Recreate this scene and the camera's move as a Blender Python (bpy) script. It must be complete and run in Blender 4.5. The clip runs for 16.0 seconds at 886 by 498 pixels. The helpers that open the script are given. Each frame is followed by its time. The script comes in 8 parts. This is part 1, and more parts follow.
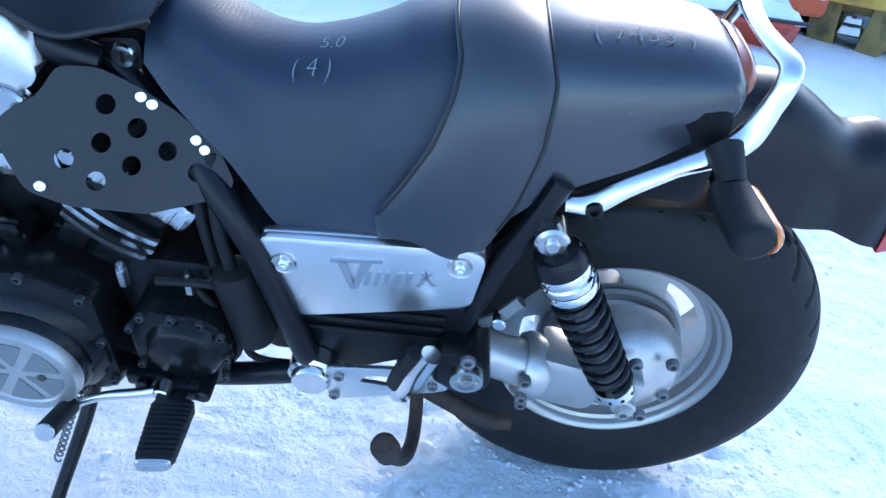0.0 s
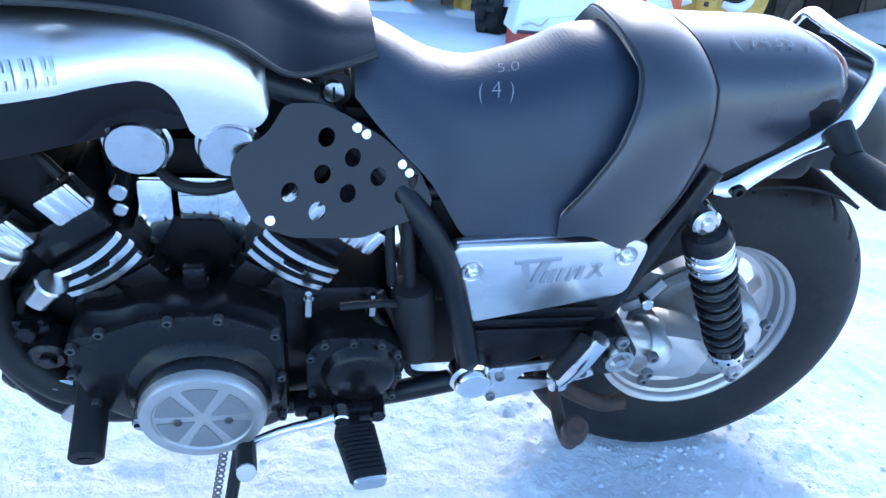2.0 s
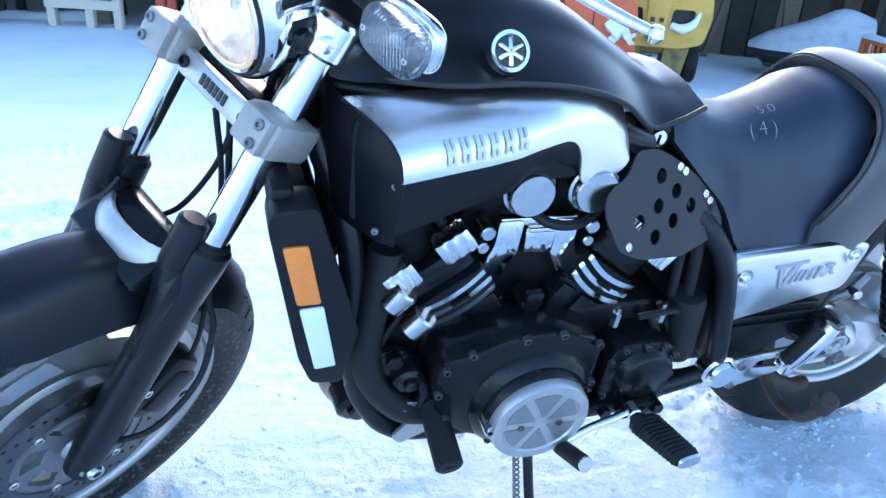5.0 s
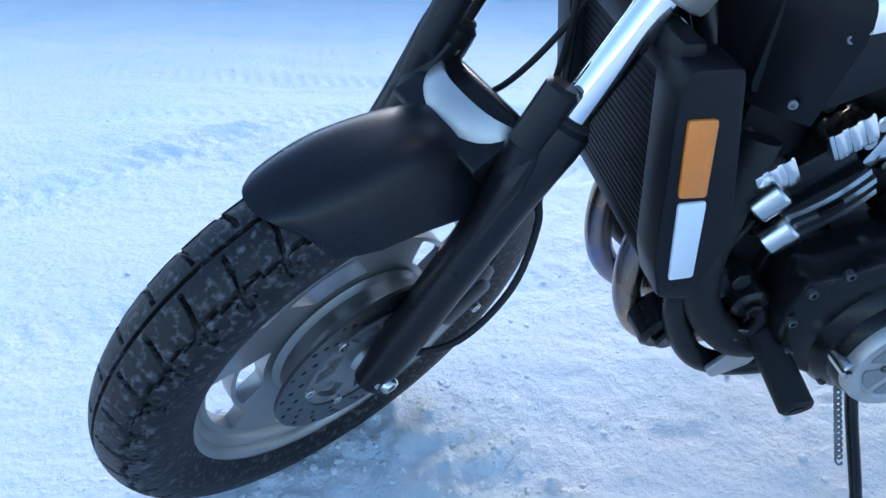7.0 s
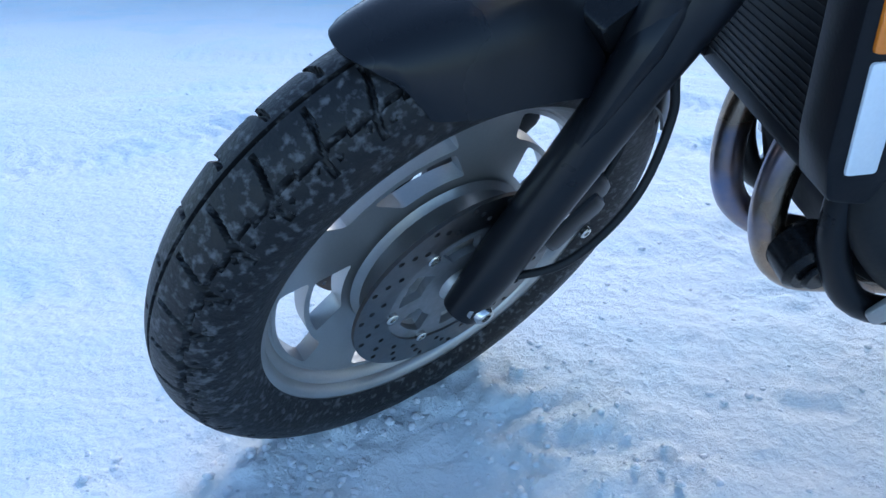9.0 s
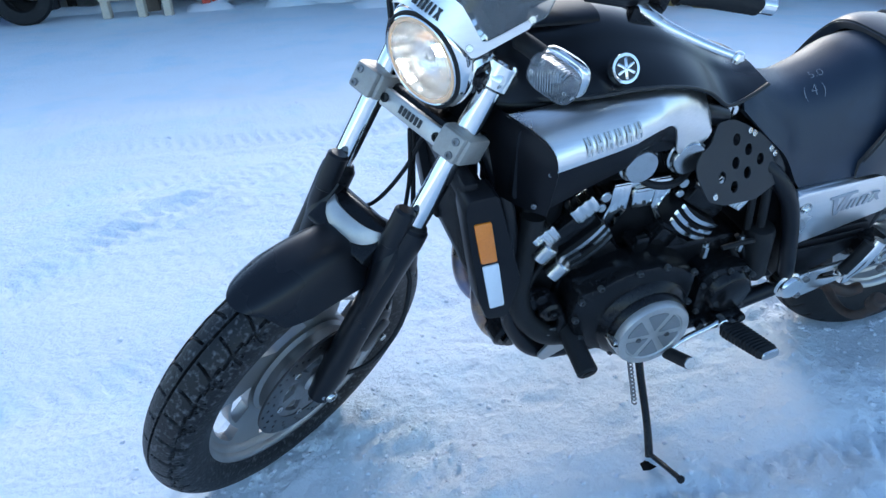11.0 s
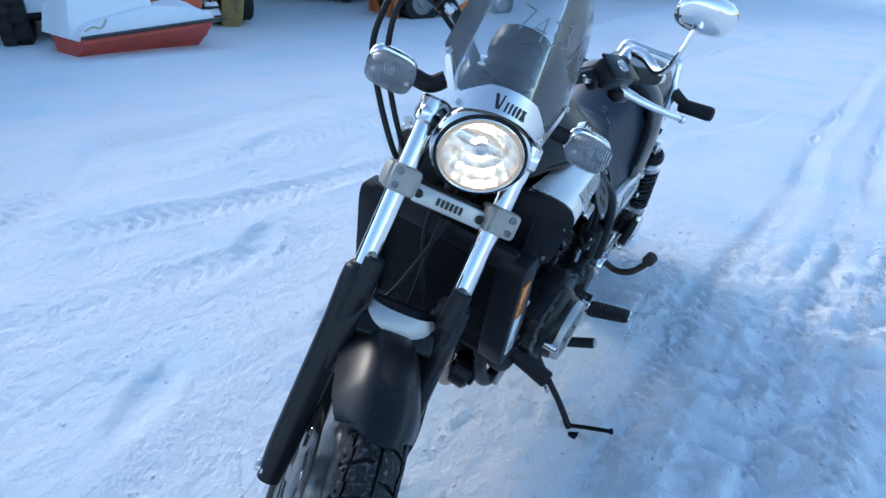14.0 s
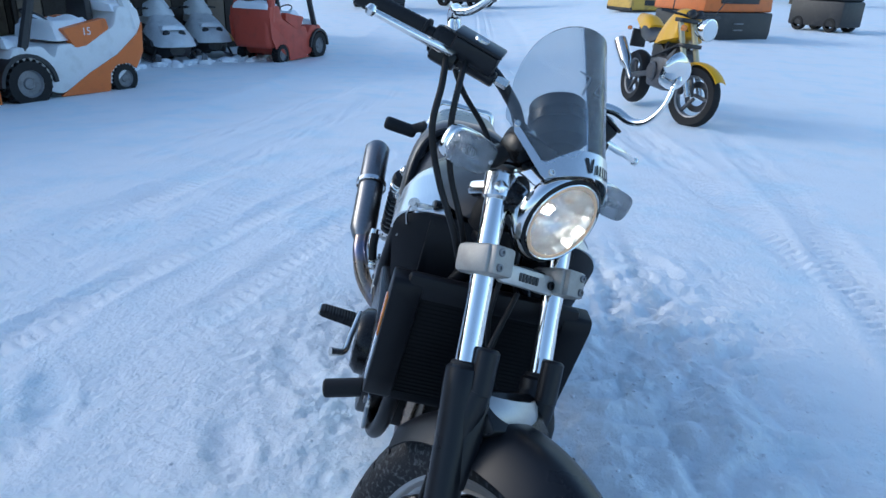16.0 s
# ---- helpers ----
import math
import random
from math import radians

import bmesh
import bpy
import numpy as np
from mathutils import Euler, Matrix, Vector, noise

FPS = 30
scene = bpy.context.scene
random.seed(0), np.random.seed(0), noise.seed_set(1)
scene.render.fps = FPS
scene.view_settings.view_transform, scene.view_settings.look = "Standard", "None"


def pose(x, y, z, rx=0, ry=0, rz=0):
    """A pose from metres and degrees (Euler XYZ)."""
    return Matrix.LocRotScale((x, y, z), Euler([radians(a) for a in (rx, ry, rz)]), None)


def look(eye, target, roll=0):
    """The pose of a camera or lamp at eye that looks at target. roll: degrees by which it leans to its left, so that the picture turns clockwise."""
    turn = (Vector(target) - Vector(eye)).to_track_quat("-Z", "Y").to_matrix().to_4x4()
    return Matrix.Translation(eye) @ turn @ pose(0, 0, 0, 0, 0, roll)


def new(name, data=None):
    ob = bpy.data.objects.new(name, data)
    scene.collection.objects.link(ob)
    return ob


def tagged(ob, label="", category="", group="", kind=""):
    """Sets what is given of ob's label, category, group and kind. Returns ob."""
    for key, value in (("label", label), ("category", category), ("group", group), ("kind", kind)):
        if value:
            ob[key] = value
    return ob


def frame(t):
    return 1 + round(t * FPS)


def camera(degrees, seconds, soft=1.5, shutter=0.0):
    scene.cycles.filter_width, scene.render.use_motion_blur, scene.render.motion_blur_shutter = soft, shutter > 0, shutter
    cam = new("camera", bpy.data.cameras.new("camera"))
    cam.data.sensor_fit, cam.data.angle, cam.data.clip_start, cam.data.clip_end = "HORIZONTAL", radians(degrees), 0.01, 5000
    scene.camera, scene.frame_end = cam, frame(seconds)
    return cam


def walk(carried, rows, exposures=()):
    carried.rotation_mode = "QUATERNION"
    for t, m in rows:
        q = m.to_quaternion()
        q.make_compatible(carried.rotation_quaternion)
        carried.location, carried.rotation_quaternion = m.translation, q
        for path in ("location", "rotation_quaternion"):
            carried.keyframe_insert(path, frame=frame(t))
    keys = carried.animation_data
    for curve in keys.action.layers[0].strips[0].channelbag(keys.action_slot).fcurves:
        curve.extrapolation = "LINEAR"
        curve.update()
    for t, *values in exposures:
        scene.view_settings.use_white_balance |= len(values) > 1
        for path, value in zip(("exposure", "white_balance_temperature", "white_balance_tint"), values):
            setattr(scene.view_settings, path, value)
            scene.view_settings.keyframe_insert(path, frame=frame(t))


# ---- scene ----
cam = camera(65.7, 16.0)
PATH = [
    (0, (-0.279, -0.801, 1.001), (-0.336, 0.93, 0.001), 7.6),
    (0.5, (-0.39, -0.793, 0.98), (-0.365, 0.942, -0.014), 7.3),
    (1, (-0.49, -0.824, 0.965), (-0.344, 0.924, 0.004), 9.4),
    (1.5, (-0.598, -0.877, 0.967), (-0.286, 0.864, 0.033), 8.3),
    (2, (-0.694, -0.897, 0.958), (-0.389, 0.88, 0.093), 5.9),
    (2.5, (-0.824, -0.875, 0.954), (-0.442, 0.882, 0.079), 3.3),
    (3, (-0.937, -0.899, 0.961), (-0.519, 0.852, 0.091), 5.4),
    (3.2, (-0.978, -0.929, 0.965), (-0.557, 0.833, 0.117), 5.5),
    (5.5, (-1.369, -0.945, 0.988), (-0.861, 0.823, 0.203), 3.6),
    (6, (-1.462, -0.89, 0.973), (-1.003, 0.88, 0.164), 2.8),
    (6.5, (-1.557, -0.84, 0.914), (-1.161, 0.93, 0.069), 3.3),
    (7, (-1.574, -0.777, 0.841), (-1.364, 0.982, -0.088), 1.9),
    (7.5, (-1.6, -0.705, 0.699), (-1.505, 1.042, -0.27), 1.2),
    (8, (-1.622, -0.675, 0.595), (-1.651, 1.136, -0.252), -0.5),
    (10.5, (-1.556, -1.014, 1.008), (-1.352, 0.725, 0.042), 0.9),
    (11, (-1.541, -1.19, 1.167), (-1.176, 0.542, 0.235), -3.3),
    (11.5, (-1.568, -1.313, 1.279), (-1.038, 0.368, 0.335), -2.4),
    (12, (-1.675, -1.285, 1.307), (-0.912, 0.324, 0.395), -0.2),
    (12.5, (-1.844, -1.24, 1.32), (-1.027, 0.323, 0.376), -0.7),
    (13, (-1.999, -1.058, 1.308), (-1.029, 0.378, 0.31), 0.1),
    (13.5, (-2.151, -0.877, 1.326), (-0.92, 0.37, 0.36), 0.1),
    (14, (-2.3, -0.678, 1.34), (-0.841, 0.316, 0.401), 1.4),
    (14.5, (-2.32, -0.486, 1.328), (-0.704, 0.34, 0.49), 0.2),
    (15, (-2.365, -0.304, 1.34), (-0.654, 0.314, 0.508), 1.7),
    (15.5, (-2.47, -0.096, 1.349), (-0.644, 0.168, 0.577), 0.9),
    (16, (-2.465, 0.093, 1.324), (-0.613, 0.134, 0.57), 2.1),
]
walk(cam, [(t, look(eye, target, roll)) for t, eye, target, roll in PATH], [(0.0, 1.68, 5390, 8), (3.0, 1.95, 5490, 9), (6.0, 1.61, 5520, 9), (7.5, 1.13, 5570, 5), (12.0, 1.08, 5680, 4), (14.0, 0.86, 5720, 4), (15.0, 0.66, 5700, 4), (16.0, 0.56, 5680, 4)])

# world and light: veiled winter sun from beyond the motorcycle, clear blue sky
SUN_ELEV, SUN_AZ = 27.0, 74.0   # degrees; azimuth from +x towards +y
wd = bpy.data.worlds.new("sky_world")
scene.world = wd
wd.use_nodes = True
wn = wd.node_tree
wn.nodes.clear()
sky = wn.nodes.new("ShaderNodeTexSky")
sky.sky_type = "NISHITA"
sky.sun_disc = False
sky.sun_elevation = radians(SUN_ELEV)
sky.sun_rotation = radians(90.0 - SUN_AZ)
sky.dust_density = 1.0
sky.ozone_density = 1.5
bgn = wn.nodes.new("ShaderNodeBackground")
bgn.inputs["Strength"].default_value = 0.168
won = wn.nodes.new("ShaderNodeOutputWorld")
wn.links.new(sky.outputs[0], bgn.inputs[0])
wn.links.new(bgn.outputs[0], won.inputs[0])
sun_data = bpy.data.lights.new("sun", "SUN")
sun_data.energy = 0.52
sun_data.angle = radians(15.0)
sun_data.color = (1.0, 0.83, 0.70)
sun = new("sun", sun_data)
sun.matrix_world = look((0, 0, 0), (-math.cos(radians(SUN_AZ)) * math.cos(radians(SUN_ELEV)), -math.sin(radians(SUN_AZ)) * math.cos(radians(SUN_ELEV)), -math.sin(radians(SUN_ELEV))))


# ---- materials ----
def mat(name, color, rough=0.5, metal=0.0, bump=0.0, scale=60.0, var=0.15, dirt=0.0, dirt_color=(0.5, 0.5, 0.5), dirt_scale=6.0, coat=0.0, stretch=(1, 1, 1), rvar=0.12, spec=0.5):
    m = bpy.data.materials.new(name)
    m.use_nodes = True
    nt = m.node_tree
    p = nt.nodes["Principled BSDF"]
    L = nt.links.new
    tc = nt.nodes.new("ShaderNodeTexCoord")
    mp = nt.nodes.new("ShaderNodeMapping")
    mp.inputs["Scale"].default_value = stretch
    L(tc.outputs["Object"], mp.inputs["Vector"])
    fine = nt.nodes.new("ShaderNodeTexNoise")
    fine.inputs["Scale"].default_value = scale
    fine.inputs["Detail"].default_value = 6.0
    L(mp.outputs[0], fine.inputs["Vector"])
    big = nt.nodes.new("ShaderNodeTexNoise")
    big.inputs["Scale"].default_value = dirt_scale
    big.inputs["Detail"].default_value = 4.0
    L(tc.outputs["Object"], big.inputs["Vector"])
    mix = nt.nodes.new("ShaderNodeMix")
    mix.data_type = "RGBA"
    mix.inputs["A"].default_value = (*[c * (1 - var) for c in color], 1)
    mix.inputs["B"].default_value = (*[min(1.0, c * (1 + var)) for c in color], 1)
    L(fine.outputs["Fac"], mix.inputs["Factor"])
    out = mix.outputs["Result"]
    if dirt:
        ramp = nt.nodes.new("ShaderNodeMapRange")
        ramp.inputs["From Min"].default_value = 0.52
        ramp.inputs["From Max"].default_value = 0.72
        ramp.inputs["To Max"].default_value = dirt
        L(big.outputs["Fac"], ramp.inputs["Value"])
        m2 = nt.nodes.new("ShaderNodeMix")
        m2.data_type = "RGBA"
        L(out, m2.inputs["A"])
        m2.inputs["B"].default_value = (*dirt_color, 1)
        L(ramp.outputs["Result"], m2.inputs["Factor"])
        out = m2.outputs["Result"]
    L(out, p.inputs["Base Color"])
    rr = nt.nodes.new("ShaderNodeMapRange")
    rr.inputs["From Min"].default_value = 0.3
    rr.inputs["From Max"].default_value = 0.7
    rr.inputs["To Min"].default_value = max(0.02, rough * (1 - rvar))
    rr.inputs["To Max"].default_value = min(1.0, rough * (1 + rvar))
    L(big.outputs["Fac"], rr.inputs["Value"])
    L(rr.outputs["Result"], p.inputs["Roughness"])
    p.inputs["Metallic"].default_value = metal
    p.inputs["Coat Weight"].default_value = coat
    p.inputs["Specular IOR Level"].default_value = spec
    if bump:
        bp = nt.nodes.new("ShaderNodeBump")
        bp.inputs["Strength"].default_value = bump
        bp.inputs["Distance"].default_value = 0.002
        L(fine.outputs["Fac"], bp.inputs["Height"])
        L(bp.outputs[0], p.inputs["Normal"])
    return m


def seat_material(name, color, rough, pitch):
    """Vinyl with a fine woven grain."""
    m = mat(name, color, rough, 0, 0, 240, 0.12, 0.35, tuple(c * 2.6 + 0.01 for c in color), 5.0)
    nt = m.node_tree
    p = nt.nodes["Principled BSDF"]
    tc = nt.nodes.new("ShaderNodeTexCoord")
    vo = nt.nodes.new("ShaderNodeTexVoronoi")
    vo.inputs["Scale"].default_value = pitch
    vo.inputs["Randomness"].default_value = 0.25
    bp = nt.nodes.new("ShaderNodeBump")
    bp.inputs["Strength"].default_value = 0.35
    bp.inputs["Distance"].default_value = 0.001
    nt.links.new(tc.outputs["Object"], vo.inputs["Vector"])
    nt.links.new(vo.outputs["Distance"], bp.inputs["Height"])
    nt.links.new(bp.outputs[0], p.inputs["Normal"])
    return m


def clear(name, tint, gloss_rough=0.03, ior=1.45, dust=0.0, bump_scale=0.0, bump=0.3):
    """Thin clear plastic: see-through tint with a Fresnel gloss and a little dust."""
    m = bpy.data.materials.new(name)
    m.use_nodes = True
    nt = m.node_tree
    nt.nodes.clear()
    L = nt.links.new
    out = nt.nodes.new("ShaderNodeOutputMaterial")
    tr = nt.nodes.new("ShaderNodeBsdfTransparent" if bump_scale >= 0 else "ShaderNodeBsdfRefraction")
    tr.inputs["Color"].default_value = (*tint, 1)
    if bump_scale < 0:
        tr.inputs["IOR"].default_value = 1.16
        tr.inputs["Roughness"].default_value = 0.03
    gl = nt.nodes.new("ShaderNodeBsdfGlossy")
    gl.inputs["Roughness"].default_value = gloss_rough
    fr = nt.nodes.new("ShaderNodeFresnel")
    fr.inputs[0].default_value = ior
    mx = nt.nodes.new("ShaderNodeMixShader")
    L(fr.outputs[0], mx.inputs[0])
    L(tr.outputs[0], mx.inputs[1])
    L(gl.outputs[0], mx.inputs[2])
    if bump_scale:
        tc = nt.nodes.new("ShaderNodeTexCoord")
        wv = nt.nodes.new("ShaderNodeTexNoise" if bump_scale > 0 else "ShaderNodeTexWave")
        wv.inputs["Scale"].default_value = abs(bump_scale)
        wv.inputs["Detail"].default_value = 1.0
        if bump_scale < 0:
            wv.bands_direction = "Y"
            wv.inputs["Distortion"].default_value = 1.5
        bp = nt.nodes.new("ShaderNodeBump")
        bp.inputs["Strength"].default_value = bump
        bp.inputs["Distance"].default_value = 0.004
        L(tc.outputs["Object"], wv.inputs["Vector"])
        L(wv.outputs["Fac"], bp.inputs["Height"])
        L(bp.outputs[0], gl.inputs["Normal"])
        L(bp.outputs[0], fr.inputs["Normal"])
        if bump_scale < 0:
            L(bp.outputs[0], tr.inputs["Normal"])
    last = mx.outputs[0]
    if dust:
        df = nt.nodes.new("ShaderNodeBsdfDiffuse")
        df.inputs[0].default_value = (0.7, 0.72, 0.75, 1)
        tc2 = nt.nodes.new("ShaderNodeTexCoord")
        nz = nt.nodes.new("ShaderNodeTexNoise")
        nz.inputs["Scale"].default_value = 14.0
        nz.inputs["Detail"].default_value = 8.0
        L(tc2.outputs["Object"], nz.inputs["Vector"])
        mr = nt.nodes.new("ShaderNodeMapRange")
        mr.inputs["From Min"].default_value = -0.6
        mr.inputs["From Max"].default_value = 1.0
        mr.inputs["To Max"].default_value = dust
        L(nz.outputs["Fac"], mr.inputs["Value"])
        m3 = nt.nodes.new("ShaderNodeMixShader")
        L(mr.outputs[0], m3.inputs[0])
        L(last, m3.inputs[1])
        L(df.outputs[0], m3.inputs[2])
        last = m3.outputs[0]
    L(last, out.inputs[0])
    return m


def glow(name, color, strength):
    m = bpy.data.materials.new(name)
    m.use_nodes = True
    p = m.node_tree.nodes["Principled BSDF"]
    p.inputs["Base Color"].default_value = (*color, 1)
    p.inputs["Emission Color"].default_value = (*color, 1)
    p.inputs["Emission Strength"].default_value = strength
    return m


PAINT = mat("satin_black_paint", (0.008, 0.0085, 0.011), 0.33, 0, 0.03, 300, 0.1, 0.25, (0.016, 0.016, 0.018), 7, rvar=0.25, spec=0.30)
PAINT_FLAT = mat("flat_black_paint", (0.007, 0.007, 0.009), 0.42, 0, 0.10, 220, 0.2, 0.3, (0.016, 0.015, 0.015), 9, spec=0.22)
PLATE_BLACK = mat("black_powder_coat", (0.018, 0.019, 0.023), 0.48, 0, 0.12, 500, 0.15, spec=0.4)
ENGINE = mat("black_engine_paint", (0.007, 0.007, 0.008), 0.25, 0, 0.14, 160, 0.3, 0.5, (0.016, 0.014, 0.013), 14, spec=0.26)
BOLT_DARK = mat("dull_black_steel", (0.10, 0.10, 0.10), 0.38, 0.8, 0.1, 200, 0.25, 0.5, (0.05, 0.04, 0.035), 30)
# near-black of hidden parts; also paints the shade in holes, bores and gaps
DARK = mat("gap_black", (0.005, 0.005, 0.006), 0.5, 0, 0.2, 90, 0.4, spec=0.15)
RUBBER = mat("black_rubber", (0.011, 0.011, 0.012), 0.58, 0, 0.25, 180, 0.25, spec=0.3)
TYRE = mat("tyre_rubber", (0.012, 0.012, 0.013), 0.6, 0, 0.2, 120, 0.3, 0.30, (0.04, 0.038, 0.036), 24, spec=0.25)
TYRE_SNOWY = mat("tyre_rubber_with_frost", (0.009, 0.009, 0.010), 0.50, 0, 0.5, 150, 0.3, 0.42, (0.22, 0.22, 0.23), 110, spec=0.3)
SATIN = mat("satin_aluminium", (0.46, 0.455, 0.445), 0.40, 0.75, 0.08, 200, 0.08, 0.3, (0.34, 0.335, 0.32), 14)
CHROME = mat("chrome", (0.84, 0.825, 0.80), 0.07, 1, 0, 60, 0.04, 0.1, (0.6, 0.59, 0.58), 12)
STEEL = mat("bright_steel", (0.64, 0.625, 0.60), 0.22, 1, 0.05, 300, 0.1, 0.3, (0.4, 0.36, 0.32), 40)
BRUSHED = mat("brushed_aluminium", (0.84, 0.815, 0.785), 0.29, 1, 0.06, 260, 0.08, 0.15, (0.68, 0.66, 0.64), 5, stretch=(0.06, 1, 1))
POLISHED = mat("polished_aluminium", (0.86, 0.84, 0.81), 0.18, 1, 0.04, 300, 0.06, 0.2, (0.62, 0.60, 0.58), 9, stretch=(0.1, 1, 1))
CAST = mat("silver_painted_casting", (0.54, 0.525, 0.505), 0.38, 0.7, 0.08, 250, 0.1, 0.5, (0.26, 0.24, 0.22), 12)
WHEEL = mat("silver_wheel_paint", (0.42, 0.41, 0.40), 0.34, 0.7, 0.04, 300, 0.08, 0.35, (0.27, 0.25, 0.23), 9)
GREY_CLAMP = mat("warm_grey_casting", (0.36, 0.34, 0.31), 0.50, 0.35, 0.1, 300, 0.12, 0.4, (0.23, 0.21, 0.19), 25)
DISC = mat("brake_disc_steel", (0.15, 0.148, 0.15), 0.34, 1, 0.1, 120, 0.2, 0.4, (0.22, 0.18, 0.15), 18)
DULL = mat("dull_grey_metal", (0.22, 0.22, 0.23), 0.5, 0.6, 0.15, 120, 0.25, 0.5, (0.10, 0.09, 0.08), 16)
RUST = mat("rusty_black_steel", (0.040, 0.027, 0.021), 0.7, 0.2, 0.4, 120, 0.4, 0.6, (0.10, 0.05, 0.03), 30)
TITAN = mat("heat_stained_steel", (0.36, 0.27, 0.20), 0.27, 1, 0.06, 90, 0.2, 0.9, (0.12, 0.18, 0.36), 7)
GREY_STEEL = mat("grey_silencer_steel", (0.24, 0.24, 0.245), 0.34, 1, 0.06, 120, 0.15, 0.4, (0.13, 0.12, 0.115), 9)
AMBER = mat("amber_lens", (0.75, 0.22, 0.02), 0.18, 0, 0.25, 260, 0.12, coat=0.6)
WHITE_REFL = mat("white_reflector", (0.72, 0.75, 0.80), 0.2, 0, 0.15, 300, 0.06, coat=0.5)
RED_LENS = mat("red_lens", (0.45, 0.03, 0.03), 0.15, 0, 0.2, 260, 0.1, coat=0.6)
RED_DARK = mat("amber_tail_lens", (0.30, 0.07, 0.03), 0.2, 0, 0.15, 260, 0.1, coat=0.5)
LAMP_BOWL = mat("lit_lamp_reflector", (0.84, 0.84, 0.84), 0.22, 1.0, 0.30, 40, 0.03)
# faint emission of the bowl stands in for bulb light thrown on it
LAMP_BOWL.node_tree.nodes["Principled BSDF"].inputs["Emission Color"].default_value = (1.0, 0.86, 0.72, 1)
LAMP_BOWL.node_tree.nodes["Principled BSDF"].inputs["Emission Strength"].default_value = 0.03
# the lit reflector's peach glow at the rim, painted as a matt colour
WARM_GLOW_RING = mat("painted_warm_glow", (0.92, 0.58, 0.34), 0.4, 0.0, 0.1, 60, 0.05)
SEAT = seat_material("woven_black_vinyl", (0.013, 0.021, 0.038), 0.44, 380)
SEAT_SIDE = mat("smooth_black_vinyl", (0.011, 0.015, 0.025), 0.28, 0, 0.10, 420, 0.12, 0.3, (0.020, 0.023, 0.030), 5, spec=1.0)
for vinyl in (SEAT, SEAT_SIDE):
    vinyl.node_tree.nodes["Principled BSDF"].inputs["Sheen Weight"].default_value = 0.04
    vinyl.node_tree.nodes["Principled BSDF"].inputs["Sheen Roughness"].default_value = 0.4
BOLSTER = mat("smooth_bolster_vinyl", (0.014, 0.019, 0.030), 0.38, 0, 0.12, 420, 0.15, 0.4, (0.028, 0.029, 0.032), 6, spec=0.8)
bolster_node = BOLSTER.node_tree.nodes["Principled BSDF"]
# strong warm-tinted sheen: the low sun's tan glow put into the vinyl
bolster_node.inputs["Sheen Weight"].default_value = 0.75
bolster_node.inputs["Sheen Roughness"].default_value = 0.35
bolster_node.inputs["Sheen Tint"].default_value = (1.0, 0.78, 0.58, 1)
PIPING = mat("black_piping", (0.008, 0.008, 0.009), 0.5, 0, 0, 60, 0.1)
SCREEN = clear("smoked_screen", (0.84, 0.87, 0.89), 0.03, 1.5, 0.085)
LENS_CLEAR = clear("fluted_clear_lens", (0.62, 0.63, 0.65), 0.06, 1.5, 0.08, -75.0, 0.8)
LAMP_GLASS = clear("headlamp_glass", (0.97, 0.97, 0.95), 0.05, 1.45, 0.04, -70.0, 0.25)
BULB = glow("lit_filament_bulb", (1.0, 0.91, 0.78), 24.0)
MIRROR_BOWL = mat("lamp_reflector", (0.92, 0.92, 0.92), 0.16, 1, 0.35, 70, 0.02)
CHALK = mat("white_chalk", (0.24, 0.25, 0.265), 0.9, 0, 0.3, 400, 0.3)
INK = mat("black_print", (0.02, 0.02, 0.022), 0.5, 0, 0, 50, 0.1)
PANEL_GREY = mat("grey_recess_paint", (0.24, 0.245, 0.25), 0.40, 0.35, 0.08, 200, 0.15, 0.3, (0.17, 0.165, 0.16), 20)
EMBOSS = mat("embossed_aluminium", (0.50, 0.51, 0.53), 0.42, 1, 0.05, 300, 0.1)
BADGE_DARK = mat("badge_enamel", (0.03, 0.03, 0.035), 0.3, 0, 0, 60, 0.1)


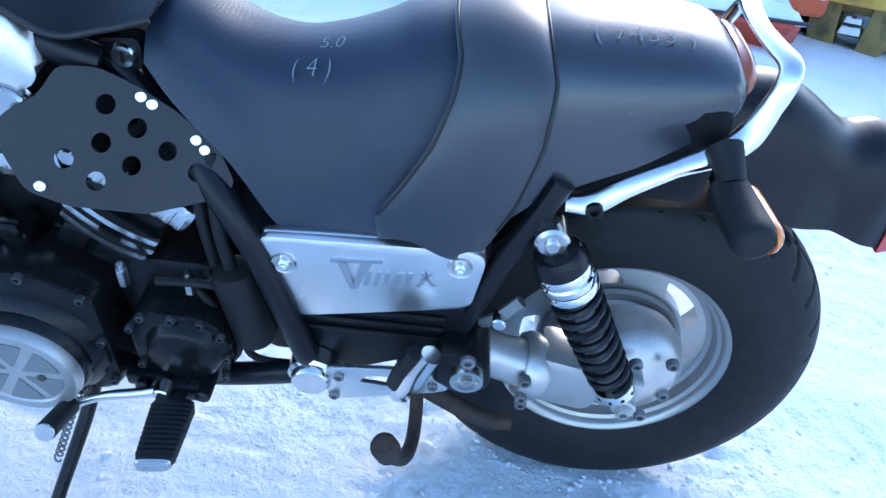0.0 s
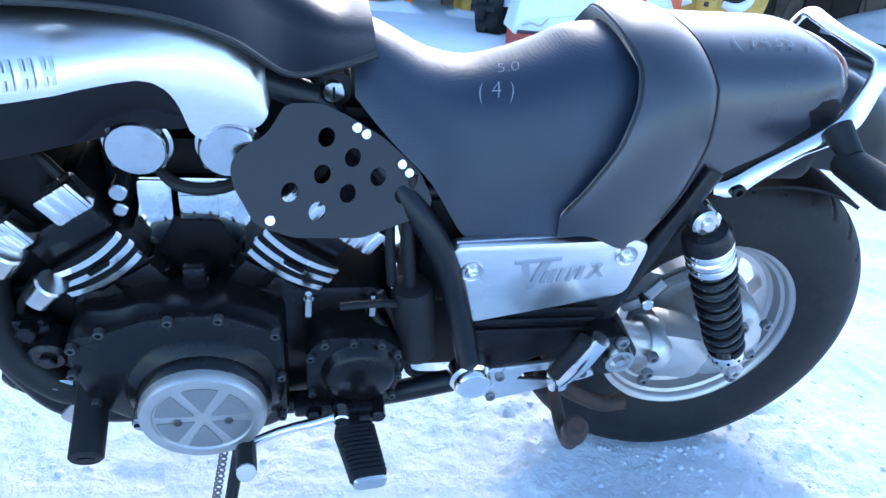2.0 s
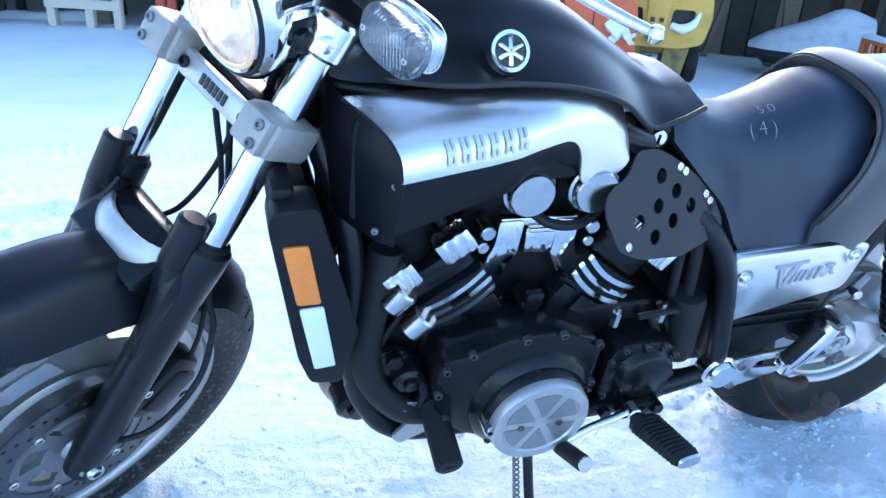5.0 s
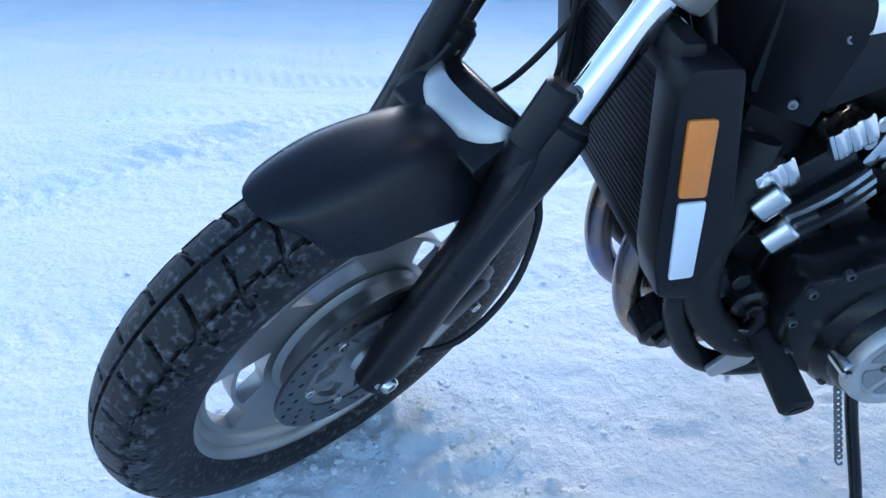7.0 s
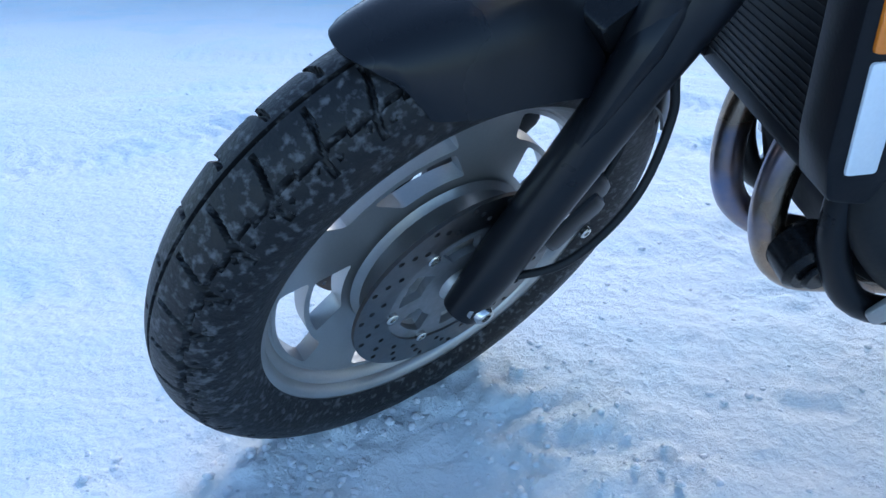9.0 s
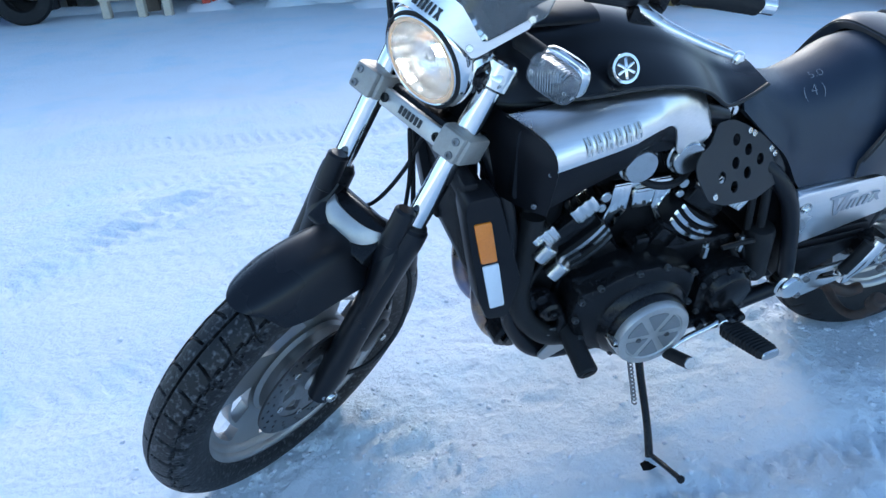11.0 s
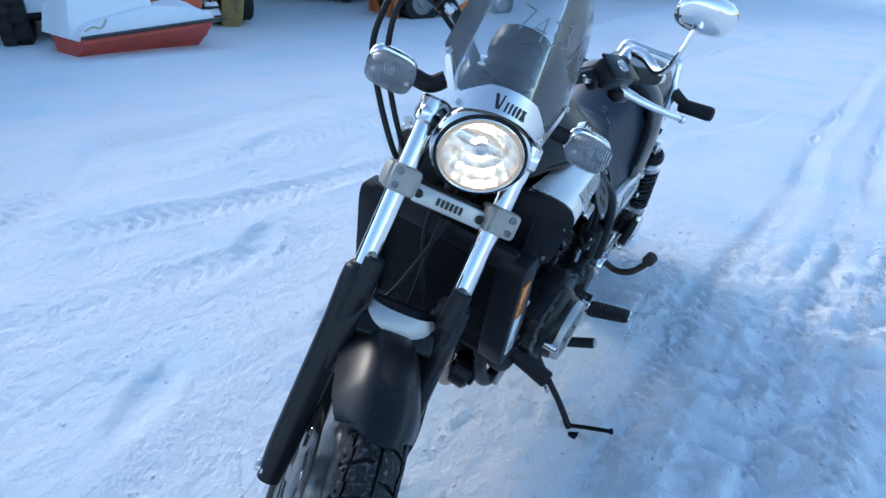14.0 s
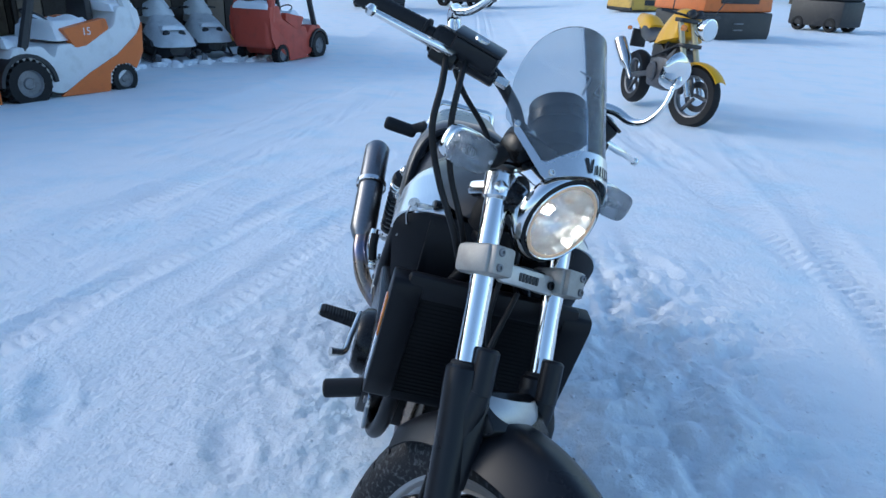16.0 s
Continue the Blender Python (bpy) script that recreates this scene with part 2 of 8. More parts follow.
def snow_material(name, tone=(0.86, 0.90, 0.925), dirt=0.25):
    m = bpy.data.materials.new(name)
    m.use_nodes = True
    nt = m.node_tree
    p = nt.nodes["Principled BSDF"]
    L = nt.links.new
    tc = nt.nodes.new("ShaderNodeTexCoord")
    n1 = nt.nodes.new("ShaderNodeTexNoise")
    n1.inputs["Scale"].default_value = 2.2
    n1.inputs["Detail"].default_value = 8.0
    n2 = nt.nodes.new("ShaderNodeTexNoise")
    n2.inputs["Scale"].default_value = 95.0
    n2.inputs["Detail"].default_value = 8.0
    n2.inputs["Roughness"].default_value = 0.65
    n3 = nt.nodes.new("ShaderNodeTexVoronoi")
    n3.inputs["Scale"].default_value = 46.0
    n4 = nt.nodes.new("ShaderNodeTexNoise")
    n4.inputs["Scale"].default_value = 16.0
    n4.inputs["Detail"].default_value = 5.0
    n4.inputs["Distortion"].default_value = 0.6
    for n in (n1, n2, n3, n4):
        L(tc.outputs["Object"], n.inputs["Vector"])
    mr = nt.nodes.new("ShaderNodeMapRange")
    mr.inputs["From Min"].default_value = 0.52
    mr.inputs["From Max"].default_value = 0.75
    mr.inputs["To Max"].default_value = dirt
    L(n1.outputs["Fac"], mr.inputs["Value"])
    mx = nt.nodes.new("ShaderNodeMix")
    mx.data_type = "RGBA"
    mx.inputs["A"].default_value = (*tone, 1)
    mx.inputs["B"].default_value = (0.78, 0.77, 0.76, 1)
    L(mr.outputs[0], mx.inputs["Factor"])
    # cyan patches: the snow's blue shade in hollows, put into the base colour
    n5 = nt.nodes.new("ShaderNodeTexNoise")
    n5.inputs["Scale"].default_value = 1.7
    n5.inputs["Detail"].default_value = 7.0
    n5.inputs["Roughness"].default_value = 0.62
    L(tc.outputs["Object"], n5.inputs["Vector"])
    mp = nt.nodes.new("ShaderNodeMapping")
    mp.inputs["Scale"].default_value = (0.45, 1.0, 1.0)
    L(tc.outputs["Object"], mp.inputs["Vector"])
    L(mp.outputs[0], n4.inputs["Vector"])
    cyan_shade = nt.nodes.new("ShaderNodeMapRange")
    cyan_shade.inputs["From Min"].default_value = 0.50
    cyan_shade.inputs["From Max"].default_value = 0.68
    cyan_shade.inputs["To Max"].default_value = 0.55
    L(n5.outputs["Fac"], cyan_shade.inputs["Value"])
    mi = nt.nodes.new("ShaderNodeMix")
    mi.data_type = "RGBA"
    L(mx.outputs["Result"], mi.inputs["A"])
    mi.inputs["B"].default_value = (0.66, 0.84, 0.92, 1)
    L(cyan_shade.outputs[0], mi.inputs["Factor"])
    L(mi.outputs["Result"], p.inputs["Base Color"])
    p.inputs["Roughness"].default_value = 0.62
    p.inputs["Specular IOR Level"].default_value = 0.35
    ad = nt.nodes.new("ShaderNodeMath")
    ad.operation = "MULTIPLY_ADD"
    ad.inputs[1].default_value = 0.5
    L(n3.outputs["Distance"], ad.inputs[0])
    ad2 = nt.nodes.new("ShaderNodeMath")
    ad2.operation = "MULTIPLY_ADD"
    ad2.inputs[1].default_value = 0.7
    L(n4.outputs["Fac"], ad2.inputs[0])
    L(n2.outputs["Fac"], ad2.inputs[2])
    L(ad2.outputs[0], ad.inputs[2])
    bp = nt.nodes.new("ShaderNodeBump")
    bp.inputs["Strength"].default_value = 0.72
    bp.inputs["Distance"].default_value = 0.011
    L(ad.outputs[0], bp.inputs["Height"])
    L(bp.outputs[0], p.inputs["Normal"])
    return m


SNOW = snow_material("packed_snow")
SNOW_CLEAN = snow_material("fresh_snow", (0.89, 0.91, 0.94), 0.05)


# ---- mesh helpers ----
def xf(bm, m):
    bmesh.ops.transform(bm, matrix=m, verts=bm.verts)
    return bm


def join(*bms):
    out = bmesh.new()
    for b in bms:
        me = bpy.data.meshes.new("tmp")
        b.to_mesh(me)
        out.from_mesh(me)
        bpy.data.meshes.remove(me)
        b.free()
    return out


def box(sx, sy, sz, c=(0, 0, 0), bev=0.0, seg=2):
    bm = bmesh.new()
    bmesh.ops.create_cube(bm, size=1.0)
    bmesh.ops.scale(bm, vec=(sx, sy, sz), verts=bm.verts)
    if bev:
        bmesh.ops.bevel(bm, geom=list(bm.edges), offset=min(bev, 0.45 * min(sx, sy, sz)), segments=seg, affect="EDGES", profile=0.5)
    bmesh.ops.translate(bm, vec=c, verts=bm.verts)
    return bm


def loft(rings, cap=True, closed=True):
    bm = bmesh.new()
    vs = [[bm.verts.new(p) for p in ring] for ring in rings]
    n = len(vs[0])
    for a, b in zip(vs, vs[1:]):
        for i in range(n if closed else n - 1):
            j = (i + 1) % n
            bm.faces.new((a[i], a[j], b[j], b[i]))
    if cap and closed:
        bm.faces.new(list(reversed(vs[0])))
        bm.faces.new(vs[-1])
    bmesh.ops.recalc_face_normals(bm, faces=bm.faces)
    return bm


def lathe(profile, seg=32, m=None):
    """Revolves (radius, height) pairs round z; a radius of 0 closes the end."""
    bm = bmesh.new()
    rings = []
    for r, h in profile:
        if r < 1e-6:
            rings.append([bm.verts.new((0, 0, h))])
        else:
            rings.append([bm.verts.new((r * math.cos(2 * math.pi * i / seg), r * math.sin(2 * math.pi * i / seg), h)) for i in range(seg)])
    for a, b in zip(rings, rings[1:]):
        for i in range(seg):
            j = (i + 1) % seg
            f = [a[i % len(a)], a[j % len(a)], b[j % len(b)], b[i % len(b)]]
            f = list(dict.fromkeys(f))
            if len(f) > 2:
                bm.faces.new(f)
    bmesh.ops.recalc_face_normals(bm, faces=bm.faces)
    return xf(bm, m) if m else bm


AXIS_Y = pose(0, 0, 0, 90)     # turns +z into -y (towards the left side)


def smooth_line(pts, n=6):
    pts = [Vector(p) for p in pts]
    if len(pts) < 3:
        return pts
    out = []
    q = [2 * pts[0] - pts[1]] + pts + [2 * pts[-1] - pts[-2]]
    for i in range(1, len(q) - 2):
        a, b, c, d = q[i - 1:i + 3]
        for k in range(n):
            t = k / n
            out.append(0.5 * (2 * b + (c - a) * t + (2 * a - 5 * b + 4 * c - d) * t * t + (3 * b - a - 3 * c + d) * t ** 3))
    out.append(pts[-1])
    return out


def tube(pts, r, seg=12, n=6, smooth=True, flat=1.0):
    """A swept round bar; r is one radius or one for each point given."""
    line = smooth_line(pts, n) if smooth else [Vector(p) for p in pts]
    if isinstance(r, (int, float)):
        rs = [r] * len(line)
    else:
        rs = [float(q) for q in np.interp(np.linspace(0, 1, len(line)), np.linspace(0, 1, len(r)), r)]
    rings = []
    t0 = (line[1] - line[0]).normalized()
    u = t0.orthogonal().normalized()
    for i, p in enumerate(line):
        t = (line[min(i + 1, len(line) - 1)] - line[max(i - 1, 0)]).normalized()
        u = (u - t * u.dot(t)).normalized()
        w = t.cross(u)
        rings.append([p + rs[i] * (math.cos(2 * math.pi * k / seg) * u + flat * math.sin(2 * math.pi * k / seg) * w) for k in range(seg)])
    return loft(rings)


def rod(a, b, r, seg=16, bev=0.0):
    """A straight round bar from a to b with softened ends."""
    a, b = Vector(a), Vector(b)
    h = (b - a).length
    e = min(bev, r * 0.6)
    prof = [(0, 0), (r - e, 0), (r, e), (r, h - e), (r - e, h), (0, h)] if e else [(0, 0), (r, 0), (r, h), (0, h)]
    return lathe(prof, seg, Matrix.Translation(a) @ (b - a).to_track_quat("Z", "Y").to_matrix().to_4x4())


def circle_pts(cx, cz, r, n=20):
    return [(cx + r * math.cos(2 * math.pi * i / n), cz + r * math.sin(2 * math.pi * i / n)) for i in range(n)]


def prism(poly, y0, y1, holes=(), bev=0.0):
    """A plate: the outline (x, z), with holes, from y0 to y1."""
    bm = bmesh.new()
    edges = []
    for loop in (poly, *holes):
        vs = [bm.verts.new((x, y0, z)) for x, z in loop]
        edges += [bm.edges.new((vs[i], vs[(i + 1) % len(vs)])) for i in range(len(vs))]
    if holes:
        bmesh.ops.triangle_fill(bm, use_beauty=True, use_dissolve=False, edges=edges)
    else:
        bm.faces.new([e.verts[0] for e in edges])
    faces = list(bm.faces)
    ext = bmesh.ops.extrude_face_region(bm, geom=faces)
    bmesh.ops.translate(bm, vec=(0, y1 - y0, 0), verts=[g for g in ext["geom"] if isinstance(g, bmesh.types.BMVert)])
    bmesh.ops.recalc_face_normals(bm, faces=bm.faces)
    if bev:
        sharp = [e for e in bm.edges if len(e.link_faces) == 2 and e.calc_face_angle(0) > 0.9]
        bmesh.ops.bevel(bm, geom=sharp, offset=bev, segments=2, affect="EDGES", profile=0.5)
    return bm


def round_poly(pts, r=0.01, n=4):
    """Rounds the corners of an outline."""
    out = []
    for i in range(len(pts)):
        a, b, c = (Vector(pts[(i + k - 1) % len(pts)]) for k in range(3))
        d1, d2 = (a - b), (c - b)
        k = min(r, 0.45 * d1.length, 0.45 * d2.length)
        p, q = b + d1.normalized() * k, b + d2.normalized() * k
        for j in range(n + 1):
            t = j / n
            out.append(tuple((1 - t) ** 2 * p + 2 * t * (1 - t) * b + t * t * q))
    return out


def grid_mesh(nu, nv, f, wrap=False):
    """A sheet: f(u, v) with u and v from 0 to 1."""
    bm = bmesh.new()
    vs = [[bm.verts.new(f(i / (nu - 1) if not wrap else i / nu, j / (nv - 1))) for j in range(nv)] for i in range(nu)]
    for i in range(nu if wrap else nu - 1):
        for j in range(nv - 1):
            k = (i + 1) % nu
            bm.faces.new((vs[i][j], vs[k][j], vs[k][j + 1], vs[i][j + 1]))
    return bm


def thicken(bm, d):
    """Gives a sheet thickness."""
    bmesh.ops.recalc_face_normals(bm, faces=bm.faces)
    bmesh.ops.solidify(bm, geom=list(bm.faces), thickness=d)
    return bm


def part(name, bm, material, parent, label="", angle=38.0):
    me = bpy.data.meshes.new(name)
    bm.to_mesh(me)
    bm.free()
    me.materials.append(material)
    me.shade_smooth()
    me.set_sharp_from_angle(angle=radians(angle))
    ob = new(name, me)
    ob.parent = parent
    if label:
        ob["label"] = label
    return ob


def thing(name, label, category, m=None, kind="", group=""):
    ob = new(name)
    ob.matrix_world = m or Matrix()
    ob.empty_display_size = 0.1
    return tagged(ob, label, category, group, kind)


def bolt(p, r=0.007, h=0.006, way=(0, -1, 0)):
    """A socket-head bolt."""
    q = Vector(way).to_track_quat("Z", "Y").to_matrix().to_4x4()
    return lathe([(0, 0), (r, 0), (r, h * 0.8), (r * 0.85, h), (r * 0.5, h), (r * 0.45, h * 0.4), (0, h * 0.4)], 14, Matrix.Translation(p) @ q)


def text_bm(s, size, thin=0.0):
    cu = bpy.data.curves.new("writing", "FONT")
    cu.body, cu.size, cu.align_x, cu.align_y, cu.offset = s, size, "CENTER", "CENTER", thin * size
    ob = new("writing", cu)
    me = bpy.data.meshes.new_from_object(ob.evaluated_get(bpy.context.evaluated_depsgraph_get()))
    bpy.data.objects.remove(ob)
    bm = bmesh.new()
    bm.from_mesh(me)
    bpy.data.meshes.remove(me)
    return bm


# ---- ground ----
def value_noise(x, y, seed):
    xi, yi = np.floor(x).astype(np.int64), np.floor(y).astype(np.int64)
    fx, fy = x - xi, y - yi
    fx, fy = fx * fx * (3 - 2 * fx), fy * fy * (3 - 2 * fy)

    def h(a, b):
        k = (a * 374761393 + b * 668265263 + seed * 982451653) & 0xFFFFFFFF
        k = ((k ^ (k >> 13)) * 1274126177) & 0xFFFFFFFF
        return ((k ^ (k >> 16)) & 0xFFFF) / 65535.0
    return (h(xi, yi) * (1 - fx) + h(xi + 1, yi) * fx) * (1 - fy) + (h(xi, yi + 1) * (1 - fx) + h(xi + 1, yi + 1) * fx) * fy


def hollow(x, y):
    """The yard falls gently towards the shed's far end, stays level on the other side and dips by the machines."""
    r = np.clip(x - 0.8, 0, 12.0)
    q = np.clip((-y - 0.3) / (1.8 + 0.25 * np.clip(x - 4.0, 0, 30)), 0, 1)
    return -0.056 * r * r / (r + 0.6) * (1 - q * q * (3 - 2 * q)) - 0.20 * np.exp(-((x - 5.5) / 4.0) ** 2 - ((y - 6.5) / 3.5) ** 2)


def ground_z(x, y):
    x, y = np.asarray(x, float), np.asarray(y, float)
    near = np.exp(-((x + 0.7) / 5.0) ** 2 - (y / 5.0) ** 2)
    z = hollow(x, y) - 0.006
    z = z + 0.020 * (value_noise(x * 1.3, y * 1.3, 1) - 0.5) + 0.012 * (value_noise(x * 4.1, y * 4.1, 2) - 0.5) * (0.4 + near)
    rough = 0.35 + 0.9 * value_noise(x * 1.9 + 5, y * 2.6, 71) ** 2
    z = z + rough * (0.007 * (value_noise(x * 17, y * 23, 3) - 0.5) * (0.3 + near) + 0.009 * (value_noise(x * 43, y * 51, 4) - 0.5) * near)
    # churned, trodden snow on the stand side
    churn = np.exp(-((x + 0.25) / 1.0) ** 2 - ((y + 0.72) / 0.46) ** 2)
    z = z + churn * (0.055 * (value_noise(x * 5.2 + 3, y * 5.2, 5) - 0.6) + 0.11 * np.abs(value_noise(x * 9, y * 9, 6) - 0.5) + 0.06 * np.abs(value_noise(x * 21, y * 21, 16) - 0.5) - 0.02)
    # crusted clods under and beyond the motorcycle
    crust = np.exp(-((x + 0.45) / 0.9) ** 2 - ((y - 0.45) / 0.42) ** 2)
    z = z + crust * (0.030 * np.abs(value_noise(x * 15, y * 17, 64) - 0.5) + 0.020 * np.abs(value_noise(x * 33, y * 29, 65) - 0.5))
    # snow pushed up round the tyres
    for cx, cy, rr in ((-1.60, -0.12, 0.26), (0.02, 0.16, 0.30)):
        heap = np.exp(-((np.hypot((x - cx) * 0.9, y - cy) - rr) / 0.13) ** 2)
        z = z + heap * (0.026 * np.abs(value_noise(x * 13, y * 13, 61) - 0.5) + 0.030 * np.abs(value_noise(x * 31, y * 31, 62) - 0.5) + 0.022 * np.abs(value_noise(x * 61, y * 61, 63) - 0.5))
    # ridges ploughed up by passing wheels, running along x
    for y0, w, hgt, seed in ((-0.42, 0.06, 0.012, 7), (-0.60, 0.05, -0.010, 8), (0.9, 0.2, 0.004, 9), (1.6, 0.2, 0.014, 10), (3.2, 0.25, 0.025, 11), (-1.6, 0.16, -0.014, 12)):
        wob = 0.12 * (value_noise(x * 0.8, 0 * x, seed) - 0.5)
        z = z + hgt * np.exp(-((y - y0 - wob) / w) ** 2) * (0.4 + 1.2 * value_noise(x * 6, y * 3, seed + 20))
    # tread prints beside the wheels
    for y0 in (-0.25, -0.60, -0.78):
        wob = 0.10 * (value_noise(x * 0.7, 0 * x, 31) - 0.5)
        band = np.exp(-((y - y0 - wob) / 0.045) ** 4)
        z = z - band * (0.2 + 0.6 * value_noise(x * 2.3, y * 0, 33)) * (0.011 + 0.011 * np.sign(np.sin((x + 0.6 * np.abs(y - y0 - wob)) * 2 * np.pi / 0.05)))
    # vehicle tracks crossing the yard: pairs of shallow ruts with a pressed-up rim and a faint tread
    for ax, ay, bx, by, w, d, seed in ((-0.34, 1.74, 2.3, 0.92, 0.09, 0.012, 41), (-0.9, 1.35, 2.0, 0.50, 0.09, 0.010, 42), (-1.9, 2.6, 7.4, 1.1, 0.14, 0.016, 43), (-2.4, 3.3, 7.0, 1.9, 0.14, 0.014, 44), (0.4, -1.86, 4.0, -1.5, 0.16, 0.016, 45), (-2.5, -1.3, 4.0, -2.4, 0.12, 0.012, 46), (-3.0, 0.9, 0.2, 3.4, 0.08, 0.010, 47), (-4.0, 0.75, 0.5, 0.35, 0.15, 0.008, 51), (-4.0, 1.20, 0.3, 0.95, 0.15, 0.006, 52), (-3.8, 0.15, -1.9, 0.50, 0.13, 0.007, 53), (-3.5, 2.05, 1.5, 1.5, 0.14, 0.006, 54)):
        ln = math.hypot(bx - ax, by - ay)
        dx, dy = (bx - ax) / ln, (by - ay) / ln
        along = (x - ax) * dx + (y - ay) * dy
        off = (y - ay) * dx - (x - ax) * dy + 0.10 * (value_noise(along * 0.5, along * 0, seed) - 0.5)
        fade = np.clip((along + 1.5) / 1.0, 0, 1) * np.clip((ln + 3.0 - along) / 2.0, 0, 1) * (0.35 + value_noise(along * 1.7, along * 0 + 3, seed))
        rut = np.exp(-(off / w) ** 4) * (1 + 0.6 * np.sign(np.sin((along + 0.5 * np.abs(off)) * 2 * np.pi / 0.07)))
        rim = np.exp(-((np.abs(off) - w * 1.35) / (w * 0.3)) ** 2)
        z = z + 0.6 * fade * d * (0.7 * rim * (0.5 + value_noise(along * 9, off * 9, seed)) - rut)
    # edge of the cleared lane, and long drift edges further out
    edge = y - (4.15 - 0.14 * x) + 0.25 * (value_noise(x * 0.6, y * 0, 48) - 0.5)
    z = z + 0.02 / (1 + np.exp(np.clip(-edge / 0.10, -30, 30))) * np.clip((14 - np.abs(x)) / 6, 0, 1) + 0.02 * np.exp(-(edge / 0.15) ** 2) * (0.5 + value_noise(x * 3, y * 3, 49))
    r = np.hypot(x - 2.0, y + 14.0)
    z = z + 0.03 * np.exp(-((r - 16.4) / 0.3) ** 2)
    # trodden hollows
    for cx, cy in ((-0.38, 0.65), (-0.85, 0.74), (-0.63, 1.4), (-1.5, 0.9), (-2.1, 1.7), (0.2, 2.3), (-1.3, -1.2), (-2.2, -0.5), (0.7, -0.9)):
        q = ((x - cx) * 0.8 + (y - cy) * 0.4) ** 2 / 0.13 ** 2 + ((y - cy) * 0.8 - (x - cx) * 0.4) ** 2 / 0.055 ** 2
        z = z - 0.020 * np.exp(-q * q) + 0.008 * np.exp(-((np.sqrt(q) - 1.5) / 0.35) ** 2) * value_noise(x * 20, y * 20, 50)
    # shallow bowls under the tyres and the stand
    for cx, cy, s, d in ((0.0, 0.24, 0.26, 0.040), (-1.62, -0.02, 0.26, 0.050), (-0.864, -0.147, 0.07, 0.015)):
        z = z - d * np.exp(-((x - cx) ** 2 + (y - cy) ** 2) / s ** 2)
    far = np.clip((np.hypot(x, y) - 22) / 40, 0, 1)
    z = z + far * (0.6 * (value_noise(x * 0.05, y * 0.05, 40) - 0.3) + 0.3)
    return z


def axis_steps(lo, hi, step, reach):
    mid = np.arange(lo, hi + 1e-6, step)
    out, s, v = [], step, hi
    while v < reach:
        s *= 1.085
        v += s
        out.append(v)
    low, s, v = [], step, lo
    while v > -reach:
        s *= 1.085
        v -= s
        low.append(v)
    return np.array(low[::-1] + mid.tolist() + out)


gx, gy = axis_steps(-3.0, 2.2, 0.0135, 400), axis_steps(-2.0, 2.4, 0.0135, 400)
GX, GY = np.meshgrid(gx, gy, indexing="ij")
GZ = ground_z(GX, GY)
nx, ny = len(gx), len(gy)
gm = bpy.data.meshes.new("ground")
idx = np.arange(nx * ny).reshape(nx, ny)
quads = np.stack([idx[:-1, :-1], idx[1:, :-1], idx[1:, 1:], idx[:-1, 1:]], -1).reshape(-1, 4)
gm.from_pydata(np.stack([GX, GY, GZ], -1).reshape(-1, 3).tolist(), [], quads.tolist())
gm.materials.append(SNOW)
gm.shade_smooth()
ground = tagged(new("ground", gm), "packed white snow yard with ruts, footprints and tread marks", "snow ground", kind="structure")


def gz(x, y):
    return float(ground_z(np.array([x]), np.array([y]))[0])


# loose lumps of snow lying about
def snow_crumbs():
    rng = random.Random(5)
    tmp = bmesh.new()
    bmesh.ops.create_icosphere(tmp, subdivisions=1, radius=1.0)
    me = bpy.data.meshes.new("tmp")
    verts, faces = [], []
    base = [v.co.copy() for v in tmp.verts]
    fs = [[v.index for v in f.verts] for f in tmp.faces]
    tmp.free()
    spots = []
    for k in range(4200):
        if k < 1500:
            x, y = rng.gauss(-0.7, 0.9), rng.gauss(-0.65, 0.45)
        elif k < 3000:
            a = rng.random() * 6.28
            cx, cy = ((0.0, 0.26), (-1.62, 0.02))[k % 2]
            d = 0.06 + abs(rng.gauss(0, 0.15))
            x, y = cx + d * math.cos(a) * 1.4, cy + d * math.sin(a)
        else:
            x, y = rng.uniform(-3, 3), rng.uniform(-1.5, 4)
        spots.append((x, y, 0.0022 + 0.0075 * rng.random() ** 3))
    heights = ground_z([p[0] for p in spots], [p[1] for p in spots])
    for (x, y, s), z in zip(spots, heights.tolist()):
        o = len(verts)
        verts += [(x + b.x * s * rng.uniform(0.6, 1.3), y + b.y * s * rng.uniform(0.6, 1.3), z + s * 0.1 + b.z * s * rng.uniform(0.3, 0.6)) for b in base]
        faces += [[i + o for i in f] for f in fs]
    me.from_pydata(verts, [], faces)
    me.materials.append(SNOW_CLEAN)
    me.shade_smooth()
    return tagged(new("snow_lumps", me), "loose crumbs of white snow scattered on packed snow", "snow", kind="stuff")


snow_crumbs()


# ---- the motorcycle: x backwards from the rear axle's foot, y to its right, z up its own mid plane ----
BIKE = Matrix.Translation((-0.0081, 0.2784, 0.0)) @ pose(0, 0, 0, 0, 0, 4.03) @ pose(0, 0, 0, 13.0)
bike = thing("motorcycle", "black muscle motorcycle leaning on its side stand in snow", "motorcycle", BIKE)


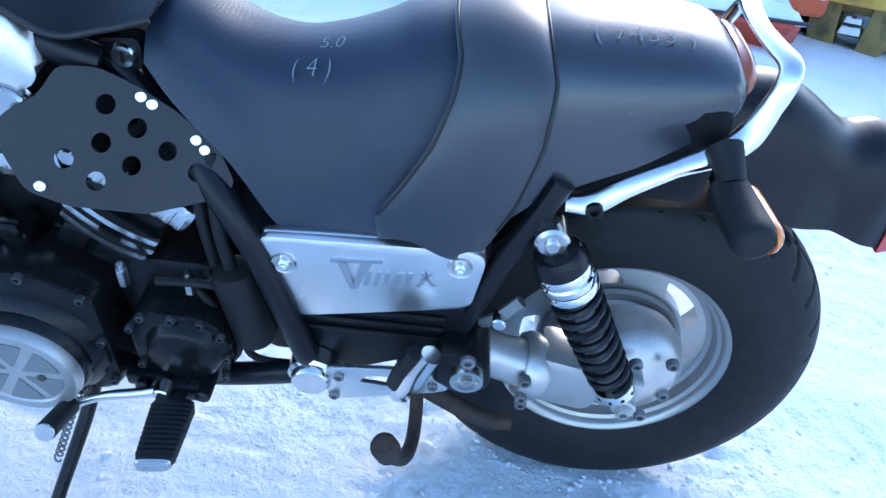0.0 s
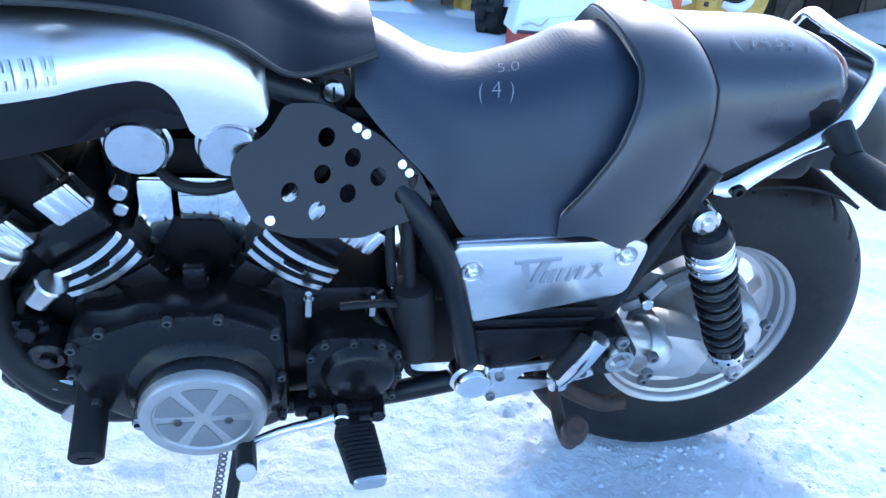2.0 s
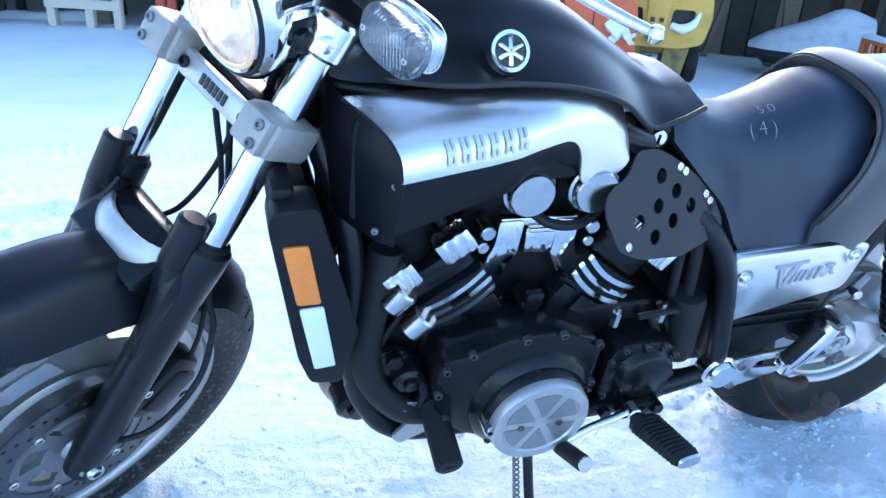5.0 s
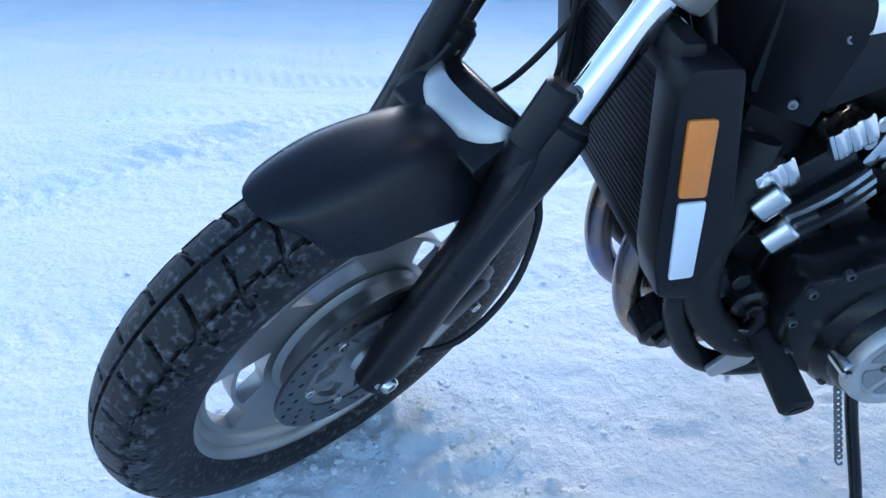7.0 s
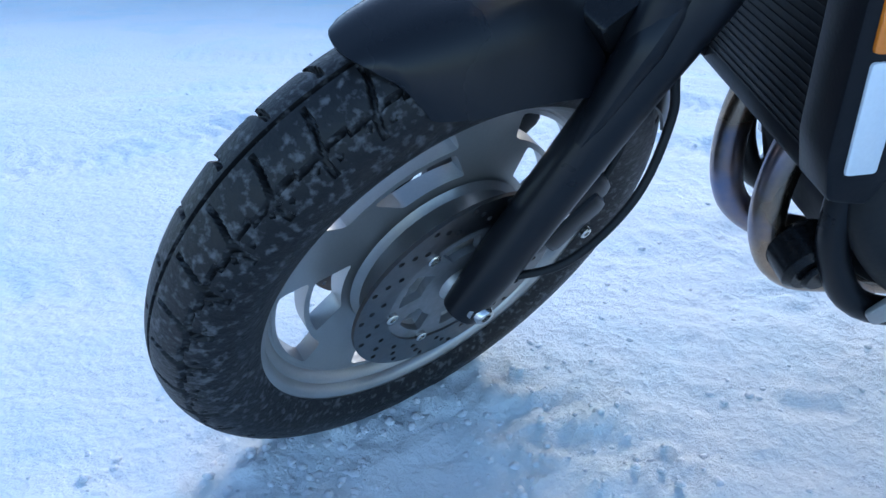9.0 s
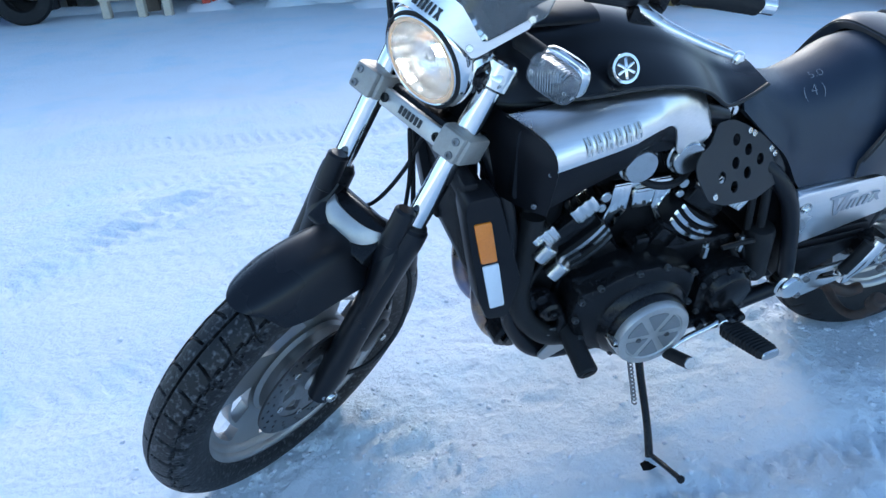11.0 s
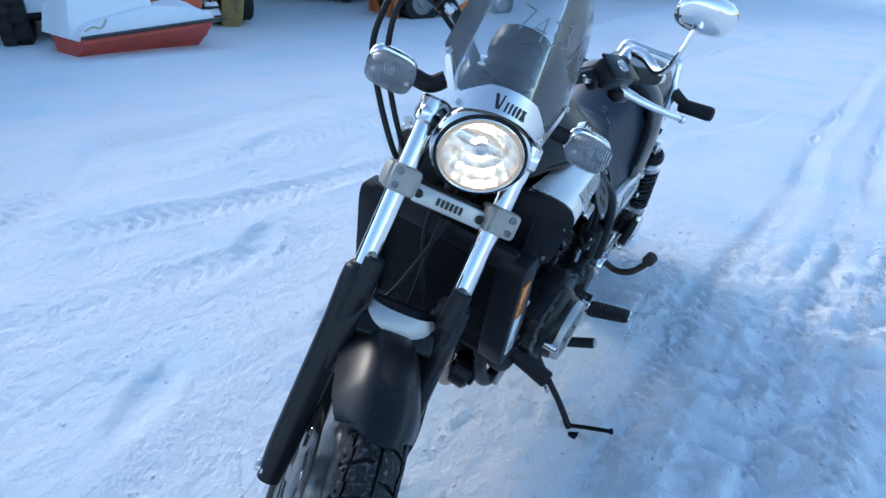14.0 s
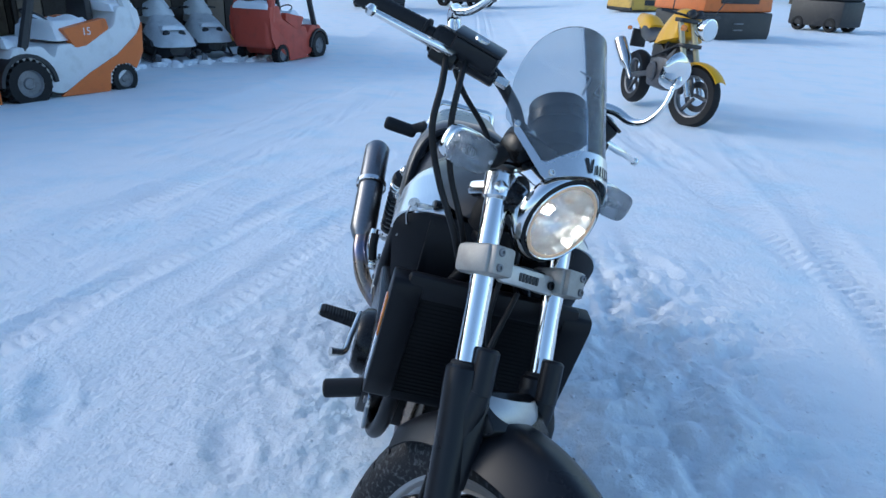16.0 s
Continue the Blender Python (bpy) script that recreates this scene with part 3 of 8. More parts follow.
def tyre_bm(R, half, rim_r, tread, nt=420, nv=46, pitch=0.056, seed=1, depth=0.006):
    """A tyre round the y axis: rounded crown with cut grooves, sidewall and bead."""
    rc = half * 1.02
    prof = []
    for j in range(nv):
        v = j / (nv - 1) * 2 - 1
        a = v * 1.95
        # crown arc, then sidewall drawn in to the bead
        if abs(a) < 1.35:
            y, r = rc * math.sin(a) * 0.985, R - rc * (1 - math.cos(a)) * 0.92
        else:
            s = (abs(a) - 1.35) / 0.60
            y0, r0 = rc * math.sin(1.35) * 0.985, R - rc * (1 - math.cos(1.35)) * 0.92
            y = math.copysign(y0 * (1 + 0.06 * math.sin(s * 3.1)) * (1 - 0.24 * s * s), a)
            r = r0 + (rim_r - r0) * s
        prof.append((y, r, a * rc))
    prof = np.array(prof)
    th = np.arange(nt) / nt * 2 * np.pi
    T, Y = np.meshgrid(th, prof[:, 0], indexing="ij")
    _, Rr = np.meshgrid(th, prof[:, 1], indexing="ij")
    _, W = np.meshgrid(th, prof[:, 2], indexing="ij")
    S = T * R
    aw = np.abs(W)
    n_p = round(2 * math.pi * R / pitch)
    p = 2 * math.pi * R / n_p
    g = np.zeros_like(S)
    edge = rc * 1.25

    def cut(d, w):
        return np.clip((1.0 - np.abs(d) / w) / 0.35, 0, 1)
    if tread == "chevron":
        side = np.where(W > 0, 0.5 * p, 0.0)
        run = S - 0.20 * aw + 0.003 * np.sin(aw / rc * 5.0) + side
        ph = np.mod(run, p) - p / 2
        wide = 0.0026 + 0.0018 * np.clip(aw / edge, 0, 1)
        g = np.maximum(g, np.clip((1.0 - np.abs(ph) / wide) / 0.35, 0, 1) * (aw > rc * 0.14) * (aw < edge))
        g = np.maximum(g, 0.8 * cut(W, 0.0024))
        g = np.maximum(g, cut(aw - rc * 0.80 - 0.10 * ph, 0.0030))
        for da, dr in ((0.24, 1.02), (-0.16, 0.95)):
            pin = (np.mod(run + da * p, p) - p / 2) ** 2 + (aw - rc * dr) ** 2
            g = np.maximum(g, 0.6 * (pin < 0.0030 ** 2))
    else:
        ph = np.mod(S + 0.5 * aw + np.where(W > 0, 0.5 * p, 0), p) - p / 2
        g = np.maximum(g, cut(ph, 0.004) * (aw > rc * 0.12) * (aw < rc * 1.0))
        g = np.maximum(g, cut(aw - rc * 0.35, 0.003))
    Rr = Rr - g * depth
    rng = np.random.RandomState(seed)
    verts = np.stack([Rr * np.cos(T), Y, Rr * np.sin(T)], -1).reshape(-1, 3)
    i = np.arange(nt * nv).reshape(nt, nv)
    k = np.roll(i, -1, 0)
    q = np.stack([i[:, :-1], k[:, :-1], k[:, 1:], i[:, 1:]], -1).reshape(-1, 4)
    me = bpy.data.meshes.new("tmp")
    me.from_pydata(verts.tolist(), [], q.tolist())
    bm = bmesh.new()
    bm.from_mesh(me)
    bpy.data.meshes.remove(me)
    bmesh.ops.recalc_face_normals(bm, faces=bm.faces)
    return bm


def rim_bm(r, half):
    """The rim's barrel and lips, round the y axis."""
    prof = [(r - 0.012, -half), (r - 0.003, -half - 0.004), (r, -half), (r - 0.002, -half + 0.008), (r - 0.018, -half + 0.016), (r - 0.026, 0), (r - 0.018, half - 0.016),
            (r - 0.002, half - 0.008), (r, half), (r - 0.003, half + 0.004), (r - 0.012, half), (r - 0.0155, half - 0.004), (r - 0.0175, half - 0.012), (r - 0.024, half - 0.016), (r - 0.028, half * 0.32), (r - 0.036, half * 0.25), (r - 0.038, 0), (r - 0.036, -half * 0.25), (r - 0.028, -half * 0.32), (r - 0.024, -half + 0.016), (r - 0.0175, -half + 0.012), (r - 0.0155, -half + 0.004), (r - 0.012, -half)]
    return lathe(prof, 96, AXIS_Y)


def at(bm, c):
    return xf(bm, Matrix.Translation(c))


def slot(r0, r1, a0, a1, lean=0.0, n=8):
    """A window in a wheel between two radii and two angles (degrees)."""
    pts = []
    for i in range(n + 1):
        a = radians(a0 + (a1 - a0) * i / n + lean)
        pts.append((r1 * math.cos(a), r1 * math.sin(a)))
    for i in range(n + 1):
        a = radians(a1 + (a0 - a1) * i / n)
        pts.append((r0 * math.cos(a), r0 * math.sin(a)))
    return round_poly(pts, 0.008, 2)


# rear wheel
RW = (0.0, 0.0, 0.304)
RTILT = pose(0, 0, 0, -5.0, 0, -2.0)     # the wheel stands a little straighter than the frame


def at_rear(bm):
    return at(xf(bm, RTILT), RW)


rear_wheel = part("rear_wheel", at_rear(rim_bm(0.2025, 0.053)), WHEEL, bike, "silver dished cast wheel")
part("tyre", at_rear(tyre_bm(0.346, 0.078, 0.197, "block", 500, 70, 0.07, 2, 0.006)), TYRE, rear_wheel, "wide black tyre on packed snow")
holes = [slot(0.128, 0.156, 20 + 72 * k, 58 + 72 * k, 8) for k in range(5)]
disc_r = join(prism(circle_pts(0, 0, 0.172, 96), -0.012, 0.020, holes), lathe([(0.04, 0.02), (0.105, 0.022), (0.118, 0.028), (0.122, 0.02)], 64, AXIS_Y))
part("wheel_dish", at_rear(disc_r), WHEEL, rear_wheel, "silver dish with five narrow curved slots", 30)
part("hub", at_rear(lathe([(0, 0.12), (0.05, 0.12), (0.062, 0.10), (0.085, 0.07), (0.092, 0.03), (0.10, 0.02), (0.10, -0.05), (0, -0.05)], 40, AXIS_Y)), CAST, rear_wheel)
# final drive case and shaft housing on the left
fd = join(at(lathe([(0, 0.140), (0.03, 0.140), (0.045, 0.130), (0.075, 0.118), (0.092, 0.095), (0.098, 0.06), (0.09, 0.03)], 40, AXIS_Y), (0.012, 0, 0.325)),
          xf(box(0.125, 0.085, 0.108, (0, 0, 0), 0.02), pose(-0.092, -0.112, 0.335, 0, 12, 0)))
final_drive = part("final_drive", fd, CAST, bike, "grey cast final drive housing")
part("flange", xf(lathe([(0, -0.02), (0.05, -0.02), (0.055, -0.01), (0.055, 0.01), (0.05, 0.02), (0, 0.02)], 28), pose(-0.150, -0.120, 0.343, 0, 100, 0)), CAST, final_drive)
part("shaft_housing", tube([(-0.15, -0.120, 0.345), (-0.20, -0.125, 0.362), (-0.275, -0.128, 0.392)], [0.042, 0.036, 0.037], 24), CAST, final_drive)
for p in ((-0.165, -0.165, 0.365), (-0.165, -0.17, 0.33), (-0.160, -0.16, 0.30), (-0.005, -0.15, 0.415), (0.06, -0.13, 0.40), (0.075, -0.12, 0.31), (0.05, -0.13, 0.26)):
    part("bolt", bolt(p, 0.010, 0.012), DULL, final_drive)
part("shock_lug", join(box(0.05, 0.05, 0.06, (0.0, -0.14, 0.345), 0.012), rod((0.005, -0.12, 0.335), (0.0, -0.185, 0.338), 0.013, 16, 0.003)), CAST, final_drive)
part("swing_arm", tube([(-0.30, 0.15, 0.40), (-0.15, 0.13, 0.35), (0.0, 0.12, 0.315)], 0.03, 12), ENGINE, bike)
pv = part("pivot_bracket", join(prism(round_poly([(-0.305, 0.455), (-0.255, 0.455), (-0.225, 0.42), (-0.225, 0.38), (-0.27, 0.365), (-0.31, 0.39)], 0.012), -0.205, -0.12, (), 0.004)), ENGINE, bike)
part("pivot_bolt", join(lathe([(0, 0.016), (0.008, 0.016), (0.009, 0.006), (0.016, 0.006), (0.018, 0.014), (0.024, 0.014), (0.026, 0), (0, 0)], 24, Matrix.Translation((-0.260, -0.205, 0.412)) @ AXIS_Y)), STEEL, pv)
part("bolt", bolt((-0.262, -0.205, 0.446), 0.011, 0.008), DULL, pv)

# rear shock absorbers
def shock(sign, tag):
    t, b = Vector((-0.186, sign * 0.169, 0.657)), Vector((-0.010, sign * 0.170, 0.341))
    d = (b - t).normalized()
    ln = (b - t).length
    m = Matrix.Translation(t) @ d.to_track_quat("Z", "Y").to_matrix().to_4x4()
    body = part("shock_absorber", xf(join(lathe([(0, 0.02), (0.016, 0.02), (0.016, ln - 0.02), (0, ln - 0.02)], 20)), m), DULL, bike, tag)
    part("top_eye", join(rod(t + Vector((0, sign * 0.012, 0)), t - Vector((0, sign * 0.03, 0)), 0.022, 22, 0.004), rod(t - Vector((0, sign * 0.03, 0)), t + Vector((0, sign * 0.018, 0)), 0.010, 14, 0.002)), STEEL, body)
    part("upper_cup", xf(lathe([(0.012, 0.016), (0.030, 0.02), (0.036, 0.03), (0.037, 0.045), (0.030, 0.047)], 32), m), PAINT, body)
    rings = []
    for k in range(3):
        h = 0.046 + 0.016 * k
        rings.append(lathe([(0.02, h), (0.036 - (k == 1) * 0.001, h), (0.0375, h + 0.003), (0.0375, h + 0.012), (0.036, h + 0.0145), (0.02, h + 0.0145)], 36))
    part("adjuster_collar", xf(join(*rings), m), CHROME, body)
    turns, n = 8.5, 180
    z0, z1 = 0.098, ln - 0.055
    pts = []
    for i in range(n + 1):
        a = turns * 2 * math.pi * i / n
        r = 0.0315 - 0.004 * (i / n)
        pts.append(Vector((r * math.cos(a), r * math.sin(a), z0 + (z1 - z0) * i / n)))
    part("spring", xf(tube(pts, 0.0062, 8, 1, False), m), PAINT, body, "black coil spring")
    part("lower_cup", xf(lathe([(0.02, ln - 0.052), (0.030, ln - 0.052), (0.031, ln - 0.046), (0.030, ln - 0.032), (0.018, ln - 0.022), (0.012, ln - 0.018)], 32), m), POLISHED, body)
    for k in range(10):
        a = 2 * math.pi * k / 10
        part("cup_hole", xf(xf(lathe([(0, 0.0315), (0.003, 0.0315), (0.003, 0.028), (0, 0.028)], 8, AXIS_Y), pose(0, 0, ln - 0.040, 0, 0, 36 * k)), m), DARK, body)
    part("lower_eye", join(rod(b + Vector((0, sign * 0.016, 0)), b - Vector((0, sign * 0.03, 0)), 0.017, 20, 0.003), bolt(b + Vector((0, sign * 0.016, 0)), 0.011, 0.012, (0, sign, 0))), CAST, body)


shock(-1, "chrome-collared shock absorber with a black coil spring")
shock(1, "chrome-collared shock absorber with a black coil spring")

# frame
fr = part("tubular_frame", join(
    tube([(-0.74, -0.07, 0.775), (-0.66, -0.105, 0.705), (-0.597, -0.155, 0.645), (-0.555, -0.172, 0.575), (-0.515, -0.178, 0.45), (-0.490, -0.178, 0.365)], 0.0185, 14),
    tube([(-0.74, 0.095, 0.785), (-0.66, 0.135, 0.715), (-0.592, 0.165, 0.655), (-0.555, 0.172, 0.575), (-0.515, 0.178, 0.45), (-0.490, 0.178, 0.365)], 0.0185, 14),
    tube([(-0.185, -0.140, 0.725), (-0.208, -0.146, 0.665), (-0.236, -0.148, 0.59), (-0.262, -0.148, 0.50), (-0.285, -0.150, 0.42)], 0.016, 12),
    tube([(-0.185, 0.140, 0.725), (-0.208, 0.146, 0.665), (-0.236, 0.148, 0.59), (-0.262, 0.148, 0.50), (-0.285, 0.150, 0.42)], 0.016, 12),
    tube([(-1.24, -0.04, 0.86), (-1.10, -0.09, 0.86), (-0.90, -0.11, 0.84), (-0.74, -0.095, 0.785)], 0.02, 12),
    tube([(-1.24, 0.04, 0.86), (-1.10, 0.09, 0.86), (-0.90, 0.11, 0.84), (-0.74, 0.095, 0.785)], 0.02, 12),
    tube([(-1.23, -0.05, 0.80), (-1.185, -0.11, 0.64), (-1.175, -0.125, 0.44), (-1.15, -0.13, 0.335), (-1.08, -0.14, 0.265), (-0.90, -0.145, 0.262), (-0.66, -0.16, 0.285), (-0.490, -0.178, 0.345)], 0.0185, 14),
    tube([(-1.23, 0.05, 0.80), (-1.185, 0.11, 0.64), (-1.175, 0.125, 0.44), (-1.15, 0.13, 0.335), (-1.08, 0.14, 0.265), (-0.90, 0.145, 0.262), (-0.66, 0.16, 0.285), (-0.490, 0.178, 0.345)], 0.0185, 14),
    tube([(-0.60, -0.11, 0.66), (-0.40, -0.11, 0.68), (-0.205, -0.11, 0.72), (0.0, -0.08, 0.77)], 0.014, 10),
    tube([(-0.60, 0.15, 0.66), (-0.40, 0.145, 0.68), (-0.205, 0.145, 0.72), (0.0, 0.10, 0.77)], 0.014, 10),
    rod((-1.245, 0, 0.80), (-1.215, 0, 0.99), 0.035, 20)), PAINT, bike, "black tubular steel frame")
part("pivot_cap", lathe([(0, 0.012), (0.026, 0.012), (0.029, 0.008), (0.030, 0.0), (0.036, -0.004), (0.037, -0.03), (0, -0.03)], 40, Matrix.Translation((-0.487, -0.196, 0.353)) @ AXIS_Y), POLISHED, fr, "round polished cap")
part("seat_lock", join(prism(round_poly([(-0.745, 0.765), (-0.745, 0.81), (-0.695, 0.815), (-0.695, 0.775)], 0.012), -0.085, -0.060), ), ENGINE, fr)
lk = part("lock_barrel", lathe([(0, 0.006), (0.013, 0.006), (0.015, 0.003), (0.015, -0.01), (0, -0.01)], 24, Matrix.Translation((-0.716, -0.085, 0.792)) @ AXIS_Y), POLISHED, fr)
part("keyhole", box(0.003, 0.003, 0.014, (-0.716, -0.091, 0.792)), DARK, lk)
part("helmet_lock", join(rod((-0.225, -0.16, 0.50), (-0.228, -0.185, 0.502), 0.010, 16, 0.002)), STEEL, fr)
part("helmet_bracket", tube([(-0.245, -0.15, 0.47), (-0.235, -0.16, 0.485), (-0.225, -0.165, 0.50), (-0.20, -0.16, 0.53)], 0.010, 8), DULL, fr)

# seat
def dome_ring(x, zt, zb, w, n=2.6, k=15, wb=None, y0=0.0):
    """One cross-section: a rounded arch from the left bottom over the top to the right bottom."""
    wb = w if wb is None else wb
    ring = []
    for i in range(k + 1):
        a = math.pi * i / k
        c, s = math.cos(a), math.sin(a)
        yy = -math.copysign(abs(c) ** (2 / n), c)
        zz = abs(s) ** (2 / n)
        ring.append((x, y0 + yy * (wb + (w - wb) * min(1, zz * 1.6)), zb + (zt - zb) * zz))
    return ring


def shell(stations, n=2.6, k=21, m=None):
    """A lofted body from stations (x, top, bottom, half width at the shoulder, half width at the foot)."""
    line = np.array(stations, float)
    s = np.linspace(0, len(line) - 1, (len(line) - 1) * 4 + 1)
    sm = [np.array(p) for p in smooth_line([Vector((r[0], r[1], r[2])) for r in line], 4)]
    ww = [np.interp(q, range(len(line)), line[:, 3]) for q in s]
    wb = [np.interp(q, range(len(line)), line[:, 4]) for q in s]
    rings = [dome_ring(a[0], a[1], a[2], b, n, k, c) for a, b, c in zip(sm, ww, wb)]
    return loft(rings)


rider = [(-0.690, 0.845, 0.790, 0.075, 0.095), (-0.665, 0.848, 0.765, 0.085, 0.112), (-0.634, 0.836, 0.735, 0.093, 0.125), (-0.586, 0.812, 0.690, 0.105, 0.140), (-0.53, 0.803, 0.610, 0.118, 0.152), (-0.476, 0.814, 0.600, 0.128, 0.158),
         (-0.423, 0.835, 0.605, 0.136, 0.160), (-0.382, 0.856, 0.62, 0.14, 0.160), (-0.33, 0.864, 0.64, 0.138, 0.155), (-0.28, 0.856, 0.66, 0.13, 0.15)]
seat = part("rider_seat", shell(rider, 2.5), SEAT, bike, "black vinyl rider seat with chalk writing", 60)


def outline_patch(front, rear, y_out, y_in, ztop, bulge, n=3.0, k=30):
    """A padded saddle-bag strip over the seat: arches between a front and a rear edge that run from the left foot over the top."""
    def f(u, v):
        a = math.pi * u
        c, s = math.cos(a), math.sin(a)
        zz = abs(s) ** (2 / n)
        yy = -math.copysign(abs(c) ** (2 / n), c)
        xf0 = np.interp(zz, [p[0] for p in front], [p[1] for p in front])
        xr0 = np.interp(zz, [p[0] for p in rear], [p[1] for p in rear])
        x = xf0 + (xr0 - xf0) * v
        pad = bulge * (max(0.0, math.sin(math.pi * (0.02 + 0.96 * v))) ** 0.45)
        w = y_in + (y_out - y_in) * (1 - 0.45 * zz ** 3) + pad
        z0 = 0.622 + 0.012 * math.sin(6 * v)
        return (x, yy * w, z0 + (ztop - 0.02 - z0) * zz + pad * zz)
    return grid_mesh(k * 2 + 1, 13, f), f


bol, bol_at = outline_patch([(0.0, -0.402), (0.16, -0.408), (0.30, -0.385), (0.55, -0.350), (0.78, -0.331), (0.9, -0.328), (1.0, -0.338)], [(0.0, -0.268), (0.3, -0.235), (0.6, -0.216), (0.85, -0.212), (1.0, -0.225)], 0.160, 0.150, 0.890, 0.020)
part("bolster", thicken(bol, 0.02), BOLSTER, bike, "padded black vinyl backrest bolster wrapping the seat", 60)
for v in (0.03, 0.97):
    part("piping", tube([bol_at(0.02 + 0.96 * k / 40, v) for k in range(41)], 0.0022, 8, 2), PIPING, bike, "black piping along the bolster seam")
passenger = [(-0.275, 0.872, 0.640, 0.128, 0.138), (-0.25, 0.878, 0.648, 0.131, 0.142), (-0.21, 0.881, 0.690, 0.133, 0.142), (-0.16, 0.882, 0.722, 0.130, 0.138), (-0.10, 0.884, 0.752, 0.124, 0.131), (-0.05, 0.884, 0.785, 0.116, 0.121), (-0.012, 0.876, 0.808, 0.104, 0.108), (0.006, 0.858, 0.826, 0.092, 0.095)]
ps = part("passenger_seat", shell(passenger, 3.2), SEAT_SIDE, bike, "black vinyl passenger seat with chalk numbers", 60)


def dome_z(stations, n, x, y):
    st = np.array(stations)
    zt, zb, w = (np.interp(x, st[:, 0], st[:, c]) for c in (1, 2, 3))
    return zb + (zt - zb) * max(0.02, 1 - abs(y / w) ** n) ** (1 / n)


def islands(bm):
    """Splits a mesh into its separate pieces, one bmesh each."""
    left, out = set(bm.verts), []
    while left:
        grow, seen = [left.pop()], []
        while grow:
            v = grow.pop()
            seen.append(v)
            for e in v.link_edges:
                w = e.other_vert(v)
                if w in left:
                    left.discard(w)
                    grow.append(w)
        b = bmesh.new()
        m = {v: b.verts.new(v.co) for v in sorted(seen, key=lambda q: q.index)}
        for f in bm.faces:
            if f.verts[0] in m:
                b.faces.new([m[v] for v in f.verts])
        out.append(b)
    bm.free()
    return out


def chalk(text, size, cx, cy, turn, stations, n, lift=0.0035):
    bm = text_bm(text, size, -0.022)
    bmesh.ops.subdivide_edges(bm, edges=list(bm.edges), cuts=1)
    for v in bm.verts:
        a, b = v.co.x, v.co.y
        x, y = cx + a * math.cos(turn) - b * math.sin(turn), cy + a * math.sin(turn) + b * math.cos(turn)
        v.co = (x, y, dome_z(stations, n, x, y) + lift)
    return bm


for piece in islands(chalk("( 7433 )", 0.038, -0.120, -0.058, 0.04, passenger, 3.2)):
    part("chalk_stroke", piece, CHALK, ps, "white chalk stroke of the number 7433")
for word, size, cx, cy in (("5.0", 0.026, -0.480, -0.035), ("( 4 )", 0.030, -0.500, -0.066)):
    for piece in islands(chalk(word, size, cx, cy, -0.1, rider, 2.5)):
        part("chalk_stroke", piece, CHALK, seat, "faint white chalk stroke")

# grab rail, tail, rear indicators
RAIL = [(-0.176, 0.142, 0.694), (-0.145, 0.141, 0.698), (-0.108, 0.140, 0.728), (-0.058, 0.134, 0.758), (-0.012, 0.125, 0.780), (0.016, 0.116, 0.802), (0.030, 0.109, 0.838), (0.038, 0.102, 0.868), (0.040, 0.086, 0.882), (0.034, 0.050, 0.884), (0.031, 0.0, 0.884)]
RAIL_R = [0.010, 0.016, 0.013, 0.011, 0.016, 0.017, 0.013, 0.013, 0.013, 0.012, 0.011]
rail = part("grab_rail", tube([(x, -y, z) for x, y, z in RAIL] + [(x, y, z) for x, y, z in RAIL[-2::-1]], RAIL_R + RAIL_R[-2::-1], 14, 6, True, 0.55), POLISHED, bike, "polished aluminium grab rail")
part("bolt", bolt((-0.142, -0.152, 0.698), 0.011, 0.008), ENGINE, rail)
tail = [(0.02, 0.815, 0.70, 0.075, 0.085), (0.08, 0.826, 0.69, 0.08, 0.09), (0.14, 0.802, 0.658, 0.082, 0.092), (0.20, 0.768, 0.652, 0.070, 0.080), (0.25, 0.776, 0.636, 0.074, 0.084), (0.31, 0.750, 0.62, 0.06, 0.07)]
tl = part("tail_fender", shell(tail, 2.6), PAINT, bike, "satin black rear fender")
part("tail_lamp", shell([(0.282, 0.766, 0.622, 0.070, 0.080), (0.32, 0.750, 0.630, 0.063, 0.070), (0.345, 0.720, 0.65, 0.045, 0.05)], 2.6), RED_LENS, tl, "red tail lamp")
part("seat_reflector", shell([(-0.003, 0.872, 0.832, 0.078, 0.082), (0.012, 0.870, 0.834, 0.074, 0.078), (0.020, 0.864, 0.840, 0.066, 0.07)], 3), RED_DARK, tl, "dark amber lamp under the grab rail")
for s in (-1, 1):
    im = Matrix.Translation((-0.004, s * 0.215, 0.764)) @ pose(0, 0, 0, s * 5, 0, 0)
    stalk = part("rear_indicator", xf(tube([(0, s * -0.058, 0), (0, s * -0.045, 0), (0, s * 0.045, 0), (0, s * 0.060, 0)], [0.013, 0.024, 0.025, 0.014], 18, 6, True, 0.85), im), RUBBER, bike, "black rear indicator with an amber lens")
    part("stalk", tube([(-0.01, s * 0.128, 0.790), (-0.006, s * 0.15, 0.780), (-0.004, s * 0.172, 0.770)], [0.022, 0.018, 0.016], 14), RUBBER, stalk)
    part("lens", xf(tube([(0.014, s * -0.044, 0), (0.016, s * -0.034, 0), (0.016, s * 0.040, 0), (0.013, s * 0.052, 0)], [0.009, 0.018, 0.019, 0.009], 16, 6, True, 0.85), im), AMBER, stalk, "amber lens")
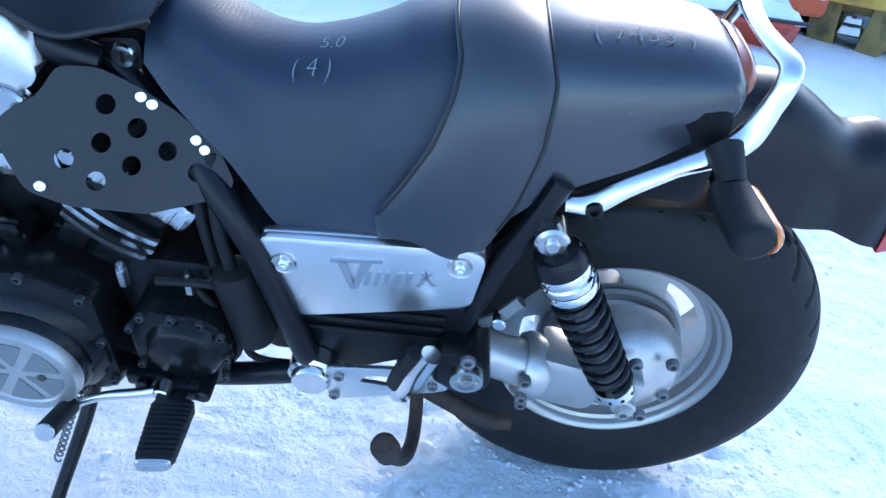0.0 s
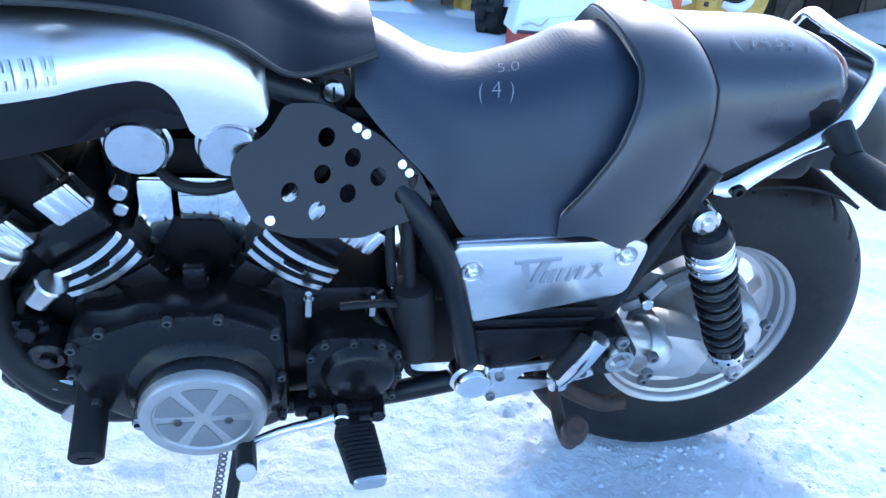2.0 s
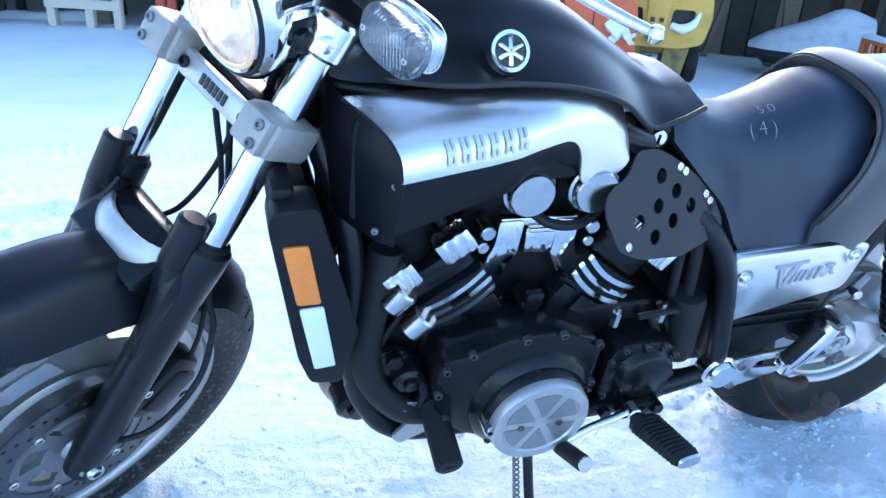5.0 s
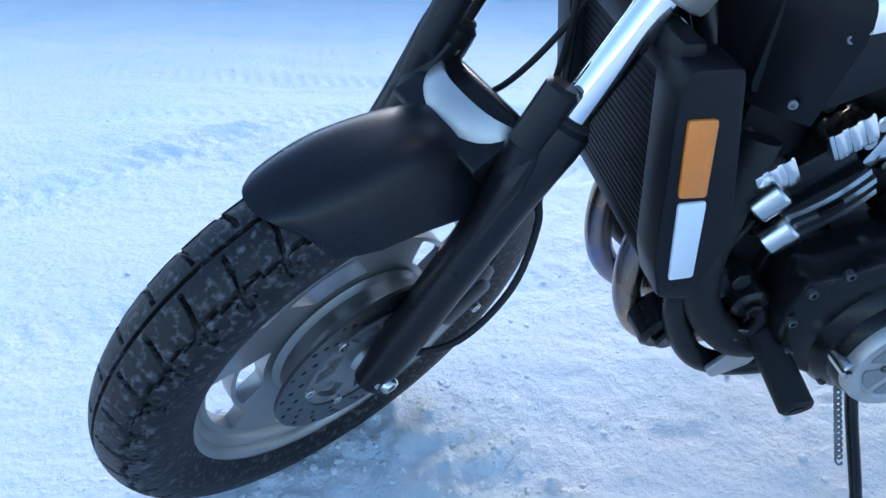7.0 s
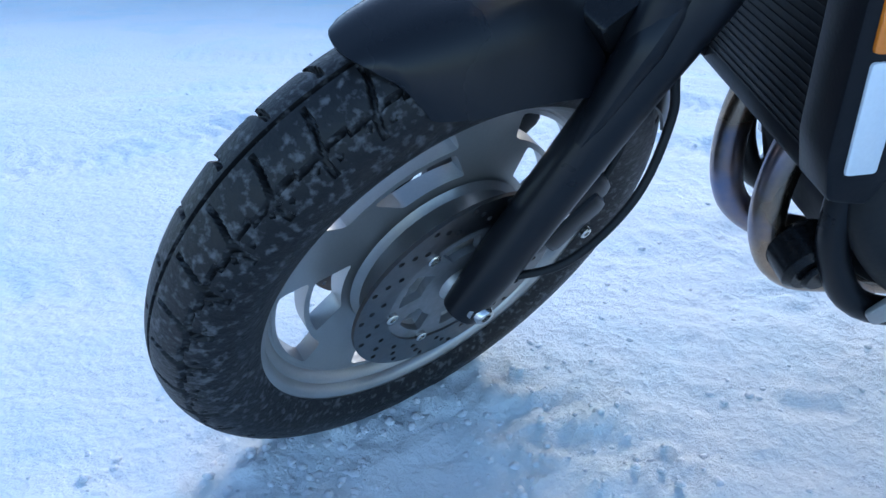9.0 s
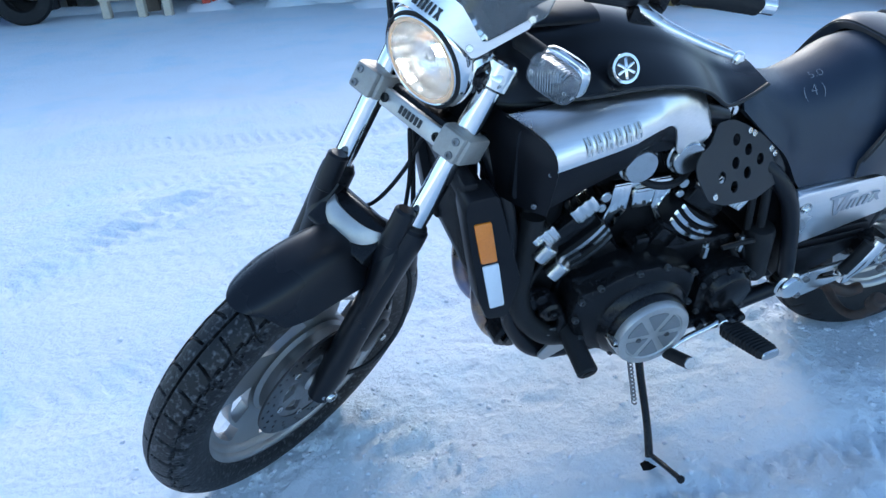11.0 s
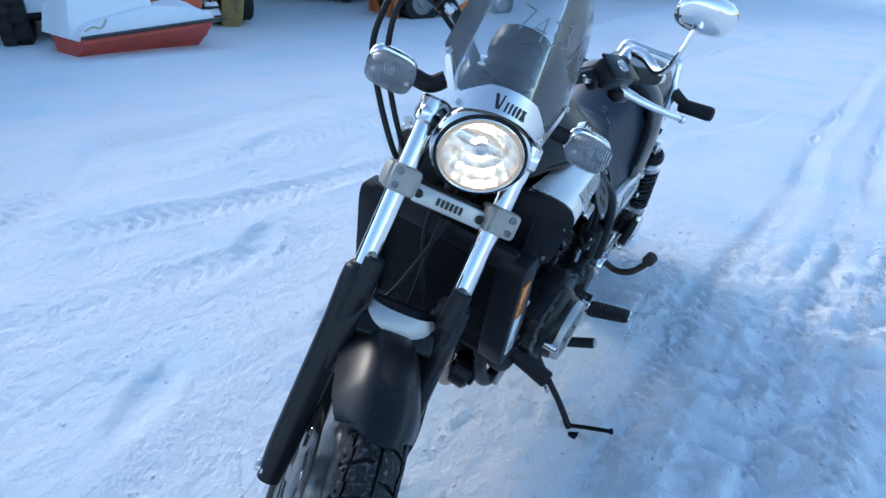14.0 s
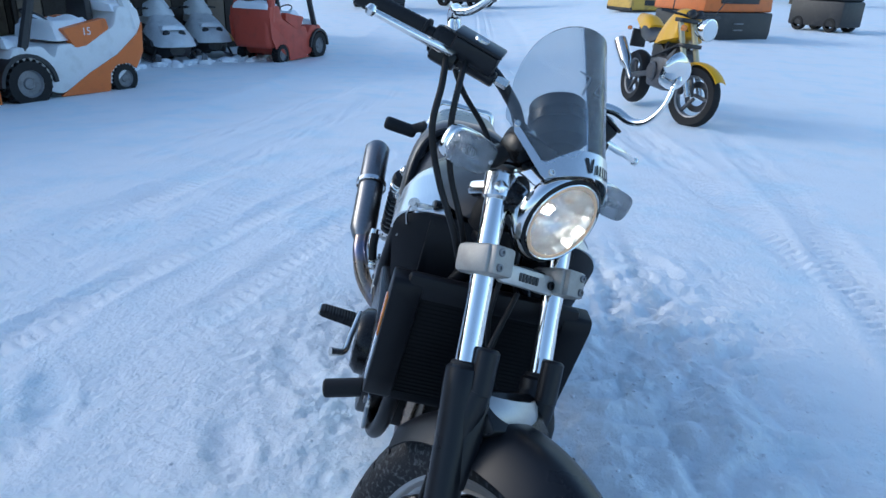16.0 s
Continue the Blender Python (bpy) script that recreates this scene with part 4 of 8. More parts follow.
# inner mudguard and the dark box under the seat
part("inner_fender", thicken(grid_mesh(22, 9, lambda u, v: (0.345 * math.cos(radians(62 + 100 * u)), (v - 0.5) * 0.17, 0.309 + 0.345 * math.sin(radians(62 + 100 * u)) + 0.01)), 0.006), DARK, bike)
for name, size, c in (("under_seat_box", (0.34, 0.26, 0.20), (-0.42, 0, 0.56)), ("air_box", (0.24, 0.20, 0.16), (-0.60, 0, 0.67)), ("air_duct", (0.08, 0.15, 0.11), (-0.690, 0, 0.712)), ("tool_tray", (0.32, 0.24, 0.14), (-0.16, 0, 0.76))):
    part(name, box(*size, c, 0.02), DARK, bike)

# side covers with the raised model script, and the black ribbed box below
for s in (-1, 1):
    poly = round_poly([(-0.553, 0.604), (-0.545, 0.613), (-0.285, 0.627), (-0.262, 0.618), (-0.260, 0.600), (-0.268, 0.528), (-0.280, 0.517), (-0.497, 0.467), (-0.512, 0.472)], 0.014, 4)
    y0, y1 = (s * 0.177, s * 0.150)
    cov = part("side_cover", join(prism(poly, y0, y1, (), 0.006), tube([(-0.545, s * 0.162, 0.605), (-0.42, s * 0.160, 0.612), (-0.275, s * 0.162, 0.618)], 0.009, 10)), BRUSHED, bike, "polished aluminium side cover with raised script")
    for px, pz in ((-0.520, 0.571), (-0.293, 0.598)):
        part("boss", lathe([(0, 0.0025), (0.009, 0.0025), (0.010, 0.0008), (0.014, 0.0005), (0.0165, 0.002), (0.0175, -0.002), (0, -0.002)], 28, Matrix.Translation((px, s * 0.178, pz)) @ pose(0, 0, 0, 90 if s < 0 else -90)), STEEL, cov, "dished bolt boss")
        part("bolt", bolt((px, s * 0.180, pz), 0.008, 0.006, (0, s, 0)), CHROME, cov)
    # slanted strokes in place of the model script
    strokes = [((-0.452, 0.588), (-0.440, 0.588), (-0.428, 0.545), (-0.433, 0.538)), ((-0.432, 0.538), (-0.424, 0.540), (-0.405, 0.592), (-0.420, 0.590)), ((-0.416, 0.548), (-0.409, 0.549), (-0.405, 0.573), (-0.411, 0.573)),
               ((-0.403, 0.549), (-0.397, 0.550), (-0.393, 0.575), (-0.399, 0.574)), ((-0.391, 0.551), (-0.385, 0.552), (-0.381, 0.576), (-0.387, 0.576)), ((-0.376, 0.552), (-0.370, 0.553), (-0.364, 0.578), (-0.372, 0.577)), ((-0.362, 0.554), (-0.356, 0.555), (-0.352, 0.580), (-0.358, 0.579)),
               ((-0.347, 0.556), (-0.341, 0.557), (-0.326, 0.584), (-0.334, 0.583)), ((-0.326, 0.560), (-0.319, 0.561), (-0.337, 0.584), (-0.345, 0.583)), ((-0.460, 0.590), (-0.460, 0.584), (-0.392, 0.592), (-0.392, 0.597))]
    for st in strokes:
        part("script_stroke", prism(list(st), s * 0.1805, s * 0.176), EMBOSS, cov)
    lb = part("lower_box", prism(round_poly([(-0.535, 0.52), (-0.270, 0.54), (-0.285, 0.41), (-0.42, 0.345), (-0.495, 0.345)], 0.012), s * 0.164, s * 0.10, (), 0.005), PAINT_FLAT, bike, "black ribbed box under the side cover")
    for k in range(3):
        part("rib", box(0.20, 0.006, 0.008, (-0.40, s * 0.168, 0.44 + 0.022 * k), 0.002), PAINT_FLAT, lb)
    # passenger peg bracket
    pb = part("peg_bracket", prism(round_poly([(-0.468, 0.382), (-0.318, 0.397), (-0.278, 0.358), (-0.30, 0.348), (-0.452, 0.305), (-0.462, 0.315)], 0.010), s * 0.197, s * 0.188, [round_poly([(-0.415, 0.355), (-0.405, 0.372), (-0.345, 0.377), (-0.330, 0.360), (-0.36, 0.350)], 0.006)], 0.0015), BRUSHED, bike, "cut-out aluminium footpeg bracket")
    for px, pz in ((-0.445, 0.366), (-0.452, 0.318), (-0.305, 0.366)):
        part("bolt", bolt((px, s * 0.197, pz), 0.008, 0.006, (0, s, 0)), DULL, pb)
    part("passenger_peg", join(tube([(-0.350, s * 0.215, 0.372), (-0.335, s * 0.225, 0.42), (-0.315, s * 0.228, 0.478)], [0.013, 0.017, 0.015], 14), box(0.03, 0.03, 0.03, (-0.352, s * 0.21, 0.365), 0.008)), POLISHED, pb, "folded-up polished passenger footpeg")
    part("peg_rubber", tube([(-0.360, s * 0.212, 0.385), (-0.350, s * 0.22, 0.43), (-0.335, s * 0.222, 0.47)], 0.014, 10), RUBBER, pb)

# perforated black plate, set at a slant
PN = Vector((-0.268, 1, -0.541)).normalized()


def on_plate(x, z, d=0.0):
    y = -0.133 + 0.268 * (x + 0.726) + 0.541 * (z - 0.753)
    return Vector((x, y, z)) - PN * d


poly = round_poly([(-0.775, 0.792), (-0.735, 0.790), (-0.70, 0.774), (-0.652, 0.745), (-0.604, 0.705), (-0.583, 0.664), (-0.600, 0.650), (-0.68, 0.636), (-0.766, 0.649), (-0.81, 0.668), (-0.836, 0.715), (-0.838, 0.738), (-0.822, 0.752), (-0.796, 0.762)], 0.010, 3)
hl = [(-0.726, 0.753), (-0.693, 0.728), (-0.731, 0.714), (-0.660, 0.703), (-0.699, 0.689), (-0.627, 0.679), (-0.770, 0.699), (-0.737, 0.674)]
pbm = prism(poly, 0.0, 0.003, [circle_pts(x, z, 0.0105, 20) for x, z in hl])
for v in pbm.verts:
    v.co = on_plate(v.co.x, v.co.z, v.co.y)
plate = part("perforated_plate", pbm, PLATE_BLACK, bike, "flat black plate with drilled holes")
for x, z in ((-0.794, 0.672), (-0.689, 0.760), (-0.677, 0.752), (-0.629, 0.714), (-0.619, 0.703)):
    part("bolt", bolt(on_plate(x, z, 0.003), 0.0065, 0.004, tuple(-PN)), POLISHED, plate)

# tank cover
tank = [(-1.245, 0.965, 0.895, 0.05, 0.085), (-1.20, 0.985, 0.893, 0.072, 0.118), (-1.10, 0.997, 0.900, 0.088, 0.142), (-1.0, 0.995, 0.905, 0.094, 0.150), (-0.90, 0.968, 0.898, 0.090, 0.148), (-0.83, 0.934, 0.876, 0.082, 0.142), (-0.77, 0.900, 0.836, 0.075, 0.132), (-0.715, 0.872, 0.842, 0.078, 0.122), (-0.668, 0.868, 0.852, 0.075, 0.108)]
tk = part("tank_cover", shell(tank, 2.35, 27), PAINT, bike, "satin black tank cover with round chrome badge", 60)
bm_ = Matrix.Translation((-1.015, -0.1425, 0.942)) @ Vector((0, -0.86, 0.5)).to_track_quat("Z", "Y").to_matrix().to_4x4()
badge = part("badge", xf(lathe([(0, 0.003), (0.020, 0.003), (0.0205, 0.006), (0.025, 0.006), (0.026, 0.002), (0.026, -0.01)], 40), bm_), CHROME, tk, "round chrome badge with crossed bars")
part("badge_field", xf(lathe([(0, 0.0042), (0.0195, 0.0042), (0.0195, 0.002), (0, 0.002)], 36), bm_), BADGE_DARK, badge)
for k in range(3):
    part("badge_bar", xf(xf(box(0.036, 0.006, 0.004, (0, 0, 0.005), 0.0015), pose(0, 0, 0, 0, 0, 60 * k + 30)), bm_), CHROME, badge)
part("filler_panel", shell([(-1.16, 1.000, 0.99, 0.05, 0.05), (-1.10, 1.006, 0.99, 0.055, 0.055), (-1.02, 1.004, 0.985, 0.05, 0.05)], 2.5), PAINT_FLAT, tk)
part("tank_lip", tube([(-1.235, -0.088, 0.894), (-1.10, -0.144, 0.900), (-0.99, -0.152, 0.905), (-0.90, -0.150, 0.897), (-0.83, -0.144, 0.874), (-0.77, -0.134, 0.834), (-0.715, -0.124, 0.841), (-0.668, -0.108, 0.851)], 0.004, 8), PIPING, tk)

# air scoops, left and right
Z_TOP = [(-1.215, 0.876), (-1.12, 0.888), (-1.0, 0.897), (-0.93, 0.899), (-0.87, 0.893), (-0.835, 0.881), (-0.810, 0.862), (-0.797, 0.835), (-0.791, 0.80), (-0.789, 0.78)]
Z_LOW = [(-1.152, 0.807), (-1.04, 0.822), (-0.975, 0.834), (-0.945, 0.838), (-0.925, 0.839), (-0.910, 0.834), (-0.898, 0.823), (-0.889, 0.807), (-0.883, 0.785), (-0.879, 0.770), (-0.868, 0.758), (-0.84, 0.758), (-0.815, 0.763), (-0.800, 0.773), (-0.790, 0.792)]
Y_LOW = [(-1.16, 0.217), (-1.0, 0.202), (-0.935, 0.182), (-0.89, 0.164), (-0.84, 0.149), (-0.80, 0.140)]
Y_TOP = [(-1.21, 0.125), (-1.0, 0.135), (-0.9, 0.124), (-0.80, 0.100)]


def on(curve, x):
    return float(np.interp(x, *zip(*curve)))


def scoop(s):
    def f(u, v):
        x = (-1.152 - 0.060 * v ** 3.2) * (1 - u) + (-0.790 - 0.004 * v) * u
        zt, zb = on(Z_TOP, x), on(Z_LOW, x)
        yb, yt = on(Y_LOW, x), on(Y_TOP, x)
        z = zb + (zt - zb) * v
        z0 = zb if x < -0.94 else min(zt - 0.01, 0.838 + (x + 0.94) * -0.45)
        k = min(1.0, max(0.0, (z - z0) / (zt - z0)))
        return (x, s * (yb + (yt - yb) * k ** 2.6), z)
    sc = part("air_scoop", thicken(grid_mesh(90, 19, f), -0.004 * s), BRUSHED, bike, "brushed aluminium air intake scoop", 50)
    for i in range(6):
        u = 0.150 + 0.052 * i
        for a0, a1, v0, v1 in ((0.004, 0.014, 0.18, 0.56), (0.024, 0.034, 0.18, 0.56), (0.012, 0.026, 0.32, 0.41)):
            def bar_f(p, q, a0=a0, a1=a1, v0=v0, v1=v1):
                a, b, c = f(u + a0 + (a1 - a0) * p + 0.006 * (q - 0.5), v0 + (v1 - v0) * q)
                return (a, b + s * 0.0042, c)
            part("raised_block", thicken(grid_mesh(3, 5, bar_f), 0.0015), EMBOSS, sc)

    def low_f(u, v):
        x = -1.150 + 0.272 * u
        zb = float(np.interp(x, [-1.15, -1.06, -0.99, -0.965, -0.92, -0.888], [0.718, 0.748, 0.768, 0.790, 0.796, 0.775]))
        zt = on(Z_LOW, x)
        return (x, s * (on(Y_LOW, x) - 0.004 - 0.016 * (1 - v) ** 2), zb + (zt - zb) * v)
    part("scoop_body", thicken(grid_mesh(30, 7, low_f), 0.004), PAINT_FLAT, bike, "black lower body of the air scoop", 50)

    def front_f(u, v):
        z = 0.702 + 0.174 * v
        if z >= 0.807:
            q = (z - 0.807) / 0.069
            x_out, y_out = -1.152 - 0.060 * q ** 3.2, 0.217 - 0.087 * q ** 2.6
        else:
            x_out, y_out = -1.150, 0.196 + 0.021 * (z - 0.702) / 0.105
        return (x_out + (-1.222 - x_out) * math.sin(math.pi * 0.5 * u) ** 0.8, s * (y_out + (0.045 - y_out) * u), z)
    part("scoop_front", thicken(grid_mesh(11, 15, front_f), 0.003), PAINT_FLAT, sc, "black rounded front of the air scoop", 60)
    part("scoop_floor", prism(round_poly([(-1.20, 0.715), (-1.12, 0.708), (-0.93, 0.765), (-0.88, 0.765), (-0.87, 0.80), (-1.1, 0.87), (-1.20, 0.86)], 0.012, 2), s * 0.15, s * 0.05, (), 0.004), PAINT_FLAT, sc)
    part("bolt", bolt((-1.156, s * 0.203, 0.798), 0.005, 0.004, (-0.6, s, 0)), DULL, sc)
    part("bolt", bolt((-1.172, s * 0.185, 0.722), 0.005, 0.004, (-0.6, s, 0)), DULL, sc)


scoop(-1)
scoop(1)
part("air_box", join(box(0.34, 0.19, 0.13, (-1.02, 0, 0.80), 0.02), box(0.14, 0.18, 0.12, (-0.80, 0, 0.745), 0.02), box(0.07, 0.14, 0.16, (-1.17, 0, 0.80), 0.02)), DARK, bike)

# engine
engine = part("crankcase", join(
    prism(round_poly([(-1.055, 0.485), (-1.005, 0.492), (-0.965, 0.512), (-0.922, 0.520), (-0.859, 0.521), (-0.80, 0.492), (-0.777, 0.478), (-0.771, 0.300), (-0.80, 0.275), (-0.90, 0.262), (-1.0, 0.31), (-1.045, 0.35), (-1.062, 0.435)], 0.02, 4), -0.205, -0.12, (), 0.010),
    prism(round_poly([(-1.06, 0.50), (-0.62, 0.50), (-0.60, 0.33), (-0.68, 0.25), (-1.02, 0.25), (-1.08, 0.35)], 0.03, 4), -0.13, 0.19, (), 0.010),
    box(0.20, 0.22, 0.10, (-0.86, 0, 0.24), 0.02)), ENGINE, bike, "black painted engine cases")
part("clutch_housing", lathe([(0.0, 0.240), (0.085, 0.240), (0.089, 0.236), (0.092, 0.222), (0.104, 0.212), (0.112, 0.200), (0.112, 0.16)], 56, Matrix.Translation((-0.888, 0, 0.372)) @ AXIS_Y), ENGINE, engine)
cc = part("clutch_cover", lathe([(0, 0.254), (0.066, 0.254), (0.068, 0.257), (0.082, 0.257), (0.085, 0.252), (0.086, 0.24), (0, 0.24)], 60, Matrix.Translation((-0.888, 0, 0.372)) @ AXIS_Y), CAST, engine, "round silver clutch cover with six spokes")
for k in range(6):
    w = []
    for i in range(9):
        a = radians(60 * k + 22 + 46 * (i / 8) - 15)
        w.append((0.063 * math.cos(a), 0.063 * math.sin(a)))
    a = radians(60 * k + 22 + 23 - 15)
    w.append((0.012 * math.cos(a), 0.012 * math.sin(a)))
    part("cover_panel", at(prism(round_poly(w, 0.003, 2), -0.2555, -0.2535), (-0.888, 0, 0.372)), PANEL_GREY, cc, "grey recessed panel")
for k in (-1, 1):
    part("rivet", rod((-0.888 + 0.034 * k, -0.254, 0.366), (-0.888 + 0.034 * k, -0.2575, 0.366), 0.006, 14, 0.001), BOLT_DARK, cc)
fcap = part("filler_cap", lathe([(0, 0.254), (0.013, 0.254), (0.0145, 0.25), (0.0145, 0.20)], 22, Matrix.Translation((-0.968, 0, 0.364)) @ AXIS_Y), STEEL, engine)
part("slot", box(0.020, 0.003, 0.003, (-0.968, -0.2545, 0.364)), DARK, fcap)
gear_poly = round_poly([(-0.748, 0.430), (-0.724, 0.460), (-0.640, 0.456), (-0.612, 0.436), (-0.603, 0.380), (-0.612, 0.325), (-0.640, 0.302), (-0.715, 0.300), (-0.745, 0.330)], 0.018, 4)
gear = part("shaft_cover", join(prism(gear_poly, -0.194, -0.12, (), 0.004), lathe([(0, 0.214), (0.044, 0.214), (0.052, 0.208), (0.056, 0.196), (0.060, 0.192)], 44, Matrix.Translation((-0.668, 0, 0.388)) @ AXIS_Y)), ENGINE, engine, "black bolted shaft cover")
for px, pz in ((-0.742, 0.424), (-0.722, 0.451), (-0.680, 0.452), (-0.640, 0.448), (-0.614, 0.425), (-0.610, 0.378), (-0.616, 0.332), (-0.738, 0.345)):
    part("bolt", bolt((px, -0.193, pz), 0.0065, 0.009), BOLT_DARK, gear)
for px, pz in ((-1.048, 0.47), (-1.01, 0.498), (-0.925, 0.516), (-0.862, 0.518), (-0.79, 0.487), (-0.782, 0.40), (-0.782, 0.31), (-0.84, 0.275), (-0.95, 0.29), (-1.035, 0.36), (-1.055, 0.42)):
    part("bolt", bolt((px, -0.204, pz), 0.007, 0.010), BOLT_DARK, engine)
for px, pz in ((-0.745, 0.492), (-0.655, 0.490)):
    part("stud", join(rod((px, -0.17, pz - 0.004), (px, -0.17, pz + 0.024), 0.008, 6), rod((px, -0.17, pz + 0.02), (px, -0.17, pz + 0.034), 0.005, 10)), STEEL, engine)


def bank(cx, cz, ang, name):
    m = Matrix.Translation((cx, 0, cz)) @ pose(0, 0, 0, 0, ang, 0)
    cyl = part(name, xf(box(0.105, 0.240, 0.17, (0, 0, -0.06), 0.01), m), ENGINE, bike, "black finned cylinder bank with polished fin edges")
    for x, w in ((-0.030, 0.040), (0.026, 0.052)):
        pan = part("barrel_panel", xf(box(w, 0.256, 0.088, (x, 0, -0.080), 0.005), m), ENGINE, cyl)
        part("bolt", xf(bolt((x, -0.127, -0.085), 0.006, 0.005), m), BOLT_DARK, pan)
    for k in range(4):
        part("fin", xf(box(0.118, 0.236, 0.005, (0, 0, -0.036 - 0.028 * k), 0.002), m), ENGINE, cyl)
    for k in range(3):
        w = 0.126 - 0.006 * abs(k - 1)
        def arc(u, v, k=k, w=w):
            x = (u - 0.5) * w
            return (x, -0.138, -0.018 + 0.0185 * k + 0.009 * (v - 0.5) - 0.010 * (1 - (2 * x / w) ** 2) + 0.006)
        part("fin_edge", xf(thicken(grid_mesh(13, 2, arc), 0.008), m), POLISHED, cyl, "polished fin edge")
    part("fin_plate", xf(box(0.122, 0.268, 0.056, (0, 0, 0.002), 0.006), m), DARK, cyl)
    part("fin_mark", xf(box(0.032, 0.006, 0.007, (0.004, -0.1395, 0.001), 0.001), pose(0, 0, 0) @ m), DARK, cyl)
    head = part("cylinder_head", xf(box(0.115, 0.25, 0.05, (0, 0, 0.055), 0.010), m), ENGINE, cyl)
    for x in (-0.045, 0.045):
        part("cam_cover", xf(box(0.045, 0.25, 0.05, (x, 0, 0.088), 0.012), m), ENGINE, head)
    for sx in (-1, 1):
        for sy in (-1, 1):
            part("cam_cap", xf(join(box(0.056, 0.030, 0.044, (sx * 0.047, sy * 0.130, 0.098), 0.005), *[box(0.012, 0.034, 0.042, (sx * 0.047 + 0.017 * (j - 1), sy * 0.130, 0.099), 0.003) for j in range(3)]), m), POLISHED, head, "ribbed polished cam cap")
            part("plug_lead", xf(tube([(sx * 0.047, sy * 0.10, 0.115), (sx * 0.04, sy * 0.09, 0.15), (0, sy * 0.06, 0.17)], 0.008, 8), m), RUBBER, head)


bank(-1.018, 0.546, -36, "front_cylinder_bank")
bank(-0.768, 0.552, 36, "rear_cylinder_bank")
part("engine_backing", join(box(0.10, 0.20, 0.34, (-1.105, 0, 0.535), 0.02), prism(round_poly([(-1.15, 0.50), (-1.02, 0.48), (-1.00, 0.30), (-1.06, 0.275), (-1.12, 0.31), (-1.155, 0.40)], 0.02, 3), -0.115, 0.115, (), 0.006)), DARK, bike)
part("radiator_hose", tube([(-1.135, -0.115, 0.64), (-1.150, -0.128, 0.55), (-1.158, -0.138, 0.46), (-1.140, -0.148, 0.395), (-1.095, -0.158, 0.345), (-1.05, -0.155, 0.325)], 0.025, 16), RUBBER, bike, "thick black radiator hose")
part("hose_joint", join(rod((-1.092, -0.13, 0.425), (-1.092, -0.178, 0.418), 0.026, 24, 0.006), rod((-1.092, -0.178, 0.418), (-1.092, -0.186, 0.417), 0.012, 6, 0.002), box(0.05, 0.03, 0.05, (-1.112, -0.14, 0.435), 0.010), tube([(-1.075, -0.15, 0.42), (-1.06, -0.165, 0.385), (-1.065, -0.165, 0.355)], 0.012, 12)), ENGINE, bike, "black coolant joint")
for cz, cx in ((0.520, -1.082), (0.575, -1.118)):
    part("hose_clamp", rod((cx - 0.012, -0.145, cz - 0.016), (cx + 0.012, -0.150, cz + 0.016), 0.022, 18, 0.003), STEEL, bike, "bright hose clamp")
# added dark block that closes a see-through gap behind the engine
part("dark_infill", box(0.17, 0.16, 0.26, (-0.50, -0.02, 0.41), 0.02), DARK, bike)
part("valley", join(box(0.16, 0.18, 0.16, (-0.89, 0, 0.52), 0.02), box(0.24, 0.14, 0.10, (-0.89, 0, 0.66), 0.02)), DARK, bike)

# chrome intake covers and carburettor caps
for s in (-1, 1):
    yo = s * 0.108
    legs = []
    for k in (-1, 1):
        px = -0.892
        poly = [(px + k * 0.026, 0.668), (px + k * 0.068, 0.668), (px + k * 0.069, 0.625), (px + k * 0.084, 0.585), (px + k * 0.052, 0.560), (px + k * 0.027, 0.606)]
        legs.append(prism(round_poly(poly, 0.006, 2), yo, s * 0.06, (), 0.003))
    inl = part("intake_cover", join(*legs, box(0.052, 0.05, 0.052, (-0.886, s * 0.086, 0.630), 0.006), box(0.046, 0.052, 0.008, (-0.886, s * 0.088, 0.652), 0.002), box(0.13, 0.05, 0.014, (-0.892, s * 0.08, 0.664), 0.003)), CHROME, bike, "chrome intake covers between the cylinder banks")
    for k in (-1, 1):
        part("clamp", join(rod((-0.892 + k * 0.088, s * 0.08, 0.655), (-0.892 + k * 0.088, s * 0.12, 0.655), 0.012, 16, 0.002), rod((-0.892 + k * 0.09, s * 0.08, 0.625), (-0.892 + k * 0.09, s * 0.115, 0.625), 0.010, 16, 0.002)), STEEL, inl)
    for cx in (-0.942, -0.840):
        cap = part("carburettor_cap", lathe([(0, 0.006), (0.032, 0.006), (0.0345, 0.003), (0.035, -0.008), (0.039, -0.010), (0.039, -0.03), (0.030, -0.035), (0.030, -0.08)], 40, Matrix.Translation((cx, s * 0.150, 0.741)) @ pose(0, 0, 0, 90 if s < 0 else -90)), STEEL, bike, "round bright carburettor cap")
        for a in (40, 140, 220, 320):
            part("screw", bolt((cx + 0.034 * math.cos(radians(a)), s * 0.144, 0.741 + 0.034 * math.sin(radians(a))), 0.004, 0.008, (0, s, 0)), DULL, cap)
    part("fuel_hose", tube([(-0.93, s * 0.12, 0.70), (-0.90, s * 0.15, 0.690), (-0.85, s * 0.15, 0.688), (-0.80, s * 0.12, 0.70)], 0.008, 8), RUBBER, bike)
part("coolant_joint", join(rod((-0.895, -0.10, 0.53), (-0.895, -0.15, 0.53), 0.018, 18, 0.004), rod((-0.895, -0.12, 0.44), (-0.895, -0.12, 0.53), 0.012, 12), box(0.03, 0.02, 0.03, (-0.895, -0.145, 0.545), 0.005)), ENGINE, bike)
